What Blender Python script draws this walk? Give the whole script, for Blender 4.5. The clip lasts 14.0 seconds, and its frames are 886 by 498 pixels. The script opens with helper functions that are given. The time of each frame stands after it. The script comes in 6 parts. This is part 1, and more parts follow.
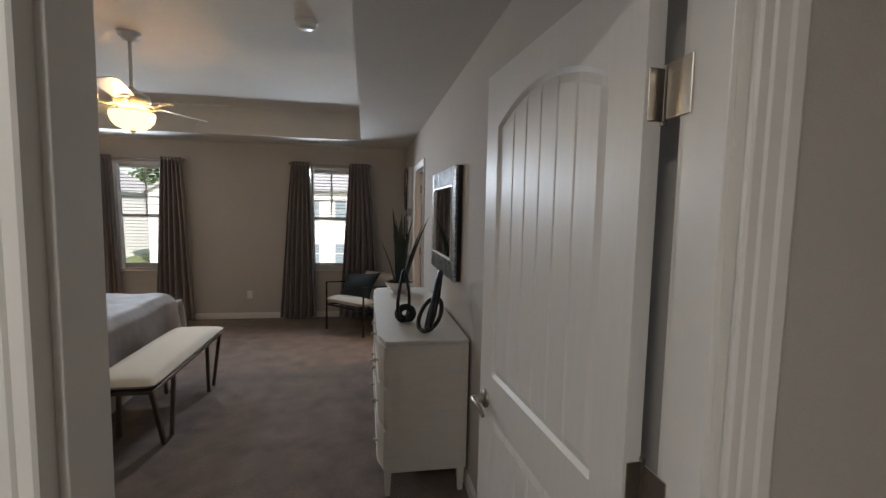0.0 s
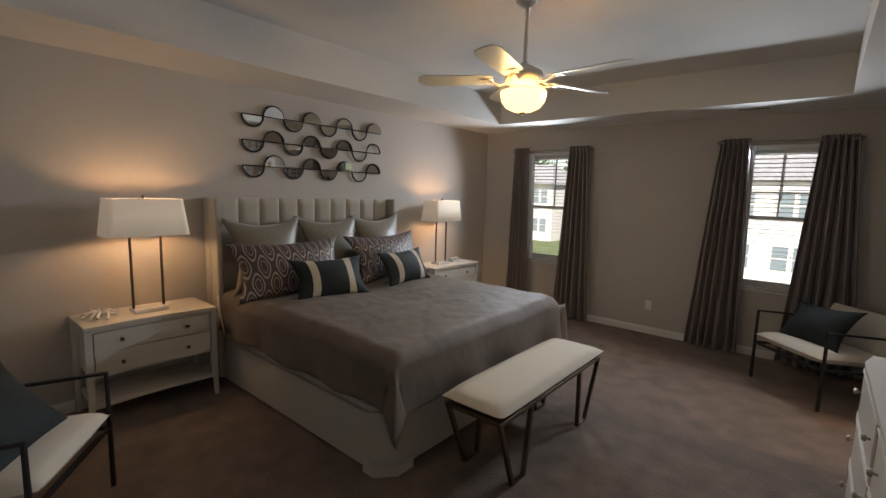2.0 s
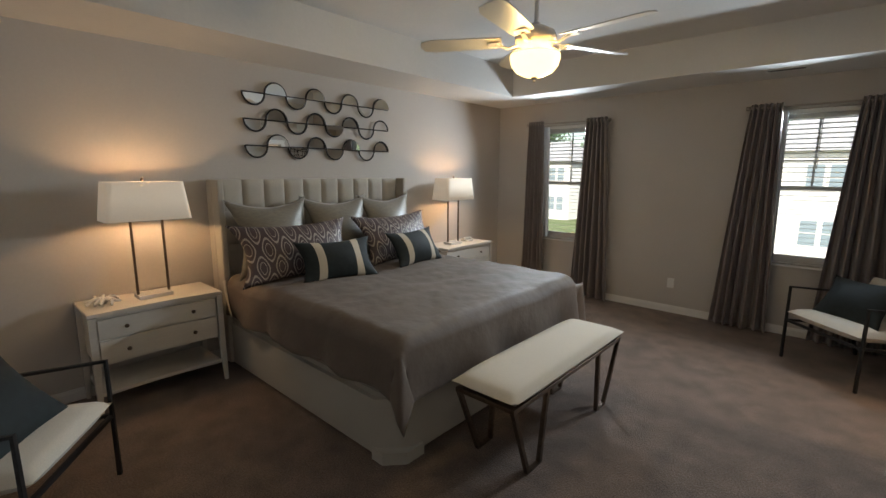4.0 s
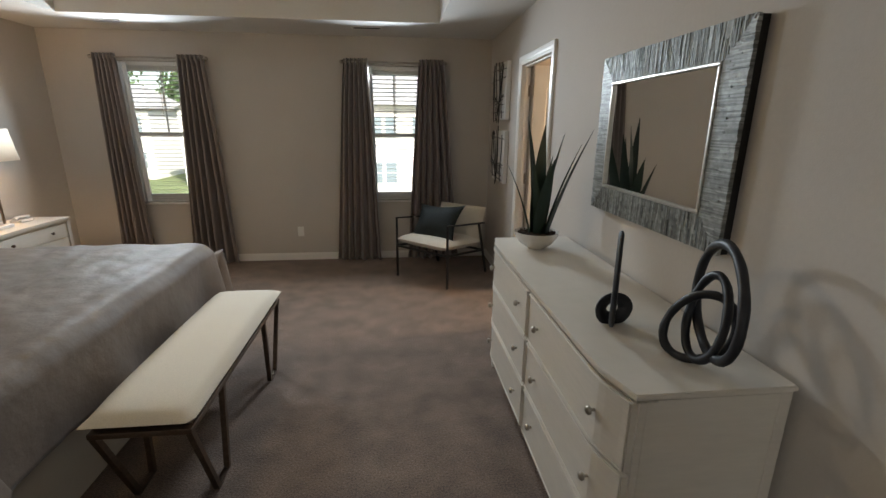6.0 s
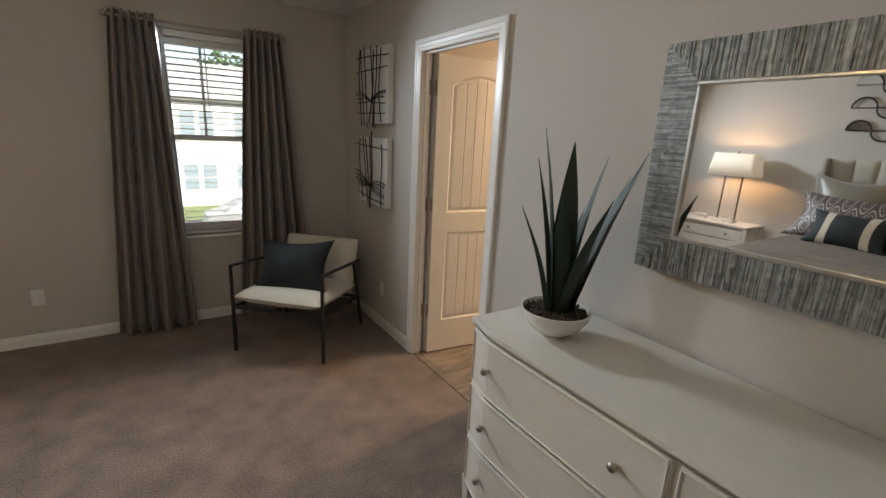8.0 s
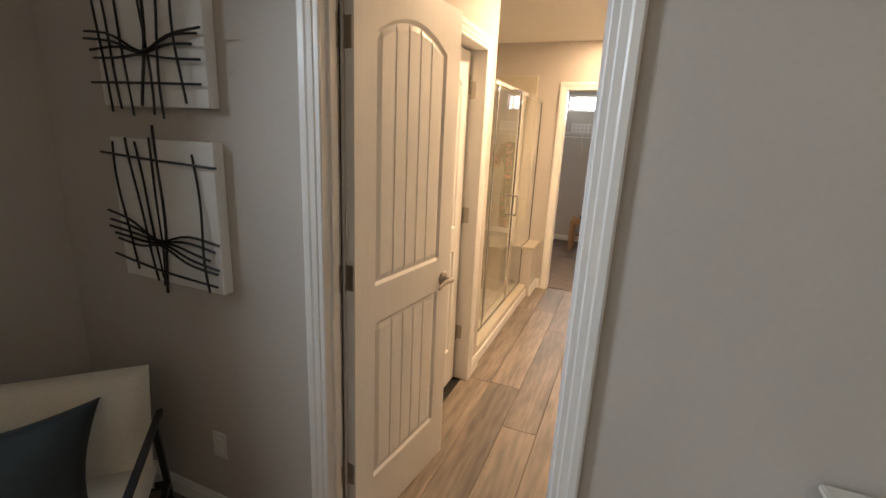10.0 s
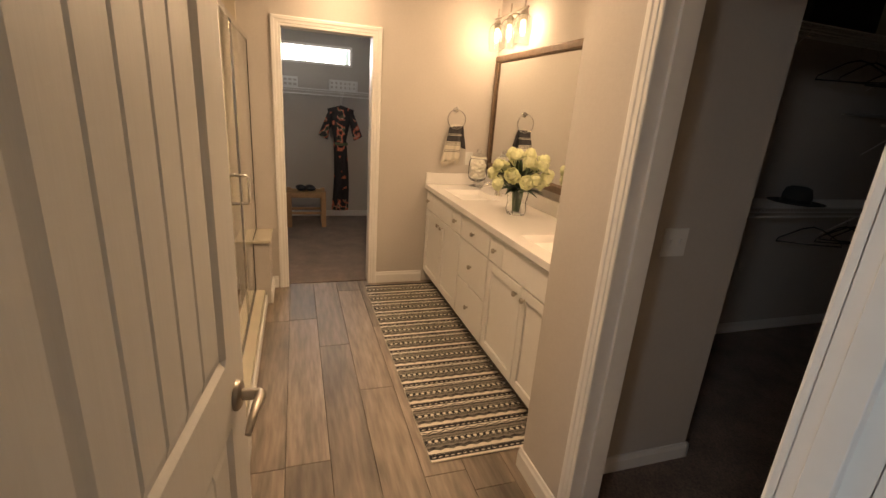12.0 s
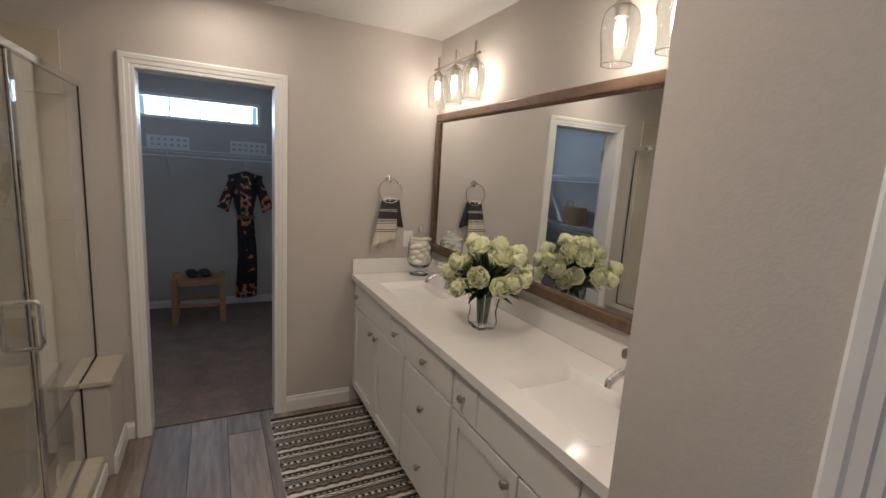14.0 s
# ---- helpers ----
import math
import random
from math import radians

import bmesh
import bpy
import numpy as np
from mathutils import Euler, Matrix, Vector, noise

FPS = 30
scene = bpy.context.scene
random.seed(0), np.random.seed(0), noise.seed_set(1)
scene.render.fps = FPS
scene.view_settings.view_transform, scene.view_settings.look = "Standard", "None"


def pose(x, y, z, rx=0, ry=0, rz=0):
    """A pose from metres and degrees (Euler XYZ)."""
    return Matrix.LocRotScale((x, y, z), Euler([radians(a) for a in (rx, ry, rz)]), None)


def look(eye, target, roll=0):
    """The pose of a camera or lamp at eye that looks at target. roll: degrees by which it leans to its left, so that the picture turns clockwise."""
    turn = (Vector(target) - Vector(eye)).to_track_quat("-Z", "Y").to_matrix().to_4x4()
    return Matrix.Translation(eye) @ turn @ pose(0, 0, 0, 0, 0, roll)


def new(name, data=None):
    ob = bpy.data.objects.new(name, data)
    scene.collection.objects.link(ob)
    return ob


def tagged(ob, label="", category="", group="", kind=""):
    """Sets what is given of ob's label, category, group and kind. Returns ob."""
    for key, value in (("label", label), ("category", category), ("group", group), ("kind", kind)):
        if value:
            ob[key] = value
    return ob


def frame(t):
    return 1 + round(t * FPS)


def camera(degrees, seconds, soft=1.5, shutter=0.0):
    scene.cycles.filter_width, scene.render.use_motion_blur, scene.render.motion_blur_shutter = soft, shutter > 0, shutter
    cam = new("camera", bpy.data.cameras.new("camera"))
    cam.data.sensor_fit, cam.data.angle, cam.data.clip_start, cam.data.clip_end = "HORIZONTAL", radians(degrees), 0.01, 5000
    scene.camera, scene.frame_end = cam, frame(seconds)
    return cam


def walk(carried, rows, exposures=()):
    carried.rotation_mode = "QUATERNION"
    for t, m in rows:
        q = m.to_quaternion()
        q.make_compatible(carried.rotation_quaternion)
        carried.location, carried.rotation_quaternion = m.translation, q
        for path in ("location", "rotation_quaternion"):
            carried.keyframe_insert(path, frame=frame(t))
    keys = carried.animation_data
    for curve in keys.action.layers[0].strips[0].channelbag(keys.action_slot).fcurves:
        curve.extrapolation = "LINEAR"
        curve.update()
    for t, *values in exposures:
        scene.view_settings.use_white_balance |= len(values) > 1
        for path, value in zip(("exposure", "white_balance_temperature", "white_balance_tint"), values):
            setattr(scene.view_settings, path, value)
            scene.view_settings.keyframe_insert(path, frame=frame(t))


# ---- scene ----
cam = camera(89.5, 14.0)
PATH = [
    (0, (1.761, 2.583, 1.58), (2.104, 4.546, 1.409), 1.2),
    (0.5, (1.826, 2.889, 1.597), (1.944, 4.877, 1.416), 1.2),
    (1, (1.758, 3.201, 1.593), (1.517, 5.177, 1.397), 1.2),
    (1.5, (1.652, 3.456, 1.606), (0.932, 5.308, 1.372), 1.4),
    (2, (1.609, 3.664, 1.604), (0.333, 5.183, 1.348), 1.7),
    (2.2, (1.587, 3.692, 1.595), (0.133, 5.04, 1.334), 1.7),
    (4.3, (1.55, 3.812, 1.567), (0.313, 5.338, 1.192), -0.3),
    (4.5, (1.55, 3.788, 1.579), (0.441, 5.404, 1.18), -0.4),
    (5, (1.504, 3.746, 1.582), (0.777, 5.554, 1.133), -0.0),
    (5.5, (1.468, 3.832, 1.563), (1.203, 5.752, 1.069), 0.1),
    (6, (1.262, 3.978, 1.545), (1.468, 5.894, 1.011), 0.4),
    (6.5, (1.034, 4.163, 1.537), (1.589, 6.003, 0.983), 1.3),
    (7, (0.915, 4.495, 1.53), (1.702, 6.253, 0.991), 2.3),
    (7.2, (0.869, 4.657, 1.534), (1.735, 6.38, 1.004), 2.6),
    (9.3, (1.016, 6.521, 1.575), (2.503, 7.775, 1.108), 2.6),
    (9.5, (1.08, 6.696, 1.553), (2.671, 7.812, 1.083), 2.8),
    (10, (1.27, 7.083, 1.559), (3.064, 7.811, 1.059), 2.7),
    (10.5, (1.418, 7.4, 1.563), (3.306, 7.738, 0.994), 2.2),
    (11, (1.643, 7.519, 1.528), (3.524, 7.559, 0.849), 0.8),
    (11.5, (1.925, 7.595, 1.516), (3.768, 7.258, 0.881), 2.7),
    (12, (2.165, 7.660, 1.515), (3.954, 7.055, 0.932), 4.2),
    (12.5, (2.364, 7.579, 1.5), (4.168, 6.939, 0.919), 4.2),
    (13, (2.575, 7.481, 1.49), (4.356, 6.755, 0.94), 4.2),
    (13.5, (2.857, 7.468, 1.518), (4.614, 6.626, 1.066), 4.0),
    (14, (3.069, 7.394, 1.585), (4.823, 6.493, 1.255), 3.6),
]
walk(cam, [(t, look(eye, target, roll)) for t, eye, target, roll in PATH],
     [(0, 0.5, 6700, 14), (0.5, 0.12, 7200, 16), (1.2, 0.2, 7200, 16), (2.2, 0.42, 7000, 15), (4.3, 0.68, 6800, 10), (7.2, 1.0, 7000, 11), (9.3, 0.6, 7000, 14),
      (10.0, 0.6, 7000, 13), (10.5, 0.36, 6900, 12), (11.0, 0.12, 6700, 11), (11.5, 0.2, 7200, 12), (12.0, -0.15, 7400, 14), (12.5, -0.3, 6900, 12), (13.0, -0.3, 5500, 8), (13.5, -0.3, 4900, 6), (14, -0.85, 4900, 7)])

# ---- world and lights ----
world = bpy.data.worlds.new("world")
scene.world = world
world.use_nodes = True
wn = world.node_tree
sky = wn.nodes.new("ShaderNodeTexSky")
sky.sky_type, sky.sun_disc = "NISHITA", False
sky.sun_elevation, sky.sun_rotation = radians(35), radians(150)
wn.nodes["Background"].inputs[1].default_value = 0.15
wn.links.new(sky.outputs[0], wn.nodes["Background"].inputs[0])


def sun_lamp():
    d = bpy.data.lights.new("sun", "SUN")
    d.energy, d.angle, d.color = 5.0, radians(0.5), (1, 0.95, 0.88)
    ob = new("sun", d)
    ob.matrix_world = look((0, 0, 0), (-math.sin(radians(150)), -math.cos(radians(150)) , -0.70))
    return ob


def area_lamp(name, place, target, w, h, power, color, spread=180):
    d = bpy.data.lights.new(name, "AREA")
    d.shape, d.size, d.size_y, d.energy, d.color = "RECTANGLE", w, h, power, color
    d.spread = radians(spread)
    ob = new(name, d)
    ob.matrix_world = look(place, target)
    return ob


def bulb(name, place, power, color, r=0.03):
    d = bpy.data.lights.new(name, "POINT")
    d.energy, d.color, d.shadow_soft_size = power, color, r
    ob = new(name, d)
    ob.location = place
    return ob


sun_lamp()
DAY = (0.72, 0.86, 1.0)
WARM = (1.0, 0.66, 0.36)
BATHC = (1.0, 0.72, 0.46)
area_lamp("window_light", (-1.18, 9.12, 2.08), (-0.9, 5.0, 0.9), 0.46, 0.08, 19, DAY, 135)
area_lamp("window_light", (1.27, 9.12, 2.08), (0.7, 5.0, 0.75), 0.46, 0.08, 16, DAY, 116)
area_lamp("closet_window_light", (8.62, 7.52, 2.09), (6, 7.4, 1.0), 1.0, 0.22, 37, (0.88, 0.94, 1.0))
for place in ((-2.0, 4.71, 1.36), (-2.0, 7.94, 1.36)):
    bulb("table_lamp_bulb", place, 5.5, WARM, 0.04)
bulb("fan_bulb", (0.13, 6.15, 2.17), 7, (1.0, 0.76, 0.40), 0.05)
for x in (5.26, 5.48, 5.70, 3.83, 4.05, 4.27):
    bulb("vanity_bulb", (x, 6.15, 2.10), 4.4, BATHC, 0.02)
# far downlight, and an added unseen fill lamp at x 4.0
for x, power in ((5.56, 7), (4.0, 23)):
    area_lamp("bath_light_and_fill", (x, 7.36, 2.43), (x, 7.36, 0), 0.14, 0.14, power, BATHC)
# unseen fill added in the hall to brighten the entry door and trim
area_lamp("hall_fill", (1.0, 1.9, 2.42), (1.0, 1.9, 0), 0.3, 0.3, 12, (0.97, 1, 0.96))

# ---- materials ----
MATS = {}


def material(name, color, rough=0.6, metal=0.0, grain=0.0, scale=40, stain=0.0, stain_scale=2.5, bump=0.0, bump_scale=None,
             second=None, stretch=(1, 1, 1), emit=0, coat=0.0, sheen=0.0, rand=0.0, island=False, glass=False, trans=0.0):
    if name in MATS:
        return MATS[name]
    m = bpy.data.materials.new(name)
    m.use_nodes = True
    nt = m.node_tree
    L, N = nt.links, nt.nodes
    b = N["Principled BSDF"]
    b.inputs["Base Color"].default_value = (*color, 1)
    b.inputs["Roughness"].default_value = rough
    b.inputs["Metallic"].default_value = metal
    b.inputs["Coat Weight"].default_value = coat
    b.inputs["Sheen Weight"].default_value = sheen
    if glass:
        b.inputs["Transmission Weight"].default_value = 1
        b.inputs["IOR"].default_value = 1.45
    elif trans:
        b.inputs["Transmission Weight"].default_value = trans
    tc = N.new("ShaderNodeTexCoord")
    mp = N.new("ShaderNodeMapping")
    mp.inputs["Scale"].default_value = stretch
    L.new(tc.outputs["Object"], mp.inputs[0])
    if rand and not island:
        far = N.new("ShaderNodeVectorMath")
        far.operation = "SCALE"
        far.inputs[0].default_value = (37.0, 23.0, 11.0)
        L.new(N.new("ShaderNodeObjectInfo").outputs["Random"], far.inputs["Scale"])
        L.new(far.outputs[0], mp.inputs["Location"])
    if grain or stain or rand or second:
        n1 = N.new("ShaderNodeTexNoise")
        n1.inputs["Scale"].default_value, n1.inputs["Detail"].default_value = scale, 5
        n2 = N.new("ShaderNodeTexNoise")
        n2.inputs["Scale"].default_value, n2.inputs["Detail"].default_value = stain_scale, 4
        L.new(mp.outputs[0], n1.inputs[0])
        L.new(mp.outputs[0], n2.inputs[0])
        r1 = N.new("ShaderNodeMapRange")
        r1.inputs[1].default_value, r1.inputs[2].default_value = 0.3, 0.7
        r1.inputs[3].default_value, r1.inputs[4].default_value = 1 - grain, 1 + grain
        r2 = N.new("ShaderNodeMapRange")
        r2.inputs[1].default_value, r2.inputs[2].default_value = 0.3, 0.7
        r2.inputs[3].default_value, r2.inputs[4].default_value = 1 - stain, 1 + stain
        L.new(n1.outputs[0], r1.inputs[0])
        L.new(n2.outputs[0], r2.inputs[0])
        mu = N.new("ShaderNodeMath")
        mu.operation = "MULTIPLY"
        L.new(r1.outputs[0], mu.inputs[0])
        L.new(r2.outputs[0], mu.inputs[1])
        out = mu.outputs[0]
        if rand:
            src = N.new("ShaderNodeNewGeometry").outputs["Random Per Island"] if island else N.new("ShaderNodeObjectInfo").outputs["Random"]
            r3 = N.new("ShaderNodeMapRange")
            r3.inputs[3].default_value, r3.inputs[4].default_value = 1 - rand, 1 + rand
            L.new(src, r3.inputs[0])
            m2 = N.new("ShaderNodeMath")
            m2.operation = "MULTIPLY"
            L.new(out, m2.inputs[0])
            L.new(r3.outputs[0], m2.inputs[1])
            out = m2.outputs[0]
        sc = N.new("ShaderNodeVectorMath")
        sc.operation = "SCALE"
        if second:
            mx = N.new("ShaderNodeMix")
            mx.data_type = "RGBA"
            mx.inputs[6].default_value, mx.inputs[7].default_value = (*color, 1), (*second, 1)
            rr = N.new("ShaderNodeMapRange")
            rr.inputs[1].default_value, rr.inputs[2].default_value = 0.4, 0.62
            L.new(n2.outputs[0], rr.inputs[0])
            L.new(rr.outputs[0], mx.inputs[0])
            L.new(mx.outputs[2], sc.inputs[0])
        else:
            sc.inputs[0].default_value = color
        L.new(out, sc.inputs["Scale"])
        L.new(sc.outputs[0], b.inputs["Base Color"])
    if bump:
        nb = N.new("ShaderNodeTexNoise")
        nb.inputs["Scale"].default_value, nb.inputs["Detail"].default_value = bump_scale or scale, 4
        L.new(mp.outputs[0], nb.inputs[0])
        bp = N.new("ShaderNodeBump")
        bp.inputs["Strength"].default_value, bp.inputs["Distance"].default_value = 0.6, bump
        L.new(nb.outputs[0], bp.inputs["Height"])
        L.new(bp.outputs[0], b.inputs["Normal"])
    if emit:
        b.inputs["Emission Color"].default_value = (*color, 1)
        b.inputs["Emission Strength"].default_value = emit
    MATS[name] = m
    return m


WALL = material("wall paint", (0.52, 0.48, 0.44), 0.85, grain=0.02, scale=60, stain=0.02, bump=0.0008, bump_scale=180)
CEILING = material("ceiling paint", (0.70, 0.68, 0.65), 0.9, grain=0.02, scale=50, stain=0.02, bump=0.001, bump_scale=120)
TRIM = material("white trim paint", (0.78, 0.76, 0.73), 0.35, grain=0.015, scale=30, stain=0.02, bump=0.0003, bump_scale=60)
DOORP = material("white door paint", (0.76, 0.74, 0.71), 0.38, grain=0.02, scale=80, stain=0.02, stretch=(1, 1, 0.08), bump=0.0004, bump_scale=160)
CARPET = material("cut pile carpet", (0.175, 0.125, 0.098), 0.98, grain=0.42, scale=120, stain=0.26, stain_scale=5.5, bump=0.016, bump_scale=110, sheen=0.15)
NICKEL = material("brushed nickel", (0.42, 0.38, 0.33), 0.36, 1.0, grain=0.05, scale=90)
CHROME = material("chrome", (0.8, 0.8, 0.8), 0.08, 1.0)
BRONZE = material("antique bronze", (0.16, 0.12, 0.09), 0.38, 0.9, grain=0.15, scale=60)
BLACKM = material("black metal", (0.018, 0.017, 0.018), 0.45, 0.3, grain=0.2, scale=60)
BLACKR = material("black resin", (0.006, 0.007, 0.012), 0.5, grain=0.3, scale=30, bump=0.004, bump_scale=22)
WHITEL = material("cream lacquer", (0.66, 0.62, 0.56), 0.4, grain=0.03, scale=14, stain=0.03, stretch=(1, 1, 6), bump=0.0003, bump_scale=90)
LINEN = material("ivory linen", (0.66, 0.605, 0.515), 0.92, grain=0.08, scale=240, stain=0.03, bump=0.001, bump_scale=420, sheen=0.2)
UPHOL = material("oatmeal upholstery", (0.46, 0.425, 0.365), 0.95, grain=0.08, scale=300, stain=0.03, bump=0.001, bump_scale=500, sheen=0.2)
SPREAD = material("taupe satin bedspread", (0.145, 0.112, 0.09), 0.62, grain=0.10, scale=160, stain=0.12, stain_scale=4, bump=0.014, bump_scale=9, sheen=0.08)
CURTAIN = material("taupe curtain", (0.20, 0.165, 0.155), 0.42, grain=0.14, scale=130, stain=0.08, stretch=(1, 1, 0.25), bump=0.001, bump_scale=160, sheen=0.3, trans=0.0)
SHEER = material("sheer voile", (0.72, 0.76, 0.80), 0.8, grain=0.05, scale=160)
SHADE = material("lamp shade linen", (0.86, 0.74, 0.60), 0.9, grain=0.04, scale=200, emit=0.14)
VELVET = material("dark teal velvet", (0.007, 0.013, 0.014), 0.75, grain=0.25, scale=30, stain=0.3, stain_scale=8, sheen=0.03, bump=0.002, bump_scale=18)
STRIPE = material("cream stripe cloth", (0.55, 0.48, 0.38), 0.85, grain=0.05, scale=200, bump=0.0008, bump_scale=300)
SILK = material("champagne silk", (0.19, 0.165, 0.125), 0.38, grain=0.16, scale=30, stain=0.08, stretch=(1, 1, 5), bump=0.002, bump_scale=24, sheen=0.3)
MIRROR = material("mirror glass", (0.88, 0.9, 0.9), 0.015, 1.0)
GLASS = material("clear glass", (0.97, 0.99, 0.985), 0.0, glass=True)
LEAF = material("dark succulent leaf", (0.010, 0.028, 0.018), 0.5, grain=0.2, scale=30, stain=0.2, stretch=(1, 1, 0.2))
SOIL = material("potting bark", (0.05, 0.032, 0.022), 0.95, grain=0.5, scale=60, bump=0.01, bump_scale=60)
CERAMIC = material("white ceramic", (0.72, 0.70, 0.67), 0.25, grain=0.02, scale=20, coat=0.4)
MARBLE = material("white cultured marble", (0.80, 0.77, 0.74), 0.12, stain=0.03, grain=0.01, scale=20, coat=0.4)
CAB = material("white cabinet paint", (0.74, 0.72, 0.69), 0.35, grain=0.01, scale=40, stain=0.02, bump=0.0002, bump_scale=50)
PLASTIC = material("white plastic", (0.75, 0.74, 0.71), 0.35, grain=0.01)
PLANK = material("oak vinyl plank", (0.20, 0.158, 0.122), 0.5, grain=0.30, scale=9, stain=0.42, stain_scale=1.5, stretch=(0.55, 4.5, 1), bump=0.0006, bump_scale=40, rand=0.13)
DARK = material("dark void", (0.02, 0.018, 0.016), 0.9)
WIRE = material("white coated wire", (0.74, 0.73, 0.71), 0.4, grain=0.02)
TILE = material("beige shower tile", (0.52, 0.475, 0.37), 0.3, grain=0.04, scale=12, stain=0.08, stain_scale=3, second=(0.43, 0.375, 0.30), rand=0.05)
WOODF = material("bronze wood frame", (0.15, 0.095, 0.06), 0.32, 0.3, grain=0.2, scale=30, stain=0.1)
OAK = material("honey oak", (0.40, 0.24, 0.12), 0.5, grain=0.15, scale=30, stretch=(8, 1, 1), stain=0.1)
STRIPS = material("silvered driftwood strip", (0.26, 0.27, 0.26), 0.5, 0.25, grain=0.3, scale=50, stain=0.1, rand=0.45, island=True)
SILVER = material("silver leaf", (0.6, 0.58, 0.54), 0.3, 0.9, grain=0.1, scale=60)
CANVAS = material("white canvas", (0.75, 0.74, 0.72), 0.85, grain=0.03, scale=200, bump=0.0006, bump_scale=300)
TREE = material("tree leaves", (0.07, 0.13, 0.04), 0.7, grain=0.4, scale=6, stain=0.2, rand=0.4, island=True)
BARK = material("tree bark", (0.12, 0.09, 0.07), 0.9, grain=0.3, scale=10)
GRASS = material("lawn grass", (0.16, 0.20, 0.08), 0.95, grain=0.3, scale=20, stain=0.2, stain_scale=0.4)
ASPHALT = material("asphalt", (0.06, 0.06, 0.06), 0.9, grain=0.3, scale=60, stain=0.15, stain_scale=0.6)
SIDING = material("pale vinyl siding", (0.80, 0.80, 0.78), 0.7, grain=0.03, scale=6, stain=0.04)
ROOFM = material("grey shingle roof", (0.42, 0.42, 0.43), 0.9, grain=0.3, scale=8, stain=0.1)
CARP = material("dark blue car paint", (0.03, 0.05, 0.09), 0.25, 0.3, coat=0.6, grain=0.05)
GLOW = material("lit bulb glass", (1.0, 0.72, 0.42), 0.3, emit=14)
BOWLG = material("lit alabaster glass", (1.0, 0.74, 0.34), 0.4, grain=0.06, scale=14, stain=0.1, emit=1.7)


# ---- mesh helpers ----
def part(name, bm, mat, parent=None, label="", smooth=False):
    me = bpy.data.meshes.new(name)
    bmesh.ops.recalc_face_normals(bm, faces=bm.faces)
    if smooth:
        for f in bm.faces:
            f.smooth = True
    bm.to_mesh(me)
    bm.free()
    for m in (mat if isinstance(mat, (list, tuple)) else (mat,)):
        me.materials.append(m)
    ob = new(name, me)
    if parent is not None:
        ob.parent = parent
    if smooth:
        me.set_sharp_from_angle(angle=radians(50))
    if label:
        ob["label"] = label
    return ob


def thing(name, label, category, place=(0, 0, 0), rz=0, group="", kind=""):
    e = new(name)
    e.matrix_basis = pose(*place, 0, 0, rz)
    return tagged(e, label, category, group, kind)


def box(bm, x0, x1, y0, y1, z0, z1, bevel=0.0, m=None, seg=1, mat=0):
    r = bmesh.ops.create_cube(bm, size=1)
    mm = Matrix.Translation(((x0 + x1) / 2, (y0 + y1) / 2, (z0 + z1) / 2)) @ Matrix.Diagonal((abs(x1 - x0), abs(y1 - y0), abs(z1 - z0), 1))
    bmesh.ops.transform(bm, matrix=(m @ mm) if m is not None else mm, verts=r["verts"])
    faces = {f for v in r["verts"] for f in v.link_faces}
    for f in faces:
        f.material_index = mat
    if bevel:
        b = bmesh.ops.bevel(bm, geom=list({e for v in r["verts"] for e in v.link_edges}), offset=bevel, segments=seg, affect="EDGES", profile=0.5)
        for f in b["faces"]:
            f.material_index = mat
    return bm


def boxes(*specs, bevel=0.0, seg=1):
    bm = bmesh.new()
    for s in specs:
        box(bm, *s[:6], bevel=s[6] if len(s) > 6 else bevel, seg=seg)
    return bm


def tube(bm, pts, r, n=8, closed=False, cap=True, sq=False, flat=1.0):
    """A tube through the points; sq: a square bar."""
    pts = [Vector(p) for p in pts]
    rings = []
    if sq:
        n = 4
    prev = None
    k = len(pts)
    for i, p in enumerate(pts):
        a = pts[(i - 1) % k] if (closed or i > 0) else p
        b = pts[(i + 1) % k] if (closed or i < k - 1) else p
        d = (b - a).normalized()
        if prev is None:
            up = Vector((0, 0, 1)) if abs(d.z) < 0.9 else Vector((0, 1, 0))
            u = d.cross(up).normalized()
        else:
            u = (prev - d * prev.dot(d)).normalized()
        prev = u
        w = d.cross(u)
        rad = r[i] if isinstance(r, (list, tuple)) else r
        off = math.pi / 4 if sq else 0
        mul = math.sqrt(2) if sq else 1
        rings.append([bm.verts.new(p + (u * math.cos(off + 2 * math.pi * j / n) + w * flat * math.sin(off + 2 * math.pi * j / n)) * rad * mul) for j in range(n)])
    m = k if closed else k - 1
    for i in range(m):
        A, B = rings[i], rings[(i + 1) % k]
        sh = 0
        if closed and i == k - 1:
            sh = min(range(n), key=lambda s: sum((A[j].co - B[(j + s) % n].co).length for j in range(n)))
        for j in range(n):
            bm.faces.new((A[j], A[(j + 1) % n], B[(j + 1 + sh) % n], B[(j + sh) % n]))
    if cap and not closed:
        bm.faces.new(rings[0][::-1])
        bm.faces.new(rings[-1])
    return bm


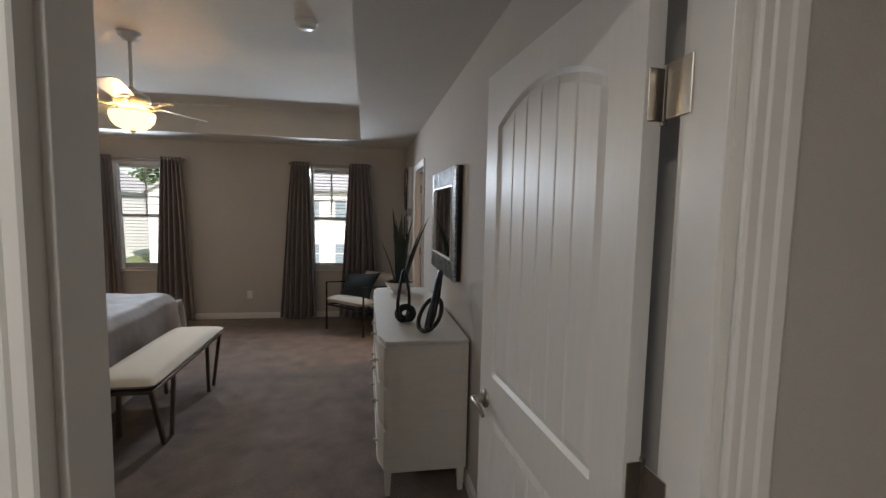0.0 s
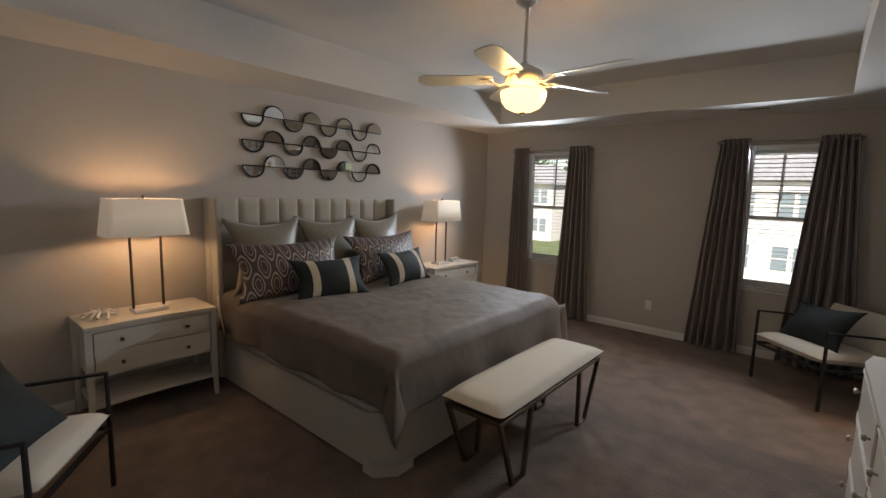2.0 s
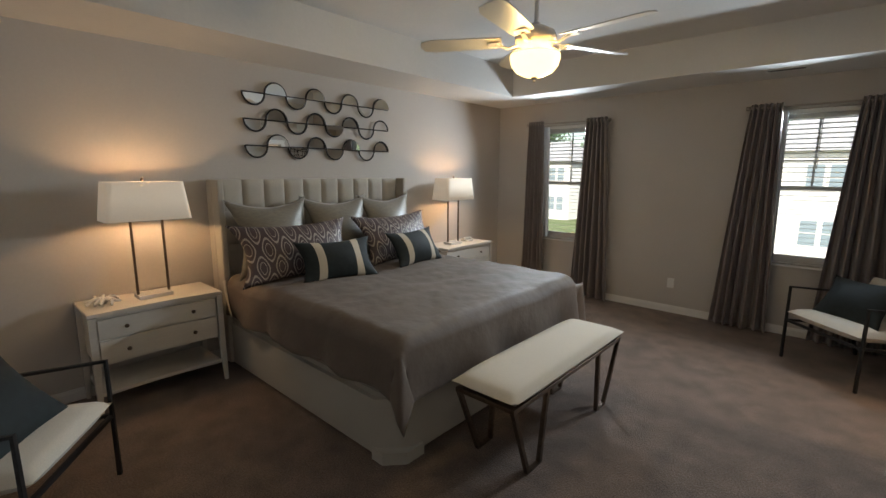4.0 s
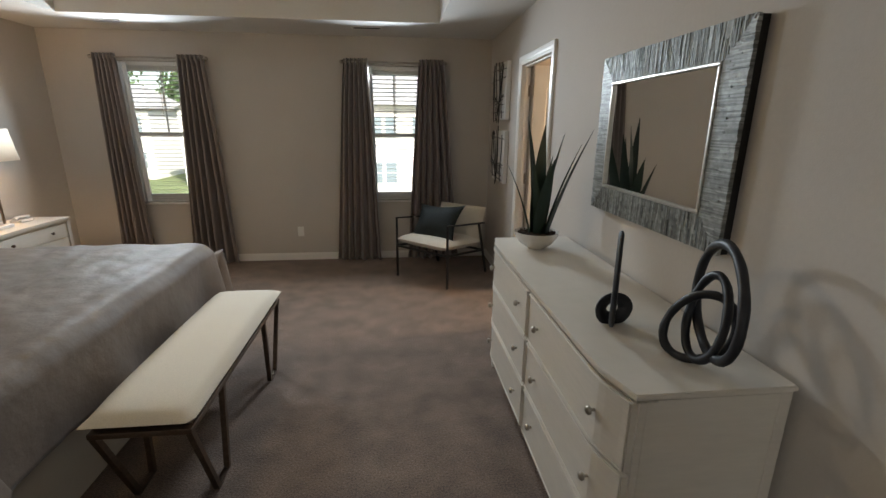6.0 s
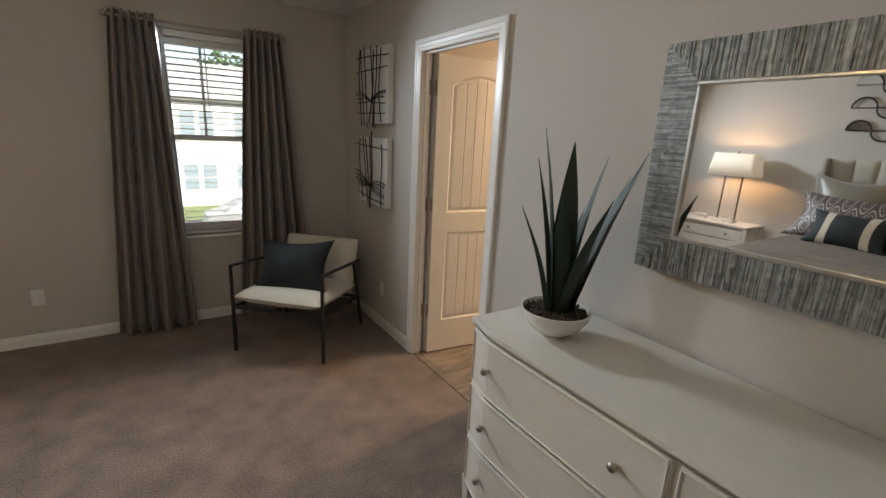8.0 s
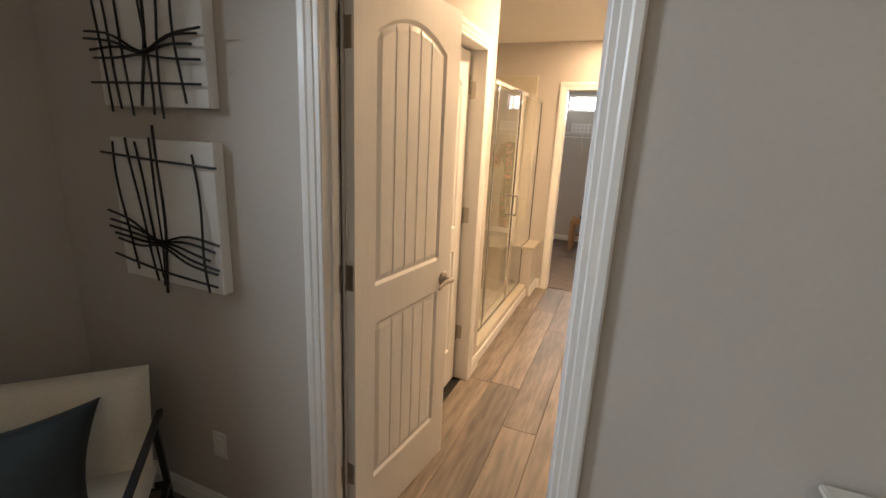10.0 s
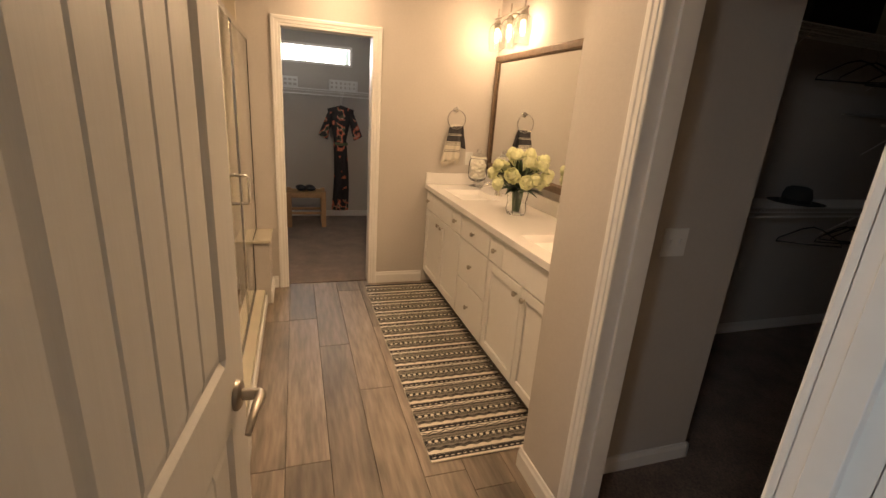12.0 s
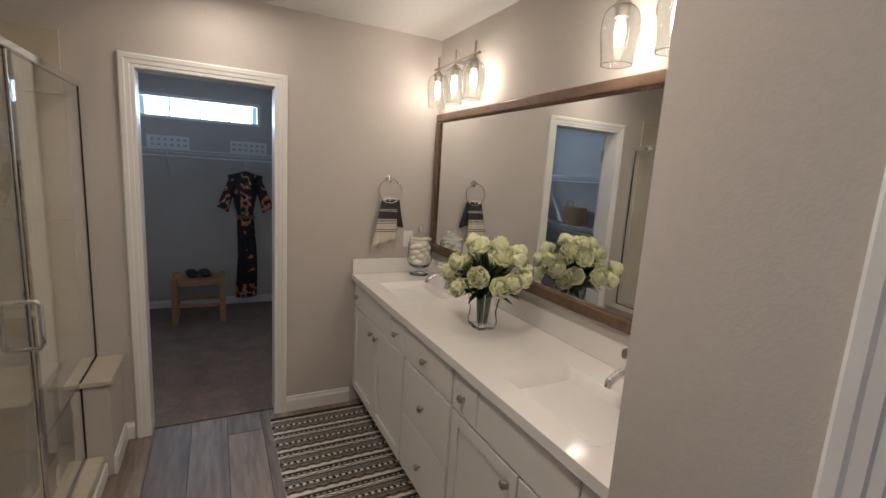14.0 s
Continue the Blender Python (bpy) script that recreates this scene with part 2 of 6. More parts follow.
def lathe(bm, prof, n=24, c=(0, 0, 0), m=None):
    """Turns the profile of (radius, z) about the vertical through c."""
    rings = []
    for r, z in prof:
        if r < 1e-5:
            rings.append([bm.verts.new((c[0], c[1], c[2] + z))])
        else:
            rings.append([bm.verts.new((c[0] + r * math.cos(2 * math.pi * j / n), c[1] + r * math.sin(2 * math.pi * j / n), c[2] + z)) for j in range(n)])
    for A, B in zip(rings, rings[1:]):
        if len(A) == 1 and len(B) == 1:
            continue
        for j in range(n):
            k = (j + 1) % n
            vs = [A[j % len(A)], A[k % len(A)], B[k % len(B)], B[j % len(B)]]
            u = []
            for v in vs:
                if v not in u:
                    u.append(v)
            bm.faces.new(u)
    if m is not None:
        bmesh.ops.transform(bm, matrix=m, verts=[v for R in rings for v in R])
    return bm


def sheet(bm, f, nu, nv, mat=None):
    """A grid of f(u, v), u and v from 0 to 1."""
    g = [[bm.verts.new(f(i / nu, j / nv)) for j in range(nv + 1)] for i in range(nu + 1)]
    for i in range(nu):
        for j in range(nv):
            q = bm.faces.new((g[i][j], g[i + 1][j], g[i + 1][j + 1], g[i][j + 1]))
            if mat:
                q.material_index = mat((i + 0.5) / nu, (j + 0.5) / nv)
    return g


def cushion(w, d, h, r=0.35, nu=24, nv=24, puff=0.25, mat=None, corner=0.0):
    """A soft block w x d x h about the origin, with rounded edges and a puffed face."""
    bm = bmesh.new()

    def side(s):
        def f(u, v):
            a, b = 2 * u - 1, 2 * v - 1
            e = max(abs(a), abs(b))
            k = (1 - abs(a) ** 6) ** 0.5 * (1 - abs(b) ** 6) ** 0.5
            t = (1 - puff) * k + puff * (1 - a * a) * (1 - b * b)
            pull = 1 + corner * (abs(a * b) ** 2)
            x = math.copysign(abs(a), a) * w / 2 * (1 - 0.04 * (1 - abs(b)) * 0 - corner * (1 - b * b) * abs(a))
            y = b * d / 2 * (1 - corner * (1 - a * a) * abs(b))
            return (x * pull if corner else x, y * pull if corner else y, s * h / 2 * t)
        return f
    sheet(bm, side(1), nu, nv, mat)
    sheet(bm, side(-1), nu, nv, mat)
    bmesh.ops.remove_doubles(bm, verts=bm.verts, dist=1e-5)
    return bm


def wall(name, axis, p0, p1, a0, a1, z0, z1, holes=(), mat=None):
    """A wall across axis from p0 to p1, along the other from a0 to a1, with holes (a0, a1, z0, z1)."""
    bm = bmesh.new()
    cuts = sorted({a0, a1, *[h[0] for h in holes], *[h[1] for h in holes]})
    for s, e in zip(cuts, cuts[1:]):
        zs = [z0, z1]
        gaps = [h for h in holes if h[0] <= s + 1e-6 and h[1] >= e - 1e-6]
        spans = [(z0, z1)] if not gaps else [(z0, gaps[0][2]), (gaps[0][3], z1)]
        for q0, q1 in spans:
            if q1 - q0 > 1e-4:
                if axis == "x":
                    box(bm, p0, p1, s, e, q0, q1)
                else:
                    box(bm, s, e, p0, p1, q0, q1)
    bmesh.ops.remove_doubles(bm, verts=bm.verts, dist=1e-5)
    seen = {}
    for f in list(bm.faces):
        key = tuple(round(c, 4) for c in f.calc_center_median())
        seen.setdefault(key, []).append(f)
    bmesh.ops.delete(bm, geom=[f for fs in seen.values() if len(fs) > 1 for f in fs], context="FACES_ONLY")
    return tagged(part(name, bm, mat or WALL), kind="structure")


PROFILE = ((0, 0), (0, 0.009), (0.004, 0.012), (0.018, 0.012), (0.022, 0.015), (0.040, 0.016), (0.046, 0.019), (0.064, 0.019), (0.070, 0.016), (0.070, 0))


def casing(name, axis, pos, out, a0, a1, top, bottom=0.0, w=1.0):
    """Moulded trim round an opening from a0 to a1 on the wall face at pos; out: the side it stands out to."""
    bm = bmesh.new()
    rows = []
    for o, d in PROFILE:
        o *= w
        rows.append([((a0 - o), bottom, d), ((a0 - o), top + o, d), ((a1 + o), top + o, d), ((a1 + o), bottom, d)])
    vs = []
    for row in rows:
        vs.append([bm.verts.new((pos + out * d, a, z) if axis == "x" else (a, pos + out * d, z)) for a, z, d in row])
    for A, B in zip(vs, vs[1:]):
        for i in range(3):
            bm.faces.new((A[i], A[i + 1], B[i + 1], B[i]))
    for i in (0, 3):
        bm.faces.new([v[i] for v in vs])
    return tagged(part(name, bm, TRIM), kind="structure")


def jamb(name, axis, p0, p1, a0, a1, top, t=0.018, stop=None):
    bm = bmesh.new()

    def b(s, e, q0, q1, c0=p0, c1=p1):
        if axis == "x":
            box(bm, c0, c1, s, e, q0, q1, 0.001)
        else:
            box(bm, s, e, c0, c1, q0, q1, 0.001)
    b(a0 - t, a0, 0, top)
    b(a1, a1 + t, 0, top)
    b(a0 - t, a1 + t, top, top + t)
    if stop:
        b(a0, a0 + 0.011, 0, top, *stop)
        b(a1 - 0.011, a1, 0, top, *stop)
        b(a0 + 0.011, a1 - 0.011, top - 0.011, top, *stop)
    return tagged(part(name, bm, TRIM), kind="structure")


def baseboard(runs, h=0.083, name="baseboard"):
    """Runs of (x0, y0, x1, y1, nx, ny): along a wall's face, standing out towards n."""
    bm = bmesh.new()
    for x0, y0, x1, y1, nx, ny in runs:
        pr = ((0, 0), (0.014, 0), (0.014, h * 0.72), (0.009, h * 0.84), (0.007, h), (0, h))
        A = [bm.verts.new((x0 + nx * d, y0 + ny * d, z)) for d, z in pr]
        B = [bm.verts.new((x1 + nx * d, y1 + ny * d, z)) for d, z in pr]
        for i in range(len(pr)):
            j = (i + 1) % len(pr)
            bm.faces.new((A[i], A[j], B[j], B[i]))
        bm.faces.new(A[::-1])
        bm.faces.new(B)
    return tagged(part(name, bm, TRIM), kind="structure")


# ---- the shell ----
C = 2.45
CT = 2.77
W1, W2 = (-1.60, -0.76), (0.85, 1.69)
WZ = (0.70, 2.16)
wall("wall_north", "y", 9.2, 9.35, -2.37, 2.49, -0.2, 2.9, [(*W1, *WZ), (*W2, *WZ)])
wall("wall_west", "x", -2.37, -2.245, 3.11, 9.2, -0.2, 2.9)
wall("wall_east", "x", 2.35, 2.42, 3.23, 9.2, 0, 2.9, [(7.148, 7.923, 0, 2.048)])
wall("wall_south", "y", 3.11, 3.23, -2.245, 4.6, 0, 2.9, [(1.403, 2.275, 0, 2.048)])
wall("wall_hall_east", "x", 3.0, 3.1, 0.9, 3.11, 0, C)
wall("wall_hall_west", "x", 0.2, 0.3, 0.9, 3.11, 0, C)
wall("wall_hall_south", "y", 0.8, 0.9, 0.2, 3.1, 0, C)
wall("wall_bath_north", "y", 7.90, 8.02, 2.42, 3.98, 0, C, [(3.042, 3.793, 0, 2.028)])
wall("wall_shower_north", "y", 8.95, 9.05, 2.42, 6.02, 0, C)
wall("wall_shower_west", "x", 3.88, 3.98, 8.02, 8.95, 0, C)
wall("wall_bath_east", "x", 5.90, 6.02, 6.04, 8.95, 0, C, [(7.067, 7.768, 0, 2.033)])
wall("wall_vanity", "y", 5.92, 6.04, 3.48, 6.02, 0, C)
wall("wall_wing", "x", 3.48, 3.60, 6.04, 6.61, 0, C)
wall("wall_closet_front", "y", 6.61, 6.73, 2.42, 3.60, 0, C, [(2.452, 3.253, 0, 2.048)])
wall("wall_closet_east", "x", 4.5, 4.6, 3.23, 5.92, 0, C)
wall("wall_wardrobe_east", "x", 8.45, 8.57, 5.9, 9.0, 0, C, [(6.95, 8.10, 1.96, 2.20)])
wall("wall_wardrobe_north", "y", 8.9, 9.0, 6.02, 8.45, 0, C)
wall("wall_wardrobe_south", "y", 5.9, 6.0, 6.02, 8.45, 0, C)


def flat(name, mat, *bs):
    return tagged(part(name, boxes(*bs), mat), kind="structure")


flat("floor_bedroom", CARPET, (-2.245, 2.35, 3.23, 9.2, -0.1, 0))
flat("floor_hall", CARPET, (0.3, 3.0, 0.9, 3.23, -0.1, -0.001))
flat("floor_closet", CARPET, (2.42, 4.5, 3.23, 6.67, -0.1, 0.004))
flat("floor_wardrobe", CARPET, (5.96, 8.45, 6.0, 8.9, -0.1, 0.004))
flat("subfloor_bath", DARK, (2.35, 5.96, 6.04, 8.95, -0.1, -0.012))
TX0, TX1, TY0, TY1 = -1.57, 1.70, 3.95, 8.48
flat("ceiling_bedroom", CEILING, (-2.245, TX0, 3.23, 9.2, C, 2.9), (TX1, 2.35, 3.23, 9.2, C, 2.9), (TX0, TX1, 3.23, TY0, C, 2.9),
     (TX0, TX1, TY1, 9.2, C, 2.9))
flat("ceiling_tray", CEILING, (TX0, TX1, TY0, TY1, CT, 2.9))
flat("ceiling_hall", CEILING, (0.2, 3.1, 0.8, 3.11, C, 2.6))
flat("ceiling_bath", CEILING, (2.42, 8.57, 5.9, 9.05, C, 2.6))
flat("ceiling_closet", CEILING, (2.42, 4.6, 3.23, 5.9, C, 2.6))

# door trims
casing("trim_bedroom_entry", "y", 3.11, -1, 1.421, 2.257, 2.03)
casing("trim_bedroom_entry_inside", "y", 3.23, 1, 1.421, 2.257, 2.03)
jamb("jamb_entry", "y", 3.108, 3.232, 1.421, 2.257, 2.03, stop=(3.13, 3.185))
casing("trim_bath_door", "x", 2.35, -1, 7.167, 7.905, 2.03)
casing("trim_bath_door_inside", "x", 2.42, 1, 7.167, 7.900, 2.03, w=0.28)
jamb("jamb_bath", "x", 2.348, 2.422, 7.167, 7.905, 2.03, stop=(2.372, 2.400))
casing("trim_linen_door", "y", 7.90, -1, 3.06, 3.775, 2.01)
jamb("jamb_linen", "y", 7.898, 8.02, 3.06, 3.775, 2.01)
casing("trim_wardrobe_door", "x", 5.90, -1, 7.085, 7.75, 2.015)
casing("trim_wardrobe_door_inside", "x", 6.02, 1, 7.085, 7.75, 2.015)
jamb("jamb_wardrobe", "x", 5.898, 6.022, 7.085, 7.75, 2.015)
casing("trim_closet_door", "y", 6.73, 1, 2.47, 3.235, 2.03, w=0.86)
jamb("jamb_closet", "y", 6.608, 6.732, 2.47, 3.235, 2.03, stop=(6.64, 6.69))
baseboard([(-2.245, 9.2, 2.35, 9.2, 0, -1), (-2.245, 3.23, -2.245, 9.2, 1, 0), (2.35, 7.98, 2.35, 9.2, -1, 0), (2.35, 3.23, 2.35, 7.09, -1, 0),
           (-2.245, 3.23, 1.33, 3.23, 0, 1)])
baseboard([(3.0, 0.9, 3.0, 3.11, -1, 0), (0.3, 0.9, 0.3, 3.11, 1, 0), (0.3, 3.11, 1.33, 3.11, 0, -1), (2.33, 3.11, 3.0, 3.11, 0, -1)])
baseboard([(3.60, 6.60, 3.60, 6.73, 1, 0), (3.305, 6.73, 3.614, 6.73, 0, 1), (5.90, 6.60, 5.90, 7.02, -1, 0), (5.90, 7.83, 5.90, 7.875, -1, 0),
           (3.85, 7.90, 3.99, 7.90, 0, -1), (5.575, 7.875, 5.886, 7.875, 0, -1)], 0.1)
baseboard([(3.48, 5.91, 3.48, 6.61, -1, 0), (3.466, 5.92, 4.5, 5.92, 0, -1), (4.5, 3.23, 4.5, 5.92, -1, 0), (2.42, 3.23, 4.5, 3.23, 0, 1), (2.42, 3.23, 2.42, 6.61, 1, 0)])
baseboard([(8.45, 6.0, 8.45, 8.9, -1, 0), (6.02, 8.9, 8.45, 8.9, 0, -1), (6.02, 6.0, 8.45, 6.0, 0, 1)])


# ---- doors ----
def door_leaf(name, w, label, place, rz, hinge_side=1, lever=True, h=2.02, hinges=True):
    """A two-panel door with an arched, planked top panel. Hinged at its local origin, reaching along +x, its thickness towards -y."""
    t = 0.035
    door = thing(name, label, "door", place, rz)
    st = 0.105 if w > 0.6 else 0.09
    m1, m2 = 0.012, 0.034
    px0, px1 = st, w - st
    n = 5 if w > 0.68 else 4
    xs = [0, px0, px0 + m1, px0 + m2]
    inner0, inner1 = px0 + m2, px1 - m2
    for k in range(1, n + 1):
        c = inner0 + (inner1 - inner0) * k / (n + 1)
        xs += [c - 0.005, c, c + 0.005]
    xs += [px1 - m2, px1 - m1, px1, w]
    grooves = {i for i in range(4, 4 + 3 * n) if (i - 4) % 3 == 1}
    zb1, zt1, zb2 = 0.235, 0.885, 1.025

    def arch(x):
        a = (x - w / 2) / (px1 - px0) * 2
        return h - 0.105 - 0.072 * min(1, abs(a)) ** 2

    # fill the gaps between grooves so the arch reads as a curve
    full = []
    for a, b in zip(xs, xs[1:]):
        full.append(a)
        if b - a > 0.02 and a >= px0 + m2 - 1e-6 and b <= px1 - m2 + 1e-6:
            full += [a + (b - a) / 3, a + 2 * (b - a) / 3]
    full.append(w)
    gset = {round(xs[i], 6) for i in grooves}
    bm = bmesh.new()

    def surf(y, s):
        cols = []
        for x in full:
            top = arch(min(max(x, px0), px1))
            zs = [0, zb1, zb1 + m1, zb1 + m2, zt1 - m2, zt1 - m1, zt1, zb2, zb2 + m1, zb2 + m2, top - m2, top - m1, top, h]
            xin = -1 if x <= px0 + 1e-6 or x >= px1 - 1e-6 else (0 if x < px0 + m2 - 1e-4 or x > px1 - m2 + 1e-4 else 1)
            col = []
            for j, z in enumerate(zs):
                zin = -1 if j in (0, 1, 6, 7, 12, 13) else (0 if j in (2, 5, 8, 11) else 1)
                lv = min(xin, zin)
                d = 0 if lv < 0 else (0.009 if lv == 0 else 0.004)
                if lv == 1 and round(x, 6) in gset:
                    d = 0.0085
                col.append(bm.verts.new((x, y + s * d, z)))
            cols.append(col)
        for A, B in zip(cols, cols[1:]):
            for j in range(len(A) - 1):
                bm.faces.new((A[j], A[j + 1], B[j + 1], B[j]))
        return cols
    F, K = surf(0, -1), surf(-t, 1)
    for A, B in ((F[0], K[0]), (F[-1], K[-1])):
        for j in range(len(A) - 1):
            bm.faces.new((A[j], A[j + 1], B[j + 1], B[j]))
    for j in (0, -1):
        for i in range(len(F) - 1):
            bm.faces.new((F[i][j], F[i + 1][j], K[i + 1][j], K[i][j]))
    part("leaf", bm, DOORP, door)
    if lever:
        for s, y in ((1, 0.0), (-1, -t)):
            hb = bmesh.new()
            lathe(hb, [(0, 0), (0.032, 0), (0.032, 0.006), (0.026, 0.011), (0.012, 0.013), (0.012, 0.045), (0, 0.045)], 20,
                  m=Matrix.Translation((w - 0.062, y, 0.93)) @ Matrix.Rotation(radians(-90 * s), 4, "X"))
            x0 = w - 0.062
            tube(hb, [(x0, y + s * 0.045, 0.93), (x0 - 0.02, y + s * 0.05, 0.934), (x0 - 0.05, y + s * 0.05, 0.938), (x0 - 0.08, y + s * 0.048, 0.931),
                      (x0 - 0.108, y + s * 0.046, 0.918)], [0.012, 0.011, 0.0095, 0.0085, 0.006], 10)
            part("lever_handle", hb, NICKEL, door, "brushed nickel lever handle", smooth=True)
    if hinges:
        for z in (0.33, 1.09, 1.83 if name != "door_1" else 1.785):
            hinge(door, 0.0, 0.004 if hinge_side > 0 else -t - 0.004, z - 0.01, hinge_side)
    return door


def hinge(parent, x, y, z, s=1):
    hb = bmesh.new()
    tube(hb, [(x, y, z - 0.045), (x, y, z + 0.045)], 0.0055, 10)
    for q in (-0.048, 0.048):
        lathe(hb, [(0, -0.004), (0.0068, -0.002), (0.0068, 0.002), (0, 0.004)], 10, (x, y, z + q))
    box(hb, x - 0.0035, x - 0.0015, y - s * 0.034, y - s * 0.003, z - 0.044, z + 0.044, 0.0006)
    h = part("hinge", hb, NICKEL, parent, "brushed nickel butt hinge")
    return h


door_leaf("door_1", 0.805, "white two-panel arched door, wide open against the bedroom wall", (2.224, 3.288, 0.008), 93.8, -1)
door_leaf("door_2", 0.645, "white two-panel arched door, open into the bathroom", (2.446, 7.897, 0.008), -7.2, 1)
door_leaf("door_3", 0.70, "white two-panel door, closed, set back beside the shower", (3.766, 7.984, 0.008), 180, 1, lever=False, h=1.99)
door_leaf("door_4", 0.643, "white door standing open inside the wardrobe", (6.045, 7.80, 0.008), 72, -1)


for nm, axis, b, zs in (("door_hinge", "x", (2.2535, 2.2565, 3.214, 3.272), (0.33, 1.09, 1.785)), ("door_hinge", "y", (2.372, 2.421, 7.9005, 7.9045), (0.33, 1.09, 1.83)),
                        ("door_hinge", "y", (3.7715, 3.7745, 7.945, 7.978), (0.33, 1.09, 1.80))):
    for z in zs:
        p = part(nm, boxes((*b, z - 0.046, z + 0.046), bevel=0.0012), NICKEL)
        tagged(p, "brushed nickel hinge plate screwed to the door jamb", "hinge", "jamb hinges")


# ---- bedroom windows ----
def window(name, x0, x1, z0, z1, y=9.2, open_left=0.0):
    w = thing(name, "white double-hung window with horizontal blinds, bright outside", "window", ((x0 + x1) / 2, y, z0), kind="structure")
    hw, H = (x1 - x0) / 2, z1 - z0
    bm = boxes((-hw, -hw + 0.04, 0.06, 0.13, 0, H), (hw - 0.04, hw, 0.06, 0.13, 0, H), (-hw + 0.04, hw - 0.04, 0.06, 0.13, 0, 0.04),
               (-hw + 0.04, hw - 0.04, 0.06, 0.13, H - 0.04, H), bevel=0.002)
    part("window_frame", bm, TRIM, w)
    for i, (a, b, yy) in enumerate(((0.04, H / 2 + 0.02, 0.075), (H / 2 - 0.02, H - 0.04, 0.10))):
        s = boxes((-hw + 0.04, -hw + 0.08, yy, yy + 0.025, a, b), (hw - 0.08, hw - 0.04, yy, yy + 0.025, a, b),
                  (-hw + 0.08, hw - 0.08, yy, yy + 0.025, a, a + 0.04), (-hw + 0.08, hw - 0.08, yy, yy + 0.025, b - 0.04, b), bevel=0.002)
        if i == 1:
            box(s, -0.009, 0.009, yy + 0.004, yy + 0.018, a + 0.04, b - 0.04)
            box(s, -hw + 0.08, hw - 0.08, yy + 0.005, yy + 0.017, a + 0.27, a + 0.288)
        part("sash", s, TRIM, w)
        g = part("pane", boxes((-hw + 0.08, hw - 0.08, yy + 0.010, yy + 0.014, a + 0.04, b - 0.04)), GLASS, w)
        g.visible_shadow = False
    part("window_sill", boxes((-hw - 0.03, hw + 0.03, -0.022, 0.06, -0.022, 0.0), bevel=0.004), TRIM, w)
    bl = thing("window_blind", "white horizontal slat blind, slats open flat", "blind", ((x0 + x1) / 2, y + 0.035, z0))
    part("head_rail", boxes((-hw + 0.006, hw - 0.006, -0.022, 0.022, H - 0.045, H - 0.003), bevel=0.003), PLASTIC, bl)
    sl = bmesh.new()
    for k in range(int((H - 0.09) / 0.044)):
        z = 0.045 + k * 0.044
        box(sl, -hw + 0.01, hw - 0.01, -0.022, 0.022, -0.0012, 0.0012, m=Matrix.Translation((0, 0, z)) @ Matrix.Rotation(radians(-7), 4, "X"))
    tagged(part("slats", sl, PLASTIC, bl), kind="stuff")
    part("bottom_rail", boxes((-hw + 0.008, hw - 0.008, -0.022, 0.022, 0.004, 0.022), bevel=0.003), PLASTIC, bl)
    for x in (-hw * 0.55, hw * 0.55):
        part("cord", tube(bmesh.new(), [(x, -0.024, 0.02), (x, -0.024, H - 0.04)], 0.0012, 5), PLASTIC, bl)
    part("wand", tube(bmesh.new(), [(0.02, -0.03, H - 0.05), (0.022, -0.034, H - 0.55)], 0.004, 6), PLASTIC, bl)
    return w


def curtain(x0, x1, top, b0, b1, seed, y=9.105, label=""):
    """A pleated panel from x0..x1 at the rod to b0..b1 at the floor."""
    rnd = random.Random(seed)
    c = thing("curtain", label, "curtain", ((x0 + x1) / 2, y, 0), group="grommet curtains")
    cx = (x0 + x1) / 2
    n = 6
    ph = [rnd.uniform(-0.5, 0.5) for _ in range(8)]

    def f(u, v):
        z = 0.015 + (top + 0.035 - 0.015) * v
        a = x0 - cx + (x1 - x0) * u
        b = b0 - cx + (b1 - b0) * u
        k = (1 - v) ** 0.85
        x = a + (b - a) * k
        amp = 0.040 + 0.018 * k * math.sin(3 * u + ph[0])
        wv = math.sin(2 * math.pi * n * u + ph[1] + 0.5 * k * math.sin(5 * u + ph[2]))
        wv = math.copysign(abs(wv) ** 0.75, wv)
        return (x + 0.012 * k * math.sin(9 * u + ph[3] + 2 * v), amp * wv + 0.012 * k * math.sin(17 * u + ph[4] + 3 * v), z)
    bm = bmesh.new()
    sheet(bm, f, 90, 30)
    bmesh.ops.transform(bm, matrix=Matrix.Identity(4), verts=bm.verts)
    p = part("panel", bm, CURTAIN, c, smooth=True)
    p.data.set_sharp_from_angle(angle=radians(180))
    md = p.modifiers.new("thick", "SOLIDIFY")
    md.thickness = 0.002
    for k in range(n * 2):
        u = (k + 0.5) / (n * 2)
        x = x0 - cx + (x1 - x0) * u
        g = bmesh.new()
        tube(g, [(x + 0.0, 0.024 * math.cos(a), top + 0.024 * math.sin(a)) for a in np.linspace(0, 2 * math.pi, 17)[:-1]], 0.0035, 6, closed=True)
        part("grommet", g, NICKEL, c)
    return c


def rod(x0, x1, z):
    r = thing("curtain_rod", "slim brushed nickel curtain rod with ball ends", "curtain rod", ((x0 + x1) / 2, 9.105, z), group="curtain rods")
    L = (x1 - x0) / 2
    part("pole", tube(bmesh.new(), [(-L + 0.02, 0, 0), (L - 0.02, 0, 0)], 0.009, 12), NICKEL, r, smooth=True)
    for s in (-1, 1):
        part("finial", lathe(bmesh.new(), [(0, -0.022), (0.012, -0.018), (0.02, -0.006), (0.021, 0.004), (0.014, 0.017), (0, 0.022)], 14, (s * (L - 0.012), 0, 0)), NICKEL, r, smooth=True)
        part("bracket", boxes((s * (L - 0.05) - 0.006, s * (L - 0.05) + 0.006, 0.0, 0.093, -0.014, -0.009)), NICKEL, r)


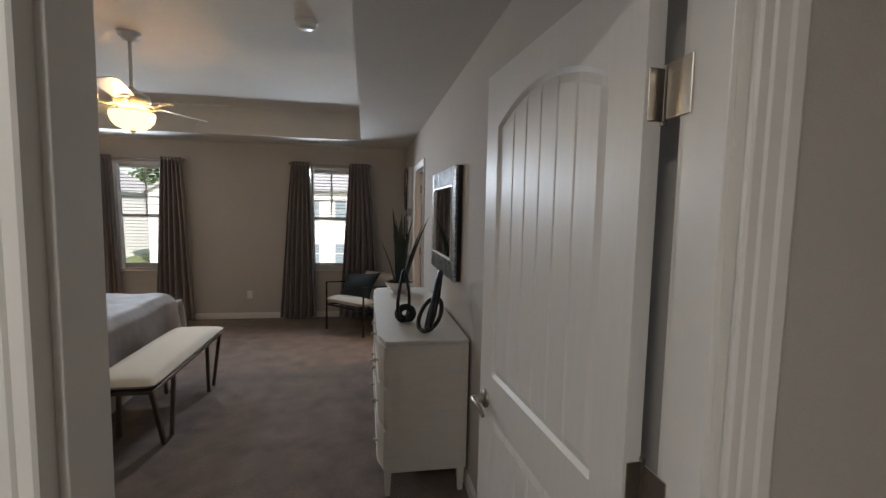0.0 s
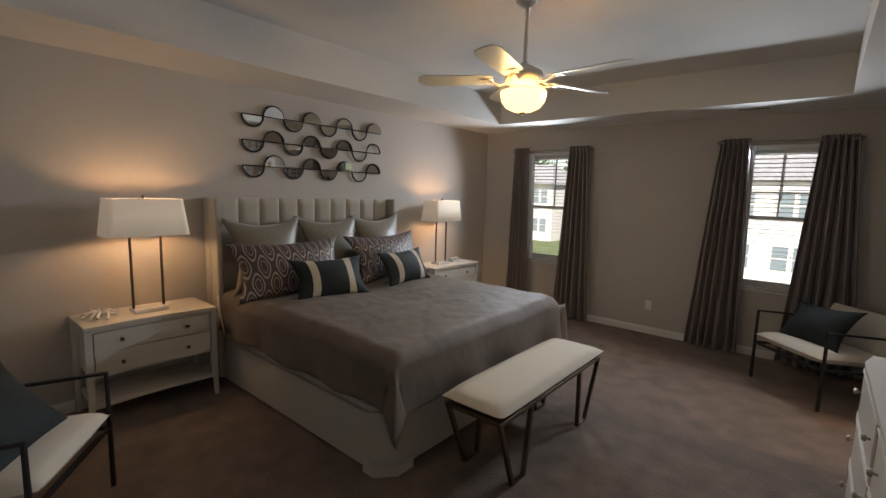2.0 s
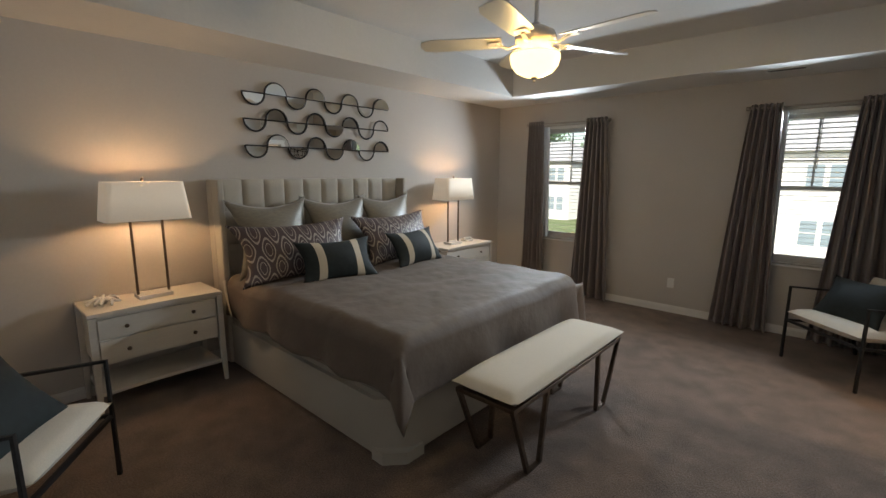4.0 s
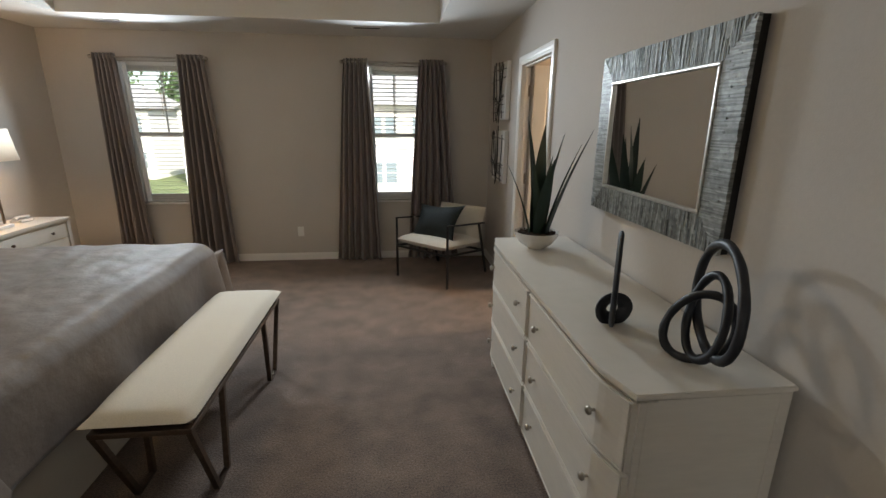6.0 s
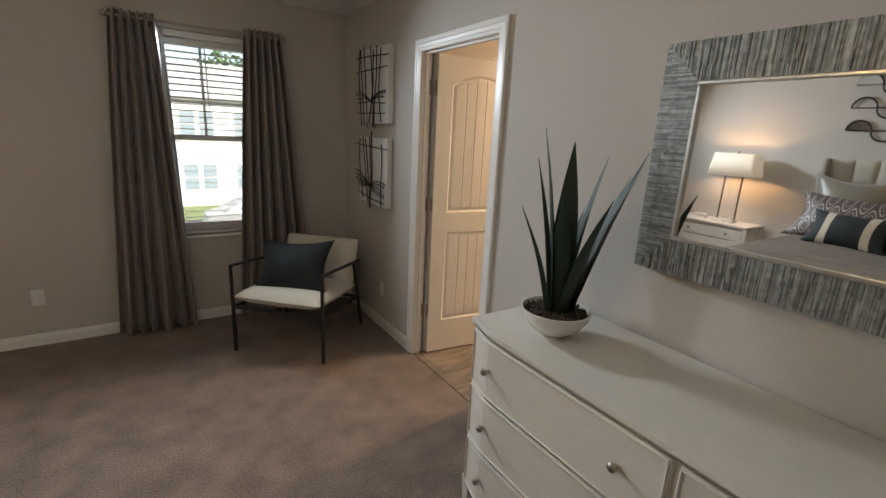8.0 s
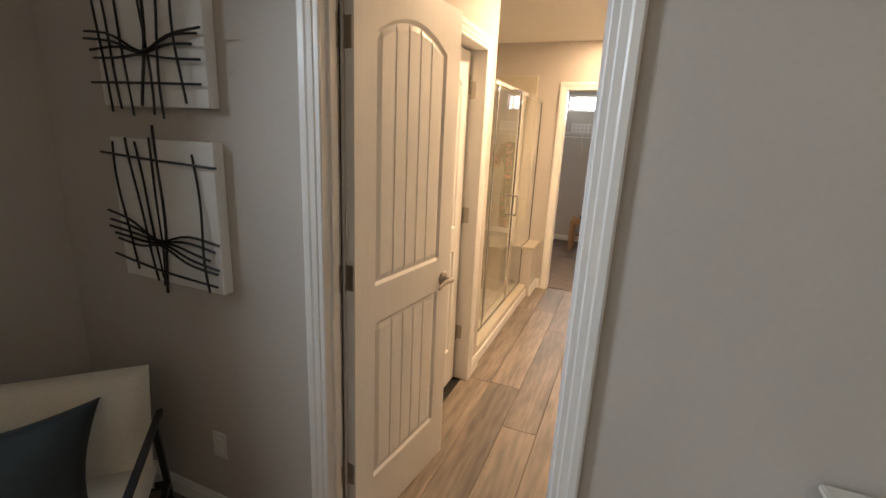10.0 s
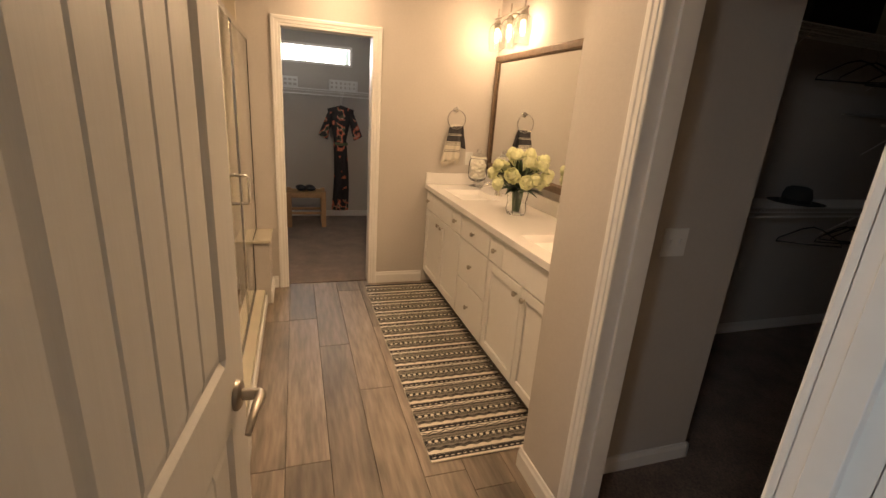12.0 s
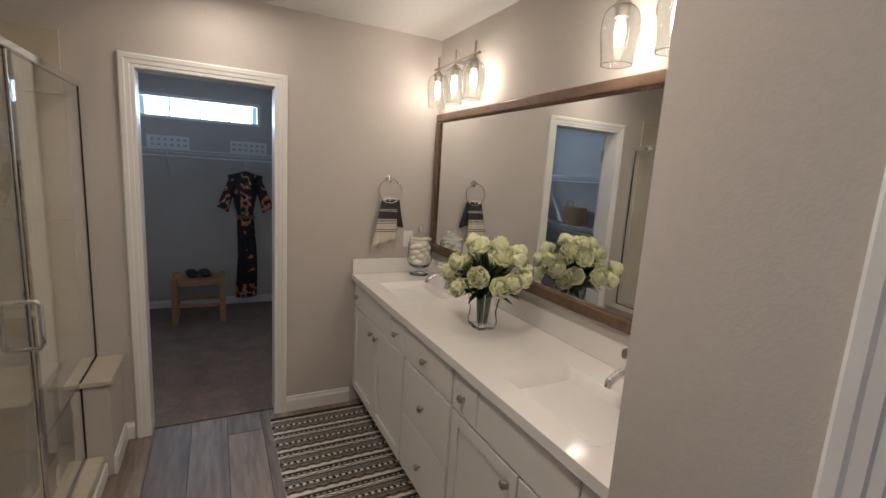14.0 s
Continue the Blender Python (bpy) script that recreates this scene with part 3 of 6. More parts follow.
for (x0, x1), r0, r1 in ((W1, -1.74, -0.62), (W2, 0.712, 1.833)):
    window("window_1", x0, x1, *WZ)
    rod(r0, r1, 2.18)
LAB = "taupe satin grommet curtain hanging beside the window"
curtain(-1.71, -1.50, 2.18, -1.78, -1.42, 1, label=LAB)
curtain(-0.92, -0.66, 2.18, -1.03, -0.54, 2, label=LAB)
curtain(0.75, 1.00, 2.18, 0.58, 1.08, 3, label=LAB)
curtain(1.54, 1.80, 2.18, 1.40, 1.98, 4, label=LAB + " and armchair")
for x0, x1, s in ((-1.53, -1.42, 1), (0.96, 1.04, 2)):
    bm = bmesh.new()
    sheet(bm, lambda u, v: (x0 + (x1 - x0) * u * (1 + 0.3 * (1 - v)), 9.15 + 0.012 * math.sin(14 * u + s + v), 0.72 + 1.42 * v), 14, 10)
    tagged(part("sheer_lining", bm, SHEER, None, smooth=True), "pale curtain lining edge lit by the window", "curtain")

for x, z in ((0.157, 0.34),):
    o = thing("outlet", "white duplex wall outlet on the painted wall", "outlet", (x, 9.2, z))
    part("cover_plate", boxes((-0.035, 0.035, -0.005, 0, -0.057, 0.057), bevel=0.002), PLASTIC, o)
    for s in (-0.02, 0.02):
        part("socket", boxes((-0.017, 0.017, -0.008, -0.005, s - 0.014, s + 0.014), bevel=0.003), PLASTIC, o)
o = thing("outlet", "white duplex wall outlet low beside the door trim", "outlet", (2.35, 8.43, 0.33))
part("cover_plate", boxes((-0.005, 0, -0.035, 0.035, -0.057, 0.057), bevel=0.002), PLASTIC, o)
for s in (-0.02, 0.02):
    part("socket", boxes((-0.008, -0.005, -0.017, 0.017, s - 0.014, s + 0.014), bevel=0.003), PLASTIC, o)


# ---- bed ----
def bed():
    b = thing("bed", "upholstered king bed base in oatmeal fabric with tufted headboard", "bed", (0, 0, 0))
    y0, y1, x0, x1 = 5.20, 7.14, -2.12, -0.05
    ch = 0.17
    bm = bmesh.new()
    # rails with a chamfered corner post
    out = [(x0, y0 + 0.02), (x1 - ch, y0 + 0.02), (x1 - 0.03, y0 + ch), (x1 - 0.03, y1 - ch), (x1 - ch, y1 - 0.02), (x0, y1 - 0.02)]
    lo = [bm.verts.new((x, y, 0.03)) for x, y in out]
    hi = [bm.verts.new((x, y, 0.385)) for x, y in out]
    for i in range(6):
        j = (i + 1) % 6
        bm.faces.new((lo[i], lo[j], hi[j], hi[i]))
    bm.faces.new(hi)
    bm.faces.new(lo[::-1])
    bmesh.ops.bevel(bm, geom=[e for e in bm.edges if e.verts[0].co.z > 0.3 and e.verts[1].co.z > 0.3], offset=0.03, segments=4, affect="EDGES")
    part("base", bm, UPHOL, b, smooth=True)
    for yy, s in ((y0, 1), (y1, -1)):
        p = bmesh.new()
        q = [(x1 - 0.19, yy + s * 0.01), (x1 - 0.10, yy + s * 0.01), (x1 - 0.01, yy + s * 0.11), (x1 - 0.01, yy + s * 0.24), (x1 - 0.10, yy + s * 0.24), (x1 - 0.19, yy + s * 0.16)]
        lo = [p.verts.new((x, y, 0.0)) for x, y in q]
        hi = [p.verts.new((x, y, 0.07)) for x, y in q]
        for i in range(6):
            p.faces.new((lo[i], lo[(i + 1) % 6], hi[(i + 1) % 6], hi[i]))
        p.faces.new(hi)
        p.faces.new(lo[::-1])
        part("foot", p, UPHOL, b)
    part("mattress", boxes((x0 + 0.09, x1 - 0.08, y0 + 0.07, y1 - 0.07, 0.38, 0.70, 0.08), seg=4), LINEN, b, smooth=True)
    # headboard
    HY0, HY1, HT = 5.19, 7.15, 1.50
    bm = boxes((-2.235, -2.13, HY0, HY1, 0.03, HT, 0.012), seg=2)
    part("headboard_frame", bm, UPHOL, b)
    for yy in (HY0, HY1):
        s = 1 if yy == HY0 else -1
        part("headboard_wing", boxes((-2.13, -2.01, min(yy, yy + s * 0.05), max(yy, yy + s * 0.05), 0.03, HT, 0.012), seg=2), UPHOL, b)
    ny = 10
    cw = (HY1 - HY0 - 0.11) / ny
    rows = [(1.25, HT - 0.005), (0.98, 1.25), (0.71, 0.98), (0.44, 0.71)]
    for i in range(ny):
        for z0, z1 in rows:
            ya = HY0 + 0.055 + i * cw
            p = bmesh.new()

            def f(u, v):
                e = (1 - abs(2 * u - 1) ** 5) ** 0.5 * (1 - abs(2 * v - 1) ** 5) ** 0.5
                dd = sum(math.exp(-(((u - a) * 5) ** 2 + ((v - c) * 5) ** 2)) for a in (0, 1) for c in ((0, 1) if z0 < 1.2 else (0,)))
                return (-2.128 + 0.030 * e * (1 - 0.5 * dd), ya + cw * u, z0 + (z1 - z0) * v)
            sheet(p, f, 8, 8)
            part("tufted_panel", p, UPHOL, b, smooth=True)
    for i in range(1, ny):
        for z in (1.25, 0.98):
            part("button", lathe(bmesh.new(), [(0, 0.008), (0.008, 0.006), (0.012, 0)], 10,
                 m=Matrix.Translation((-2.124, HY0 + 0.055 + i * cw, z)) @ Matrix.Rotation(radians(90), 4, "Y")), UPHOL, b)
    return b


bed()


def bedspread():
    X0, X1, Y0, Y1, ZT = -1.98, -0.02, 5.22, 7.12, 0.755
    bm = bmesh.new()
    sd, fd = 0.255, 0.30
    LY = Y1 - Y0

    def f(u, v):
        s = u * (X1 - X0 + fd)
        t = -sd + v * (LY + 2 * sd)
        hx = max(0, s - (X1 - X0))
        hy = max(0, -t, t - LY)
        x = X0 + min(s, X1 - X0)
        y = Y0 + min(max(t, 0), LY)
        sy = -1 if t < 0 else 1
        R = 0.07
        z = ZT + 0.018 * noise.noise((x * 2.2, y * 2.2, 0)) + 0.010 * noise.noise((x * 8, y * 3.0, 3)) + 0.004 * noise.noise((x * 14 + y * 6, y * 12, 5)) - 0.006 * (1 - abs(noise.noise((x * 2.2 + y * 1.5, y * 1.2 - x, 7)))) ** 8
        edge_y = min(t, LY - t)
        if 0 <= edge_y < R and hy == 0:
            z -= R * (1 - math.sqrt(max(0, 1 - (1 - edge_y / R) ** 2))) * 0.7
        ex = (X1 - X0) - s
        if 0 <= ex < R and hx == 0:
            z -= R * (1 - math.sqrt(max(0, 1 - (1 - ex / R) ** 2))) * 0.7
        if hy > 0:
            z -= hy + 0.7 * R * 1.0
            y += sy * (0.02 + 0.03 * hy / sd + 0.026 * math.sin(x * 11 + 1.3 * noise.noise((x * 2, 5, sy)) * 4) * hy / sd)
        if hx > 0:
            z -= hx * (1 if hy == 0 else 0.85) + (0.7 * R if hy == 0 else 0)
            x += 0.02 + 0.03 * hx / fd + 0.026 * math.sin(y * 10 + 2.0 * noise.noise((y * 2, 9, 1))) * hx / fd
        if hx > 0 and hy > 0:
            k = min(hx / fd, hy / sd)
            x += 0.05 * k
            y += sy * 0.02 * k
            z = max(z, 0.20 + 0.02 * (1 - k))
            z = ZT - 0.7 * R - (hx ** 1.6 + hy ** 1.6) ** (1 / 1.6) * 0.98
            q = (hx / (hx + hy))
            x = X1 + 0.02 + 0.05 * min(hx, hy) / 0.4 + 0.035 * math.sin(q * 3.14) - 0.0
            y = (Y0 if sy < 0 else Y1) + sy * (0.02 + 0.05 * min(hx, hy) / 0.4 + 0.02 * math.sin(q * 3.14))
            d = max(hx, hy)
            x -= max(0, hy - hx) * 0.35
            y -= sy * max(0, hx - hy) * 0.35
        return (x, y, z)
    sheet(bm, f, 110, 120)
    ob = part("bedspread", bm, SPREAD, None, smooth=True)
    ob.data.set_sharp_from_angle(angle=radians(180))
    md = ob.modifiers.new("thick", "SOLIDIFY")
    md.thickness, md.offset = 0.008, 1
    tagged(ob, "taupe satin bedspread draped over the made king bed", "bedspread")
    sh = bmesh.new()

    def g(u, v):
        t = v * 0.5
        x = -1.99 + 0.035 * u + 0.10 * (1 - math.cos(v * 1.5))
        return (x - 0.01, Y0 - 0.035 - 0.01 * u * v, ZT - 0.03 - 0.27 * v)
    sheet(sh, g, 4, 14)
    q = part("folded_sheet", sh, LINEN, None, smooth=True)
    q.modifiers.new("thick", "SOLIDIFY").thickness = 0.01
    tagged(q, "white folded sheet edge showing beside the bedspread", "sheet")


bedspread()


def pillow(name, label, w, h, t, place, rz, tilt, mat, fn=None, roll=0, corner=0.06):
    """A cushion standing on its long edge, leaning back by tilt degrees; its face towards local -y."""
    bm = cushion(w, h, t, puff=0.75, corner=corner, nu=28, nv=22, mat=fn)
    m = pose(0, 0, 0, 90 - tilt, 0, 0) @ pose(0, 0, 0, 0, 0, roll)
    bmesh.ops.transform(bm, matrix=m, verts=bm.verts)
    zmin = min(v.co.z for v in bm.verts)
    bmesh.ops.translate(bm, verts=bm.verts, vec=(0, 0, -zmin))
    ob = part(name, bm, mat, None, smooth=True)
    ob.data.set_sharp_from_angle(angle=radians(180))
    ob.matrix_basis = pose(*place, 0, 0, rz)
    return tagged(ob, label, "pillow")


def pattern_material():
    """Ogee pattern of pale rings on plum taupe."""
    m = bpy.data.materials.new("ogee jacquard")
    m.use_nodes = True
    nt = m.node_tree
    L, N = nt.links, nt.nodes
    b = N["Principled BSDF"]
    b.inputs["Roughness"].default_value = 0.5
    tc = N.new("ShaderNodeTexCoord")
    sp = N.new("ShaderNodeSeparateXYZ")
    L.new(tc.outputs["Object"], sp.inputs[0])

    def mth(op, a, bb=None, c=None):
        n = N.new("ShaderNodeMath")
        n.operation = op
        for i, v in enumerate((a, bb, c)):
            if v is None:
                continue
            if isinstance(v, (int, float)):
                n.inputs[i].default_value = v
            else:
                L.new(v, n.inputs[i])
        return n.outputs[0]
    u = mth("MULTIPLY", sp.outputs[0], 2 * math.pi / 0.13)
    v = mth("MULTIPLY", sp.outputs[2], 2 * math.pi / 0.25)
    s = mth("ADD", mth("COSINE", u), mth("COSINE", v))
    a = mth("ABSOLUTE", s)
    ring = mth("MULTIPLY", mth("LESS_THAN", mth("ABSOLUTE", mth("SUBTRACT", a, 0.62)), 0.19), 1.0)
    dot = mth("LESS_THAN", mth("ABSOLUTE", mth("SUBTRACT", a, 1.5)), 0.07)
    k = mth("MAXIMUM", ring, dot)
    mx = N.new("ShaderNodeMix")
    mx.data_type = "RGBA"
    mx.inputs[6].default_value, mx.inputs[7].default_value = (0.075, 0.05, 0.052, 1), (0.38, 0.33, 0.29, 1)
    L.new(k, mx.inputs[0])
    L.new(mx.outputs[2], b.inputs["Base Color"])
    return m


OGEE = pattern_material()
SL = "champagne silk euro pillow leaning on the headboard"
PZ = 0.745
for i, (y, rz) in enumerate(((5.56, 90), (6.20, 88), (6.80, 92))):
    pillow("euro_pillow", SL, 0.62, 0.56, 0.20, (-1.88, y, PZ), rz, 19, SILK, corner=0.15)
for i, (y, rz) in enumerate(((5.62, 86), (6.68, 94))):
    pillow("sham_pillow", "plum pillow with pale ogee pattern, in the middle row", 0.90, 0.46, 0.20, (-1.62, y, PZ), rz, 32, OGEE, corner=0.10)
st = lambda u, v: 1 if 0.17 < u < 0.29 or 0.71 < u < 0.83 else 0
for i, (y, x, rz) in enumerate(((5.78, -1.33, 80), (6.62, -1.33, 96))):
    pillow("lumbar_pillow", "dark teal velvet lumbar pillow with two cream stripes", 0.58, 0.32, 0.17, (x, y, PZ), rz, 30, [VELVET, STRIPE], st, corner=0.09)


def bench():
    b = thing("bench", "ivory upholstered bench with bronze metal legs at the bed's foot", "bench", (0.295, 6.175, 0))
    bm = cushion(0.40, 1.37, 0.11, puff=0.15, nu=16, nv=40)
    bmesh.ops.translate(bm, verts=bm.verts, vec=(0, 0, 0.475))
    part("seat", bm, LINEN, b, smooth=True)
    part("seat_frame", boxes((-0.185, 0.185, -0.67, 0.67, 0.415, 0.438), bevel=0.002), BRONZE, b)
    for sx in (-1, 1):
        for sy in (-1, 1):
            yo, yi = sy * 0.655, sy * 0.33
            x = sx * 0.172
            lg = bmesh.new()
            tube(lg, [(x, yo, 0.42), (x * 0.95, sy * 0.49, 0.010), (x * 0.95, sy * 0.37, 0.010), (x, yi, 0.42)], 0.012, sq=True)
            part("leg", lg, BRONZE, b, "bronze square-bar V leg")
    return b


bench()


def knob(parent, x, y, z, ax, r=0.015, mat=None):
    m = Matrix.Translation((x, y, z)) @ (Matrix.Rotation(radians(ax[1]), 4, ax[0]))
    return part("knob", lathe(bmesh.new(), [(0.006, 0), (0.005, 0.012), (r, 0.016), (r, 0.024), (r * 0.7, 0.029), (0, 0.030)], 12, m=m), mat or NICKEL, parent, smooth=True)


def nightstand(y0, y1, label):
    n = thing("nightstand", label, "nightstand", (-2.235, (y0 + y1) / 2, 0), group="nightstands")
    hw = (y1 - y0) / 2
    D = 0.42

    def bow(y, d=D):
        return d - 0.03 + 0.03 * (y / hw) ** 2

    def slab(z0, z1, d, e=0.0, x0=0.0):
        bm = bmesh.new()
        k = 12
        lo, hi = [], []
        ys = [(-hw + e) + (2 * hw - 2 * e) * i / k for i in range(k + 1)]
        pts = [(x0, ys[0])] + [(bow(y, d), y) for y in ys] + [(x0, ys[-1])]
        lo = [bm.verts.new((x, y, z0)) for x, y in pts]
        hi = [bm.verts.new((x, y, z1)) for x, y in pts]
        for i in range(len(pts)):
            j = (i + 1) % len(pts)
            bm.faces.new((lo[i], lo[j], hi[j], hi[i]))
        bm.faces.new(hi)
        bm.faces.new(lo[::-1])
        bmesh.ops.bevel(bm, geom=[q for q in bm.edges if abs(q.verts[0].co.z - q.verts[1].co.z) < 1e-6], offset=0.003, segments=2, affect="EDGES")
        return bm
    part("top", slab(0.668, 0.69, D + 0.012), WHITEL, n)
    part("pull_out_shelf", slab(0.648, 0.664, D - 0.002, 0.04), WHITEL, n)
    part("body", slab(0.335, 0.646, D - 0.022, 0.03), WHITEL, n)
    part("drawer", slab(0.515, 0.638, D - 0.004, 0.05, D - 0.06), WHITEL, n)
    part("drawer", slab(0.345, 0.500, D - 0.004, 0.05, D - 0.06), WHITEL, n)
    part("low_shelf", slab(0.135, 0.158, D - 0.012, 0.03), WHITEL, n)
    for z in (0.575, 0.42):
        for s in (-1, 1):
            knob(n, bow(s * hw * 0.5) - 0.006, s * hw * 0.5, z, ("Y", 90), 0.013, BRONZE)
    for sy in (-1, 1):
        for x in (0.02, D - 0.02):
            bm = bmesh.new()
            tube(bm, [(x, sy * (hw - 0.02), 0.66), (x, sy * (hw - 0.02), 0.30), (x + (0.012 if x > 0.1 else 0), sy * (hw - 0.012), 0.0)], [0.019, 0.019, 0.012], sq=True)
            part("leg", bm, WHITEL, n)
    return n


nightstand(4.29, 5.09, "cream two-drawer nightstand with low shelf, lamp and coral on top")
nightstand(7.60, 8.48, "cream two-drawer nightstand beside the far side of the bed")


def table_lamp(y, x=-2.02):
    l = thing("table_lamp", "lit table lamp with ivory rectangular shade on the nightstand", "lamp", (x, y, 0.692), group="table lamps")
    part("base", boxes((-0.065, 0.065, -0.105, 0.105, 0, 0.028), bevel=0.003), CERAMIC, l, "white marble slab base")
    fr = bmesh.new()
    tube(fr, [(0, -0.095, 0.026), (0, -0.095, 0.575), (0, 0.095, 0.575), (0, 0.095, 0.026)], 0.007, sq=True)
    part("stand", fr, BRONZE, l, "dark bronze open rectangular stand")
    sh = bmesh.new()

    def ring(sx, sy, z, r=0.035, n=6):
        out = []
        for cx, cy, a0 in ((1, 1, 0), (-1, 1, 90), (-1, -1, 180), (1, -1, 270)):
            for i in range(n + 1):
                a = radians(a0 + 90 * i / n)
                out.append((cx * (sx - r) + r * math.cos(a), cy * (sy - r) + r * math.sin(a), z))
        return [sh.verts.new(p) for p in out]
    A = ring(0.135, 0.255, 0.545)
    B = ring(0.115, 0.225, 0.80)
    for i in range(len(A)):
        j = (i + 1) % len(A)
        sh.faces.new((A[i], A[j], B[j], B[i]))
    p = part("shade", sh, SHADE, l, "ivory linen rectangular shade", smooth=True)
    p.modifiers.new("thick", "SOLIDIFY").thickness = 0.003
    part("finial", lathe(bmesh.new(), [(0.004, 0.575), (0.004, 0.80), (0.010, 0.806), (0.009, 0.822), (0, 0.828)], 10), BRONZE, l)
    sp = bmesh.new()
    tube(sp, [(-0.112, 0, 0.795), (0.112, 0, 0.795)], 0.0025, 6)
    part("spider", sp, BRONZE, l)
    return l


table_lamp(4.71)
table_lamp(7.94)


def fan():
    f = thing("ceiling_fan", "white five-blade ceiling fan with lit alabaster bowl on a rod", "ceiling fan", (0.13, 6.15, 0))
    part("canopy", lathe(bmesh.new(), [(0, CT), (0.072, CT), (0.070, CT - 0.02), (0.045, CT - 0.045), (0.018, CT - 0.06), (0, CT - 0.06)], 24), CERAMIC, f, smooth=True)
    part("rod", lathe(bmesh.new(), [(0.012, CT - 0.05), (0.012, 2.40), (0.03, 2.39), (0.03, 2.36), (0, 2.36)], 14), CERAMIC, f, smooth=True)
    part("motor", lathe(bmesh.new(), [(0, 2.375), (0.06, 2.37), (0.105, 2.345), (0.118, 2.315), (0.112, 2.285), (0.085, 2.27), (0.075, 2.245), (0.085, 2.235), (0.085, 2.215), (0, 2.21)], 28), CERAMIC, f, smooth=True)
    part("bowl", lathe(bmesh.new(), [(0.140, 2.225), (0.142, 2.205), (0.132, 2.165), (0.105, 2.13), (0.06, 2.108), (0, 2.10)], 28), BOWLG, f, "glowing alabaster glass bowl", smooth=True).visible_shadow = False
    part("finial", lathe(bmesh.new(), [(0, 2.104), (0.018, 2.102), (0.014, 2.092), (0.008, 2.088), (0.010, 2.08), (0, 2.072)], 12), NICKEL, f, smooth=True)
    for k in range(5):
        a = FAN0 + 72 * k
        M = pose(0, 0, 2.30, 0, 0, a)
        ir = bmesh.new()
        tube(ir, [(0.09, 0, -0.02), (0.15, 0, -0.035), (0.22, 0, -0.012)], 0.014, 8, flat=0.4)
        box(ir, 0.19, 0.27, -0.035, 0.035, -0.012, -0.006, 0.002)
        part("blade_iron", ir, CERAMIC, f).matrix_basis = M
        bl = bmesh.new()
        ol = [(0.19, -0.055), (0.24, -0.062), (0.60, -0.070), (0.655, -0.05), (0.668, 0), (0.655, 0.05), (0.60, 0.070), (0.24, 0.062), (0.19, 0.055)]
        lo = [bl.verts.new((x, y, -0.005)) for x, y in ol]
        hi = [bl.verts.new((x, y, 0.001)) for x, y in ol]
        for i in range(len(ol)):
            j = (i + 1) % len(ol)
            bl.faces.new((lo[i], lo[j], hi[j], hi[i]))
        bl.faces.new(hi)
        bl.faces.new(lo[::-1])
        part("blade", bl, CAB, f).matrix_basis = M @ pose(0, 0, 0, 12, 0, 0)
    for s, ln in ((0.05, 0.10), (-0.04, 0.07)):
        part("pull_chain", tube(bmesh.new(), [(s, 0.08, 2.22), (s, 0.082, 2.22 - ln)], 0.0015, 5), NICKEL, f)


FAN0 = 66.6
fan()

s = thing("smoke_detector", "round white smoke detector on the tray ceiling", "smoke detector", (1.38, 5.67, CT))
part("base", lathe(bmesh.new(), [(0, 0), (0.070, 0), (0.070, -0.010), (0.062, -0.014), (0, -0.014)], 28), PLASTIC, s, smooth=True)
part("cover", lathe(bmesh.new(), [(0.060, -0.012), (0.058, -0.036), (0.048, -0.046), (0, -0.048)], 28), PLASTIC, s, smooth=True)


def vent(x, y):
    v = thing("ceiling_vent", "white slotted ceiling air vent near the window", "vent", (x, y, C), group="ceiling vents")
    part("frame", boxes((-0.15, 0.15, -0.065, -0.045, -0.006, 0), (-0.15, 0.15, 0.045, 0.065, -0.006, 0), (-0.15, -0.13, -0.045, 0.045, -0.006, 0), (0.13, 0.15, -0.045, 0.045, -0.006, 0)), PLASTIC, v)
    # dark plate stands in for the shade inside the duct
    part("backing", boxes((-0.13, 0.13, -0.045, 0.045, -0.002, -0.0005)), DARK, v)
    for k in range(13):
        x = -0.12 + k * 0.02
        part("slat", boxes((x - 0.0012, x + 0.0012, -0.045, 0.045, -0.007, -0.002)), PLASTIC, v)


vent(1.02, 8.78)
vent(-1.35, 8.80)


def wave_art():
    for r in range(3):
        z = 2.212 - 0.2165 * r
        a = thing("wave_wall_art", "black metal wave wall sculpture with half-moon mirrors above the bed", "wall art", (-2.225, 5.525, z), group="wave wall art")
        R = 0.0975
        bar = tube(bmesh.new(), [(0, 0, 0), (0, 16 * R, 0)], 0.006, 8)
        part("bar", bar, BLACKM, a)
        for k in range(8):
            s = -1 if k % 2 == 0 else 1
            cy = R * (2 * k + 1)
            arc = tube(bmesh.new(), [(0, cy - R * math.cos(t), s * R * math.sin(t)) for t in np.linspace(0, math.pi, 17)], 0.008, 8)
            part("arc", arc, BLACKM, a)
            mb = bmesh.new()
            pts = [(cy - (R - 0.004) * math.cos(t), s * (R - 0.004) * math.sin(t)) for t in np.linspace(0, math.pi, 17)]
            lo = [mb.verts.new((-0.004, y, q)) for y, q in pts]
            hi = [mb.verts.new((0.001, y, q)) for y, q in pts]
            mb.faces.new(lo)
            mb.faces.new(hi[::-1])
            for i in range(len(pts)):
                j = (i + 1) % len(pts)
                mb.faces.new((lo[i], lo[j], hi[j], hi[i]))
            mr = part("mirror", mb, MIRROR, a, "half-moon mirror")
            mr.rotation_euler = (0, radians(random.uniform(-3, 3)), radians(random.uniform(-2, 2)))


wave_art()


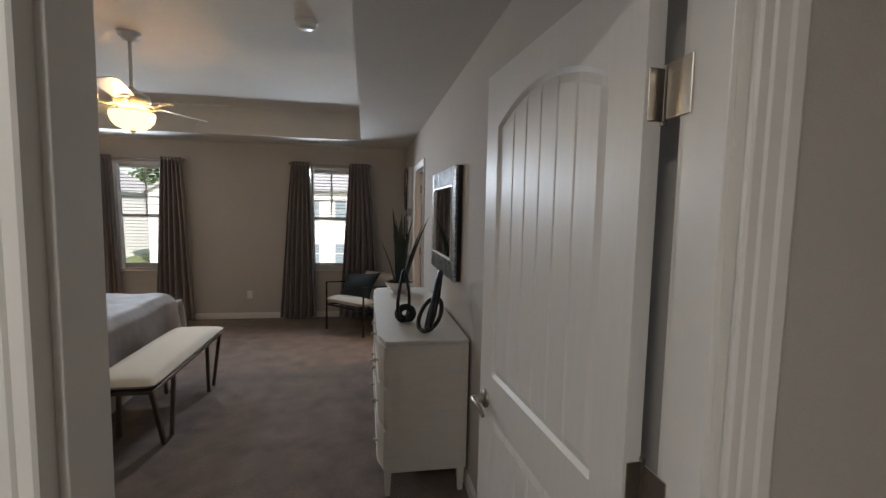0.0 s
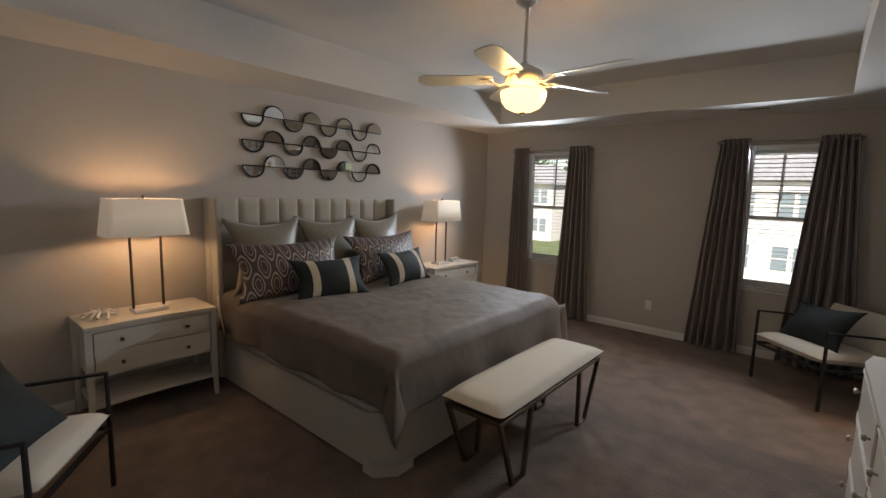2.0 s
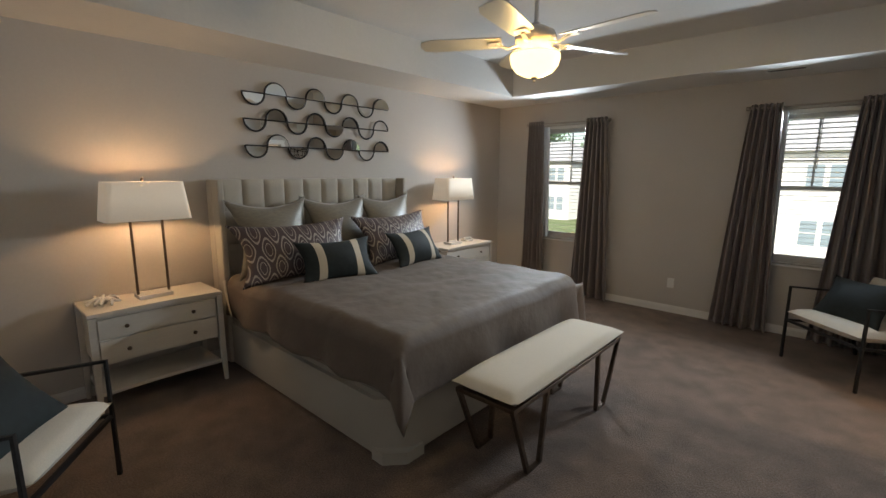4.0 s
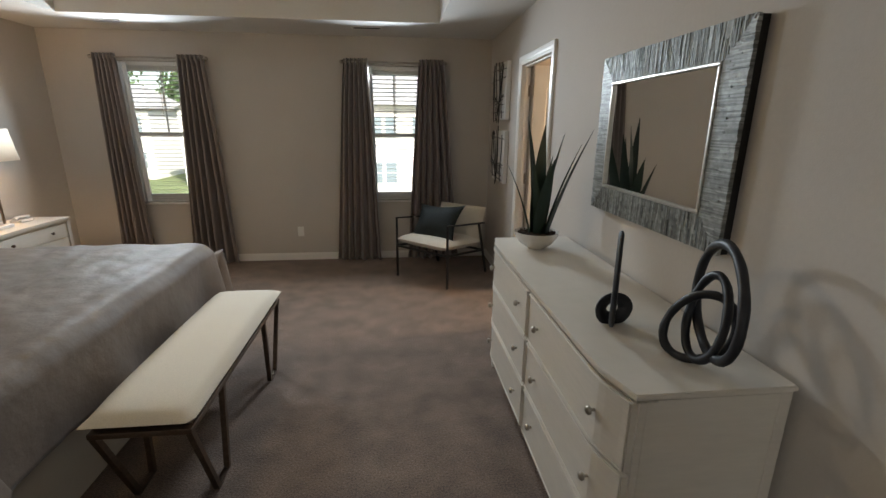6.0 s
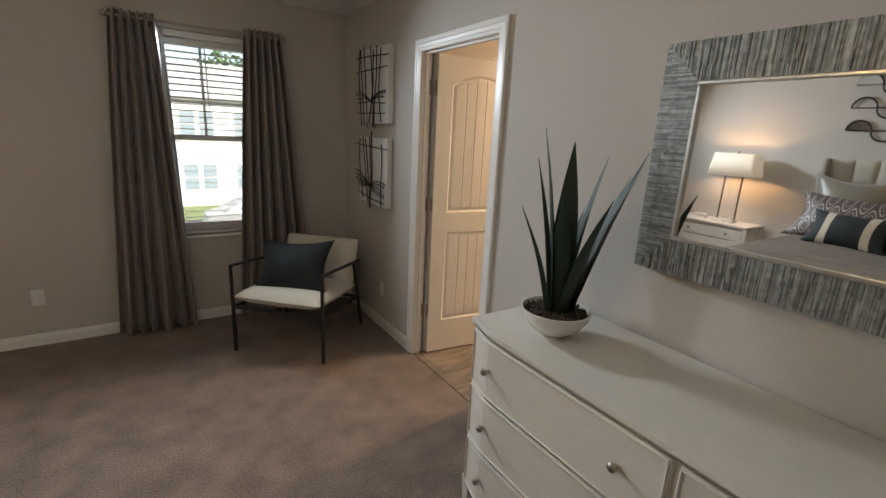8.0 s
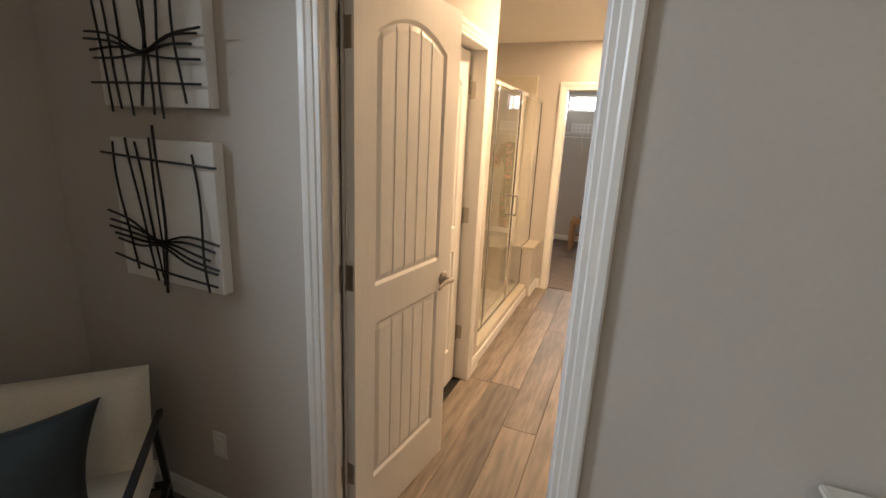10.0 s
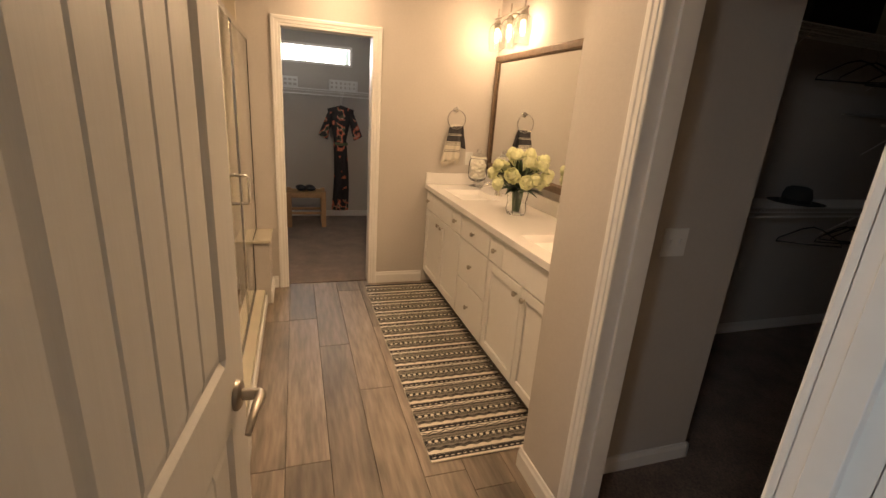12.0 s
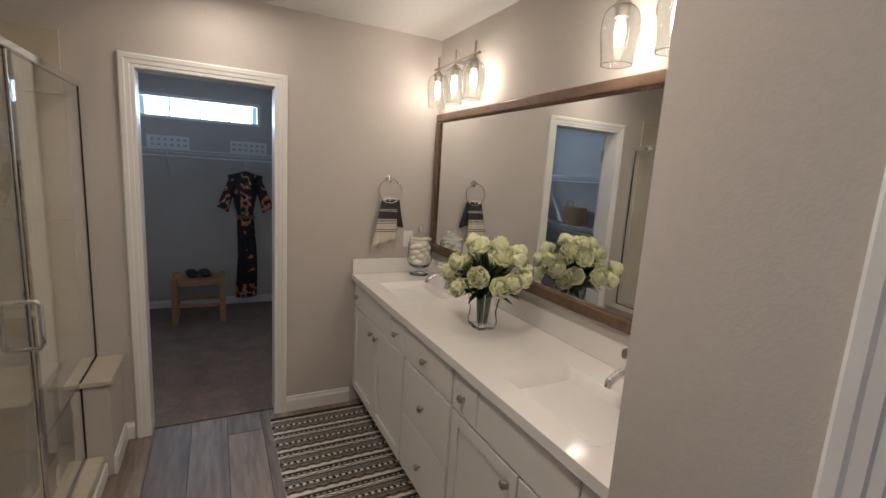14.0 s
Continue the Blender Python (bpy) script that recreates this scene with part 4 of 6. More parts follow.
# ---- dresser side ----
def dresser():
    Y0, Y1, XF, XB = 4.93, 6.62, 1.835, 2.33
    d = thing("dresser", "long cream six-drawer dresser with bowed front against the wall", "dresser", (XB, (Y0 + Y1) / 2, 0))
    hw, D = (Y1 - Y0) / 2, XB - XF

    def front(y, d0=0.0):
        e = hw - abs(y)
        k = max(0, 1 - e / 0.16)
        return -(D - d0) + 0.035 * (k * k * (3 - 2 * k)) + 0.0

    def slab(z0, z1, ya, yb, d0, xb=0.0, bev=0.003):
        bm = bmesh.new()
        k = 26
        ys = [ya + (yb - ya) * i / k for i in range(k + 1)]
        pts = [(xb, ya)] + [(front(y, d0), y) for y in ys] + [(xb, yb)]
        lo = [bm.verts.new((x, y, z0)) for x, y in pts]
        hi = [bm.verts.new((x, y, z1)) for x, y in pts]
        for i in range(len(pts)):
            j = (i + 1) % len(pts)
            bm.faces.new((lo[i], lo[j], hi[j], hi[i]))
        bm.faces.new(hi)
        bm.faces.new(lo[::-1])
        if bev:
            bmesh.ops.bevel(bm, geom=[q for q in bm.edges if abs(q.verts[0].co.z - q.verts[1].co.z) < 1e-6], offset=bev, segments=2, affect="EDGES")
        return bm
    part("top", slab(0.858, 0.875, -hw, hw, 0.0), WHITEL, d)
    part("body", slab(0.13, 0.857, -hw + 0.012, hw - 0.012, 0.022, bev=0.002), WHITEL, d)
    part("edge_trim", slab(0.848, 0.857, -hw + 0.002, hw - 0.002, 0.003, -D + 0.1, bev=0.002), SILVER, d)
    zs = (0.135, 0.372, 0.610, 0.846)
    for c, (ya, yb) in enumerate(((-hw + 0.012, -0.004), (0.004, hw - 0.012))):
        for a, b in zip(zs, zs[1:]):
            p = part("drawer", slab(a + 0.005, b - 0.005, ya + 0.006, yb - 0.006, 0.004, -D + 0.06, bev=0.004), WHITEL, d)
            bd = bmesh.new()
            f = lambda y: front(y, 0.001)
            ys = np.linspace(ya + 0.012, yb - 0.012, 24)
            for z in (a + 0.011, b - 0.011):
                tube(bd, [(f(y), y, z) for y in ys], 0.003, 6)
            for y in (ya + 0.012, yb - 0.012):
                tube(bd, [(f(y), y, a + 0.011), (f(y), y, b - 0.011)], 0.003, 6)
            part("bead", bd, WHITEL, d, smooth=True)
            w = yb - ya
            for q in (0.17, 0.83):
                y = ya + w * q
                knob(d, front(y, 0.0) + 0.006, y, (a + b) / 2, ("Y", -90), 0.014)
    for sy in (-1, 1):
        ye = sy * (hw - 0.012)
        q0, q1 = min(ye, ye + sy * 0.003), max(ye, ye + sy * 0.003)
        for sp in ((-D + 0.075, -D + 0.105, q0, q1, 0.135, 0.850), (-0.036, -0.006, q0, q1, 0.135, 0.850), (-D + 0.105, -0.036, q0, q1, 0.820, 0.850), (-D + 0.105, -0.036, q0, q1, 0.135, 0.165)):
            part("side_frame", boxes(sp, bevel=0.001), WHITEL, d)
        for x in (-0.03, -D + 0.055):
            part("leg", tube(bmesh.new(), [(x, sy * (hw - 0.03), 0.16), (x, sy * (hw - 0.025), 0.0)], [0.022, 0.013], sq=True), WHITEL, d)
    return d


dresser()


def wall_mirror():
    y0, y1, z0, z1 = 5.285, 6.262, 1.135, 1.865
    m = thing("wall_mirror", "rectangular mirror in a wide frame of silvered driftwood strips", "mirror", (2.35, (y0 + y1) / 2, (z0 + z1) / 2))
    hy, hz, fw = (y1 - y0) / 2, (z1 - z0) / 2, 0.118
    part("backing", boxes((-0.034, -0.002, -hy + 0.004, hy - 0.004, -hz + 0.004, hz - 0.004)), BLACKM, m)
    rnd = random.Random(5)
    for side in range(4):
        bm = bmesh.new()
        L = hy if side % 2 == 0 else hz
        M = hz if side % 2 == 0 else hy
        p = -L
        while p < L - 0.001:
            w = min(rnd.uniform(0.003, 0.0062), L - p)
            c = p + w / 2
            # strips run from the outer edge to the inner one, mitred at the corners
            lim = max(0.0, abs(c) - (L - fw))
            q = fw - lim
            if q > 0.004:
                segs = [0, q] if rnd.random() < 0.3 else [0, q * rnd.uniform(0.2, 0.8), q]
                for s0, s1 in zip(segs, segs[1:]):
                    h = rnd.uniform(0.042, 0.047)
                    sg = 1 if side in (0, 1) else -1
                    a, b = sg * (M - s1), sg * (M - s0 - 0.0005)
                    if side % 2 == 0:
                        box(bm, -h, -0.03, p, p + w * 0.94, min(a, b), max(a, b))
                    else:
                        box(bm, -h, -0.03, min(a, b), max(a, b), p, p + w * 0.94)
            p += w
        part("frame_side", bm, STRIPS, m, "frame side of narrow silvered strips")
    iy, iz = hy - fw, hz - fw
    for a in (boxes((-0.052, -0.034, -iy, iy, iz - 0.012, iz), bevel=0.003), boxes((-0.052, -0.034, -iy, iy, -iz, -iz + 0.012), bevel=0.003),
              boxes((-0.052, -0.034, -iy, -iy + 0.012, -iz + 0.012, iz - 0.012), bevel=0.003), boxes((-0.052, -0.034, iy - 0.012, iy, -iz + 0.012, iz - 0.012), bevel=0.003)):
        part("inner_lip", a, SILVER, m)
    part("glass", boxes((-0.040, -0.035, -iy + 0.010, iy - 0.010, -iz + 0.010, iz - 0.010)), MIRROR, m)


wall_mirror()


def leaf_mesh(bm, base, tip, w, bend=0.0, fold=0.25, n=10):
    base, tip = Vector(base), Vector(tip)
    d = tip - base
    side = d.cross(Vector((0, 0, 1)))
    side = side.normalized() if side.length > 1e-4 else Vector((1, 0, 0))
    out = side.cross(d).normalized()
    rows = []
    for i in range(n + 1):
        t = i / n
        c = base + d * t + out * bend * math.sin(math.pi * t)
        ww = w * (0.75 + 0.9 * t - 1.65 * t * t) if t < 0.999 else 0.001
        ww = max(ww, 0.0012)
        th = 0.007 * (1 - t) + 0.001
        rows.append([bm.verts.new(c + side * ww + out * fold * ww), bm.verts.new(c + out * -th), bm.verts.new(c - side * ww + out * fold * ww), bm.verts.new(c + out * (fold * ww * 0.4 + th * 0.5))])
    for A, B in zip(rows, rows[1:]):
        for j in range(4):
            bm.faces.new((A[j], A[(j + 1) % 4], B[(j + 1) % 4], B[j]))
    bm.faces.new(rows[0])


def agave():
    p = thing("potted_agave", "dark spiky agave in a low white bowl on the dresser", "potted plant", (2.05, 6.37, 0.876))
    bm = bmesh.new()
    lathe(bm, [(0, 0), (0.05, 0), (0.055, 0.006), (0.09, 0.03), (0.118, 0.07), (0.124, 0.095), (0.119, 0.096), (0.112, 0.07), (0.08, 0.03), (0, 0.02)], 32)
    part("bowl", bm, CERAMIC, p, "white ceramic bowl", smooth=True)
    so = lathe(bmesh.new(), [(0.113, 0.078), (0.08, 0.086), (0.0, 0.090)], 24)
    rnd = random.Random(8)
    for _ in range(150):
        a, r = rnd.uniform(0, 6.28), 0.105 * rnd.random() ** 0.5
        s = rnd.uniform(0.004, 0.008)
        box(so, -s, s, -s * 0.6, s * 0.6, -s * 0.4, s * 0.4, m=Matrix.Translation((r * math.cos(a), r * math.sin(a), 0.088)) @ Euler((rnd.random() * 3, rnd.random() * 3, rnd.random() * 3)).to_matrix().to_4x4())
    part("bark", so, SOIL, p)
    for dx, dy, h, w in ((0.02, 0.02, 0.56, 0.046), (-0.06, 0.08, 0.60, 0.030), (-0.17, 0.04, 0.36, 0.020), (0.10, -0.06, 0.52, 0.036), (0.18, -0.10, 0.47, 0.022),
                         (0.23, -0.12, 0.54, 0.036), (-0.02, 0.14, 0.50, 0.018), (0.02, -0.16, 0.40, 0.040), (0.10, 0.10, 0.40, 0.024), (0.05, -0.03, 0.36, 0.034), (-0.06, -0.03, 0.40, 0.038)):
        lf = bmesh.new()
        leaf_mesh(lf, (dx * 0.2, dy * 0.2, 0.075), (dx, dy, 0.08 + h * 1.06), w * 1.1, bend=0.012)
        part("leaf", lf, LEAF, p, smooth=True)


agave()


def sculpture_teardrop():
    s = thing("ribbon_sculpture", "black resin ribbon sculpture with a tall pointed loop on the dresser", "sculpture", (2.0, 5.34, 0.876), 62)
    bm = bmesh.new()
    pts = []
    for k in range(36):
        t = 2 * math.pi * k / 36
        z = 0.17 - 0.155 * math.cos(t)
        pts.append((0.125 * math.sin(t) * (1.0 - 0.62 * (z / 0.32)), 0.0, z))
    tube(bm, pts, 0.0095, 8, closed=True, flat=1.6)
    tube(bm, [(0.47 * 0.045 * math.cos(t) + 0.03, -0.88 * 0.045 * math.cos(t), 0.052 + 0.040 * math.sin(t)) for t in np.linspace(0, 2 * math.pi, 25)[:-1]], 0.012, 8, closed=True, flat=2.1)
    ob = part("body", bm, BLACKR, None, smooth=True)
    ob.matrix_basis = s.matrix_basis.copy()
    bpy.data.objects.remove(s)
    ob.name = "ribbon_sculpture"
    tagged(ob, "black resin ribbon sculpture with a tall pointed loop on the dresser", "sculpture")


def sculpture_knot():
    bm = bmesh.new()
    for c, a, b, r, ph in (((0.03, 0.0, 0.214), (0.04, 0.075, 0.150), (-0.03, -0.135, 0.030), 0.015, 0),
                           ((0.015, 0.018, 0.150), (0.040, 0.042, 0.118), (0.004, -0.078, 0.026), 0.0135, 1),
                           ((0.0, 0.026, 0.116), (0.035, 0.012, 0.098), (0.050, -0.090, 0.018), 0.0135, 2)):
        c, a, b = Vector(c), Vector(a), Vector(b)
        ts = [2 * math.pi * k / 40 for k in range(40)]
        tube(bm, [c + (a * math.cos(t) + b * math.sin(t)) * (1 + 0.02 * math.sin(3 * t + ph)) for t in ts], [r * (1 + 0.10 * math.sin(7 * t + ph) * math.sin(3 * t)) for t in ts], 10, closed=True)
    bmesh.ops.scale(bm, vec=(0.93, 0.93, 0.96), verts=bm.verts)
    zmin = min(v.co.z for v in bm.verts)
    bmesh.ops.translate(bm, verts=bm.verts, vec=(0, 0, -zmin))
    ob = part("knot_sculpture", bm, BLACKR, None, smooth=True)
    ob.matrix_basis = pose(2.13, 5.062, 0.876)
    tagged(ob, "blue-black knotted ring sculpture standing on the dresser", "sculpture")


sculpture_teardrop()
sculpture_knot()


def twig_art(z0, z1, seed):
    a = thing("twig_wall_art", "white square canvas with a lattice of black twigs", "wall art", (2.35, 8.54, (z0 + z1) / 2), group="twig wall art")
    h, w = (z1 - z0) / 2, 0.247
    part("panel", boxes((-0.042, -0.002, -w, w, -h, h), bevel=0.002), CANVAS, a)
    if seed % 2:
        ups = ((0.06, 0.14, -0.02, 1.04), (0.15, 0.20, 0.0, 1.02), (0.25, 0.29, -0.04, 1.06), (0.44, 0.52, -0.03, 1.05), (0.52, 0.46, 0.02, 1.0), (0.62, 0.66, -0.02, 1.07), (0.78, 0.84, 0.03, 0.98))
        across = ((0.10, 0.13, 0), (0.30, 0.27, 0), (0.56, 0.60, 1), (0.60, 0.66, 1), (0.66, 0.58, 1), (0.71, 0.74, 1), (0.86, 0.87, 0))
    else:
        ups = ((0.07, 0.20, 0.03, 0.93), (0.25, 0.37, 0.0, 1.0), (0.33, 0.40, 0.02, 0.97), (0.44, 0.43, -0.01, 1.02), (0.475, 0.50, -0.09, 1.06), (0.82, 0.93, 0.08, 0.98))
        across = ((0.11, 0.15, 0), (0.52, 0.65, 1), (0.58, 0.70, 1), (0.64, 0.76, 1), (0.69, 0.80, 1), (0.73, 0.84, 1), (0.85, 0.94, 0))
    for k, (u0, u1, v0, v1) in enumerate(ups):
        pts = [(-0.055 - 0.012 * math.sin(3 * t + k), w - 2 * w * (u0 + (u1 - u0) * t) + 0.006 * math.sin(2.2 * t * math.pi + k * 1.7), h - 2 * h * (v0 + (v1 - v0) * t)) for t in np.linspace(0, 1, 14)]
        part("twig", tube(bmesh.new(), pts, 0.0052 if k == 4 else 0.0042, 6), BLACKM, a, smooth=True)
    for k, (v0, v1, pinch) in enumerate(across):
        pts = []
        for t in np.linspace(-0.05 + 0.02 * (k % 3), 1.04 - 0.03 * (k % 4), 16):
            v = v0 + (v1 - v0) * t
            if pinch:
                v += (0.70 - v) * 0.85 * math.exp(-((t - 0.48) * 5.5) ** 2)
            pts.append((-0.062 - 0.010 * math.sin(4 * t + k), w - 2 * w * t, h - 2 * h * v))
        part("twig", tube(bmesh.new(), pts, 0.0042, 6), BLACKM, a, smooth=True)


twig_art(1.60, 2.12, 3)
twig_art(0.995, 1.497, 4)


def armchair(place, rz, label, pill_rz=0):
    a = thing("armchair", label, "armchair", place, rz, group="metal-frame armchairs")
    hw = 0.33
    for s in (-1, 1):
        fr = bmesh.new()
        tube(fr, [(s * hw, -0.33, 0.0), (s * hw, -0.33, 0.625), (s * hw, 0.30, 0.56)], 0.0095, sq=True)
        part("arm", fr, BLACKM, a, "black metal arm and front leg")
        lg = bmesh.new()
        tube(lg, [(s * hw, 0.20, 0.57), (s * hw, 0.36, 0.0)], 0.0095, sq=True)
        part("back_leg", lg, BLACKM, a)
        sd = bmesh.new()
        tube(sd, [(s * hw, -0.33, 0.335), (s * hw, 0.28, 0.27)], 0.0095, sq=True)
        part("side_rail", sd, BLACKM, a)
    part("front_rail", tube(bmesh.new(), [(-hw, -0.325, 0.33), (hw, -0.325, 0.33)], 0.0095, sq=True), BLACKM, a)
    part("back_rail", tube(bmesh.new(), [(-hw, 0.28, 0.27), (hw, 0.28, 0.27)], 0.0095, sq=True), BLACKM, a)
    bm = cushion(0.62, 0.66, 0.13, puff=0.18)
    bmesh.ops.transform(bm, matrix=pose(0, -0.02, 0.385, -5, 0, 0), verts=bm.verts)
    part("seat", bm, LINEN, a, smooth=True)
    bm = cushion(0.60, 0.43, 0.15, puff=0.25)
    bmesh.ops.transform(bm, matrix=pose(0, 0.30, 0.508, 70, 0, 0), verts=bm.verts)
    part("backrest", bm, LINEN, a, smooth=True)
    M = pose(*place, 0, 0, rz)
    p = M @ Vector((-0.02, -0.06, 0.415))
    pillow("throw_pillow", "dark teal velvet throw pillow resting on the armchair", 0.50, 0.40, 0.19, (p.x, p.y, p.z - 0.02), rz + pill_rz, 40, VELVET, roll=4, corner=0.09)


armchair((1.735, 8.52, 0), -44, "ivory armchair with thin black metal frame in the window corner", 4)
armchair((-1.03, 3.78, 0), 145, "ivory armchair with thin black metal frame beside the nightstand", -6)


# ---- bathroom ----
VX0, VX1, VY0, VY1 = 3.602, 5.898, 6.042, 6.60


def front_panel(parent, name, x0, x1, z0, z1, y, shaker=False):
    if not shaker:
        return part(name, boxes((x0, x1, y, y + 0.018, z0, z1), bevel=0.003), CAB, parent)
    w = 0.052
    d = part(name, boxes((x0 + w, x1 - w, y, y + 0.007, z0 + w, z1 - w)), CAB, parent)
    part("stile", boxes((x0, x0 + w, y, y + 0.018, z0, z1), bevel=0.002), CAB, d)
    part("stile", boxes((x1 - w, x1, y, y + 0.018, z0, z1), bevel=0.002), CAB, d)
    part("rail", boxes((x0 + w, x1 - w, y, y + 0.018, z0, z0 + w), bevel=0.002), CAB, d)
    part("rail", boxes((x0 + w, x1 - w, y, y + 0.018, z1 - w, z1), bevel=0.002), CAB, d)
    return d


def vanity_unit(x0, x1, kind):
    v = thing("vanity_cabinet", "white shaker vanity cabinet with round nickel knobs under the countertop", "cabinet", (0, 0, 0), group="vanity cabinets")
    fy = VY1 - 0.034
    part("body", boxes((x0 + 0.001, x1 - 0.001, VY0, fy, 0.10, 0.862), (x0 + 0.001, x1 - 0.001, VY0, fy - 0.07, 0.0, 0.10)), CAB, v)

    def kn(x, z):
        knob(v, x, fy + 0.018, z, ("X", -90), 0.015)
    g = 0.003
    if kind == "sink":
        w = (x1 - x0)
        a, b = x0 + 0.20, x1 - 0.19
        for s, e, has in ((x0 + 0.012, a - g, 1), (a + g, b - g, 0), (b + g, x1 - 0.012, 1)):
            front_panel(v, "drawer" if has else "false_front", s, e, 0.69, 0.845, fy)
            if has:
                kn((s + e) / 2, 0.768)
        m = (x0 + x1) / 2
        front_panel(v, "door", x0 + 0.012, m - g, 0.115, 0.682, fy, True)
        front_panel(v, "door", m + g, x1 - 0.012, 0.115, 0.682, fy, True)
        kn(m - 0.045, 0.63)
        kn(m + 0.045, 0.63)
    else:
        for z0, z1 in ((0.69, 0.845), (0.405, 0.682), (0.115, 0.397)):
            front_panel(v, "drawer", x0 + 0.006, x1 - 0.006, z0, z1, fy)
            kn((x0 + x1) / 2, (z0 + z1) / 2)


vanity_unit(3.602, 4.495, "sink")
vanity_unit(4.495, 4.99, "drawers")
vanity_unit(4.99, 5.896, "sink")
SINKS = ((3.83, 4.262), (5.20, 5.63))
SY0, SY1 = 6.205, 6.51


def countertop():
    c = thing("countertop", "white cultured marble countertop with backsplash and two set-in sinks", "countertop", (0, 0, 0))
    xs = [VX0, SINKS[0][0], SINKS[0][1], SINKS[1][0], SINKS[1][1], VX1]
    sp = [(VX0, VX1, SY1, VY1 + 0.006, 0.864, 0.90), (VX0, VX1, VY0, SY0, 0.864, 0.90)]
    for i in (0, 2, 4):
        sp.append((xs[i], xs[i + 1], SY0, SY1, 0.864, 0.90))
    part("slab", boxes(*sp), MARBLE, c)
    part("backsplash", boxes((VX0, VX1 - 0.02, VY0, VY0 + 0.018, 0.9005, 1.0), bevel=0.003), MARBLE, c)
    part("sidesplash", boxes((VX1 - 0.018, VX1, VY0, VY1 + 0.004, 0.9005, 1.0), bevel=0.003), MARBLE, c)
    for x0, x1 in SINKS:
        bm = bmesh.new()

        def f(u, v):
            a, b = 2 * u - 1, 2 * v - 1
            e = max(abs(a), abs(b))
            k = min(1, (1 - e) / 0.42)
            k = k * k * (3 - 2 * k)
            return ((x0 + x1) / 2 + a * (x1 - x0) / 2, (SY0 + SY1) / 2 + b * (SY1 - SY0) / 2, 0.898 - 0.13 * k - 0.004 * (1 - e))
        sheet(bm, f, 28, 24)
        part("basin", bm, MARBLE, c, "white rectangular basin", smooth=True)
        part("drain", lathe(bmesh.new(), [(0, 0.004), (0.014, 0.005), (0.017, 0.002), (0.024, 0.003), (0.026, 0)], 18, ((x0 + x1) / 2, (SY0 + SY1) / 2, 0.765)), CHROME, c, smooth=True)


countertop()


def faucet(x):
    f = thing("faucet", "chrome single-lever faucet behind the sink", "faucet", (x, 6.135, 0.9), group="basin faucets")
    f.scale = (1.25, 1.25, 1.25)
    part("body", lathe(bmesh.new(), [(0, 0), (0.028, 0), (0.028, 0.006), (0.023, 0.012), (0.021, 0.06), (0.024, 0.075), (0.022, 0.085), (0, 0.088)], 20), CHROME, f, smooth=True)
    part("spout", tube(bmesh.new(), [(0, 0.01, 0.055), (0, 0.05, 0.068), (0, 0.09, 0.066), (0, 0.118, 0.05), (0, 0.122, 0.036)], [0.017, 0.015, 0.013, 0.012, 0.011], 12), CHROME, f, smooth=True)
    bm = tube(bmesh.new(), [(0, -0.012, 0.082), (0, 0.0, 0.100), (0, 0.045, 0.118), (0, 0.078, 0.122)], [0.018, 0.019, 0.012, 0.009], 12, flat=1.5)
    part("lever", bm, CHROME, f, smooth=True)


faucet(5.40)
faucet(4.01)

# the fitting at x 4.0 is added to go with the fill lamp
for x in (5.56, 4.0):
    downlight = thing("downlight", "round lit recessed bathroom downlight; the nearer of the pair is added", "ceiling light", (x, 7.36, C), group="bathroom downlights")
    part("trim_ring", lathe(bmesh.new(), [(0.075, 0), (0.09, 0), (0.09, -0.006), (0.075, -0.008), (0.075, 0)], 28), PLASTIC, downlight)
    part("lens", lathe(bmesh.new(), [(0, -0.002), (0.075, -0.002), (0.075, -0.0005), (0, -0.0005)], 28), GLOW, downlight)

m = thing("bathroom_mirror", "large framed mirror above the double vanity", "mirror", (4.95, 6.042, 1.512))
MX, MZ = 0.92, 0.462
for n_, a in (("frame_rail", (-MX, MX, 0.0, 0.026, MZ - 0.05, MZ)), ("frame_rail", (-MX, MX, 0.0, 0.026, -MZ, -MZ + 0.05)),
              ("frame_stile", (-MX, -MX + 0.05, 0.0, 0.026, -MZ + 0.05, MZ - 0.05)), ("frame_stile", (MX - 0.05, MX, 0.0, 0.026, -MZ + 0.05, MZ - 0.05))):
    part(n_, boxes(a, bevel=0.008, seg=3), WOODF, m)
bm = bmesh.new()
for a, b in (((-MX + 0.052, MZ - 0.052), (MX - 0.052, MZ - 0.052)), ((-MX + 0.052, -MZ + 0.052), (MX - 0.052, -MZ + 0.052)),
             ((-MX + 0.052, -MZ + 0.052), (-MX + 0.052, MZ - 0.052)), ((MX - 0.052, -MZ + 0.052), (MX - 0.052, MZ - 0.052))):
    L = math.hypot(b[0] - a[0], b[1] - a[1])
    k = int(L / 0.014)
    for i in range(k):
        x, z = a[0] + (b[0] - a[0]) * (i + 0.5) / k, a[1] + (b[1] - a[1]) * (i + 0.5) / k
        box(bm, x - 0.0055, x + 0.0055, 0.010, 0.019, z - 0.0055, z + 0.0055, 0.002)
tagged(part("beading", bm, WOODF, m), kind="stuff")
part("glass", boxes((-MX + 0.05, MX - 0.05, 0.004, 0.009, -MZ + 0.05, MZ - 0.05)), MIRROR, m)


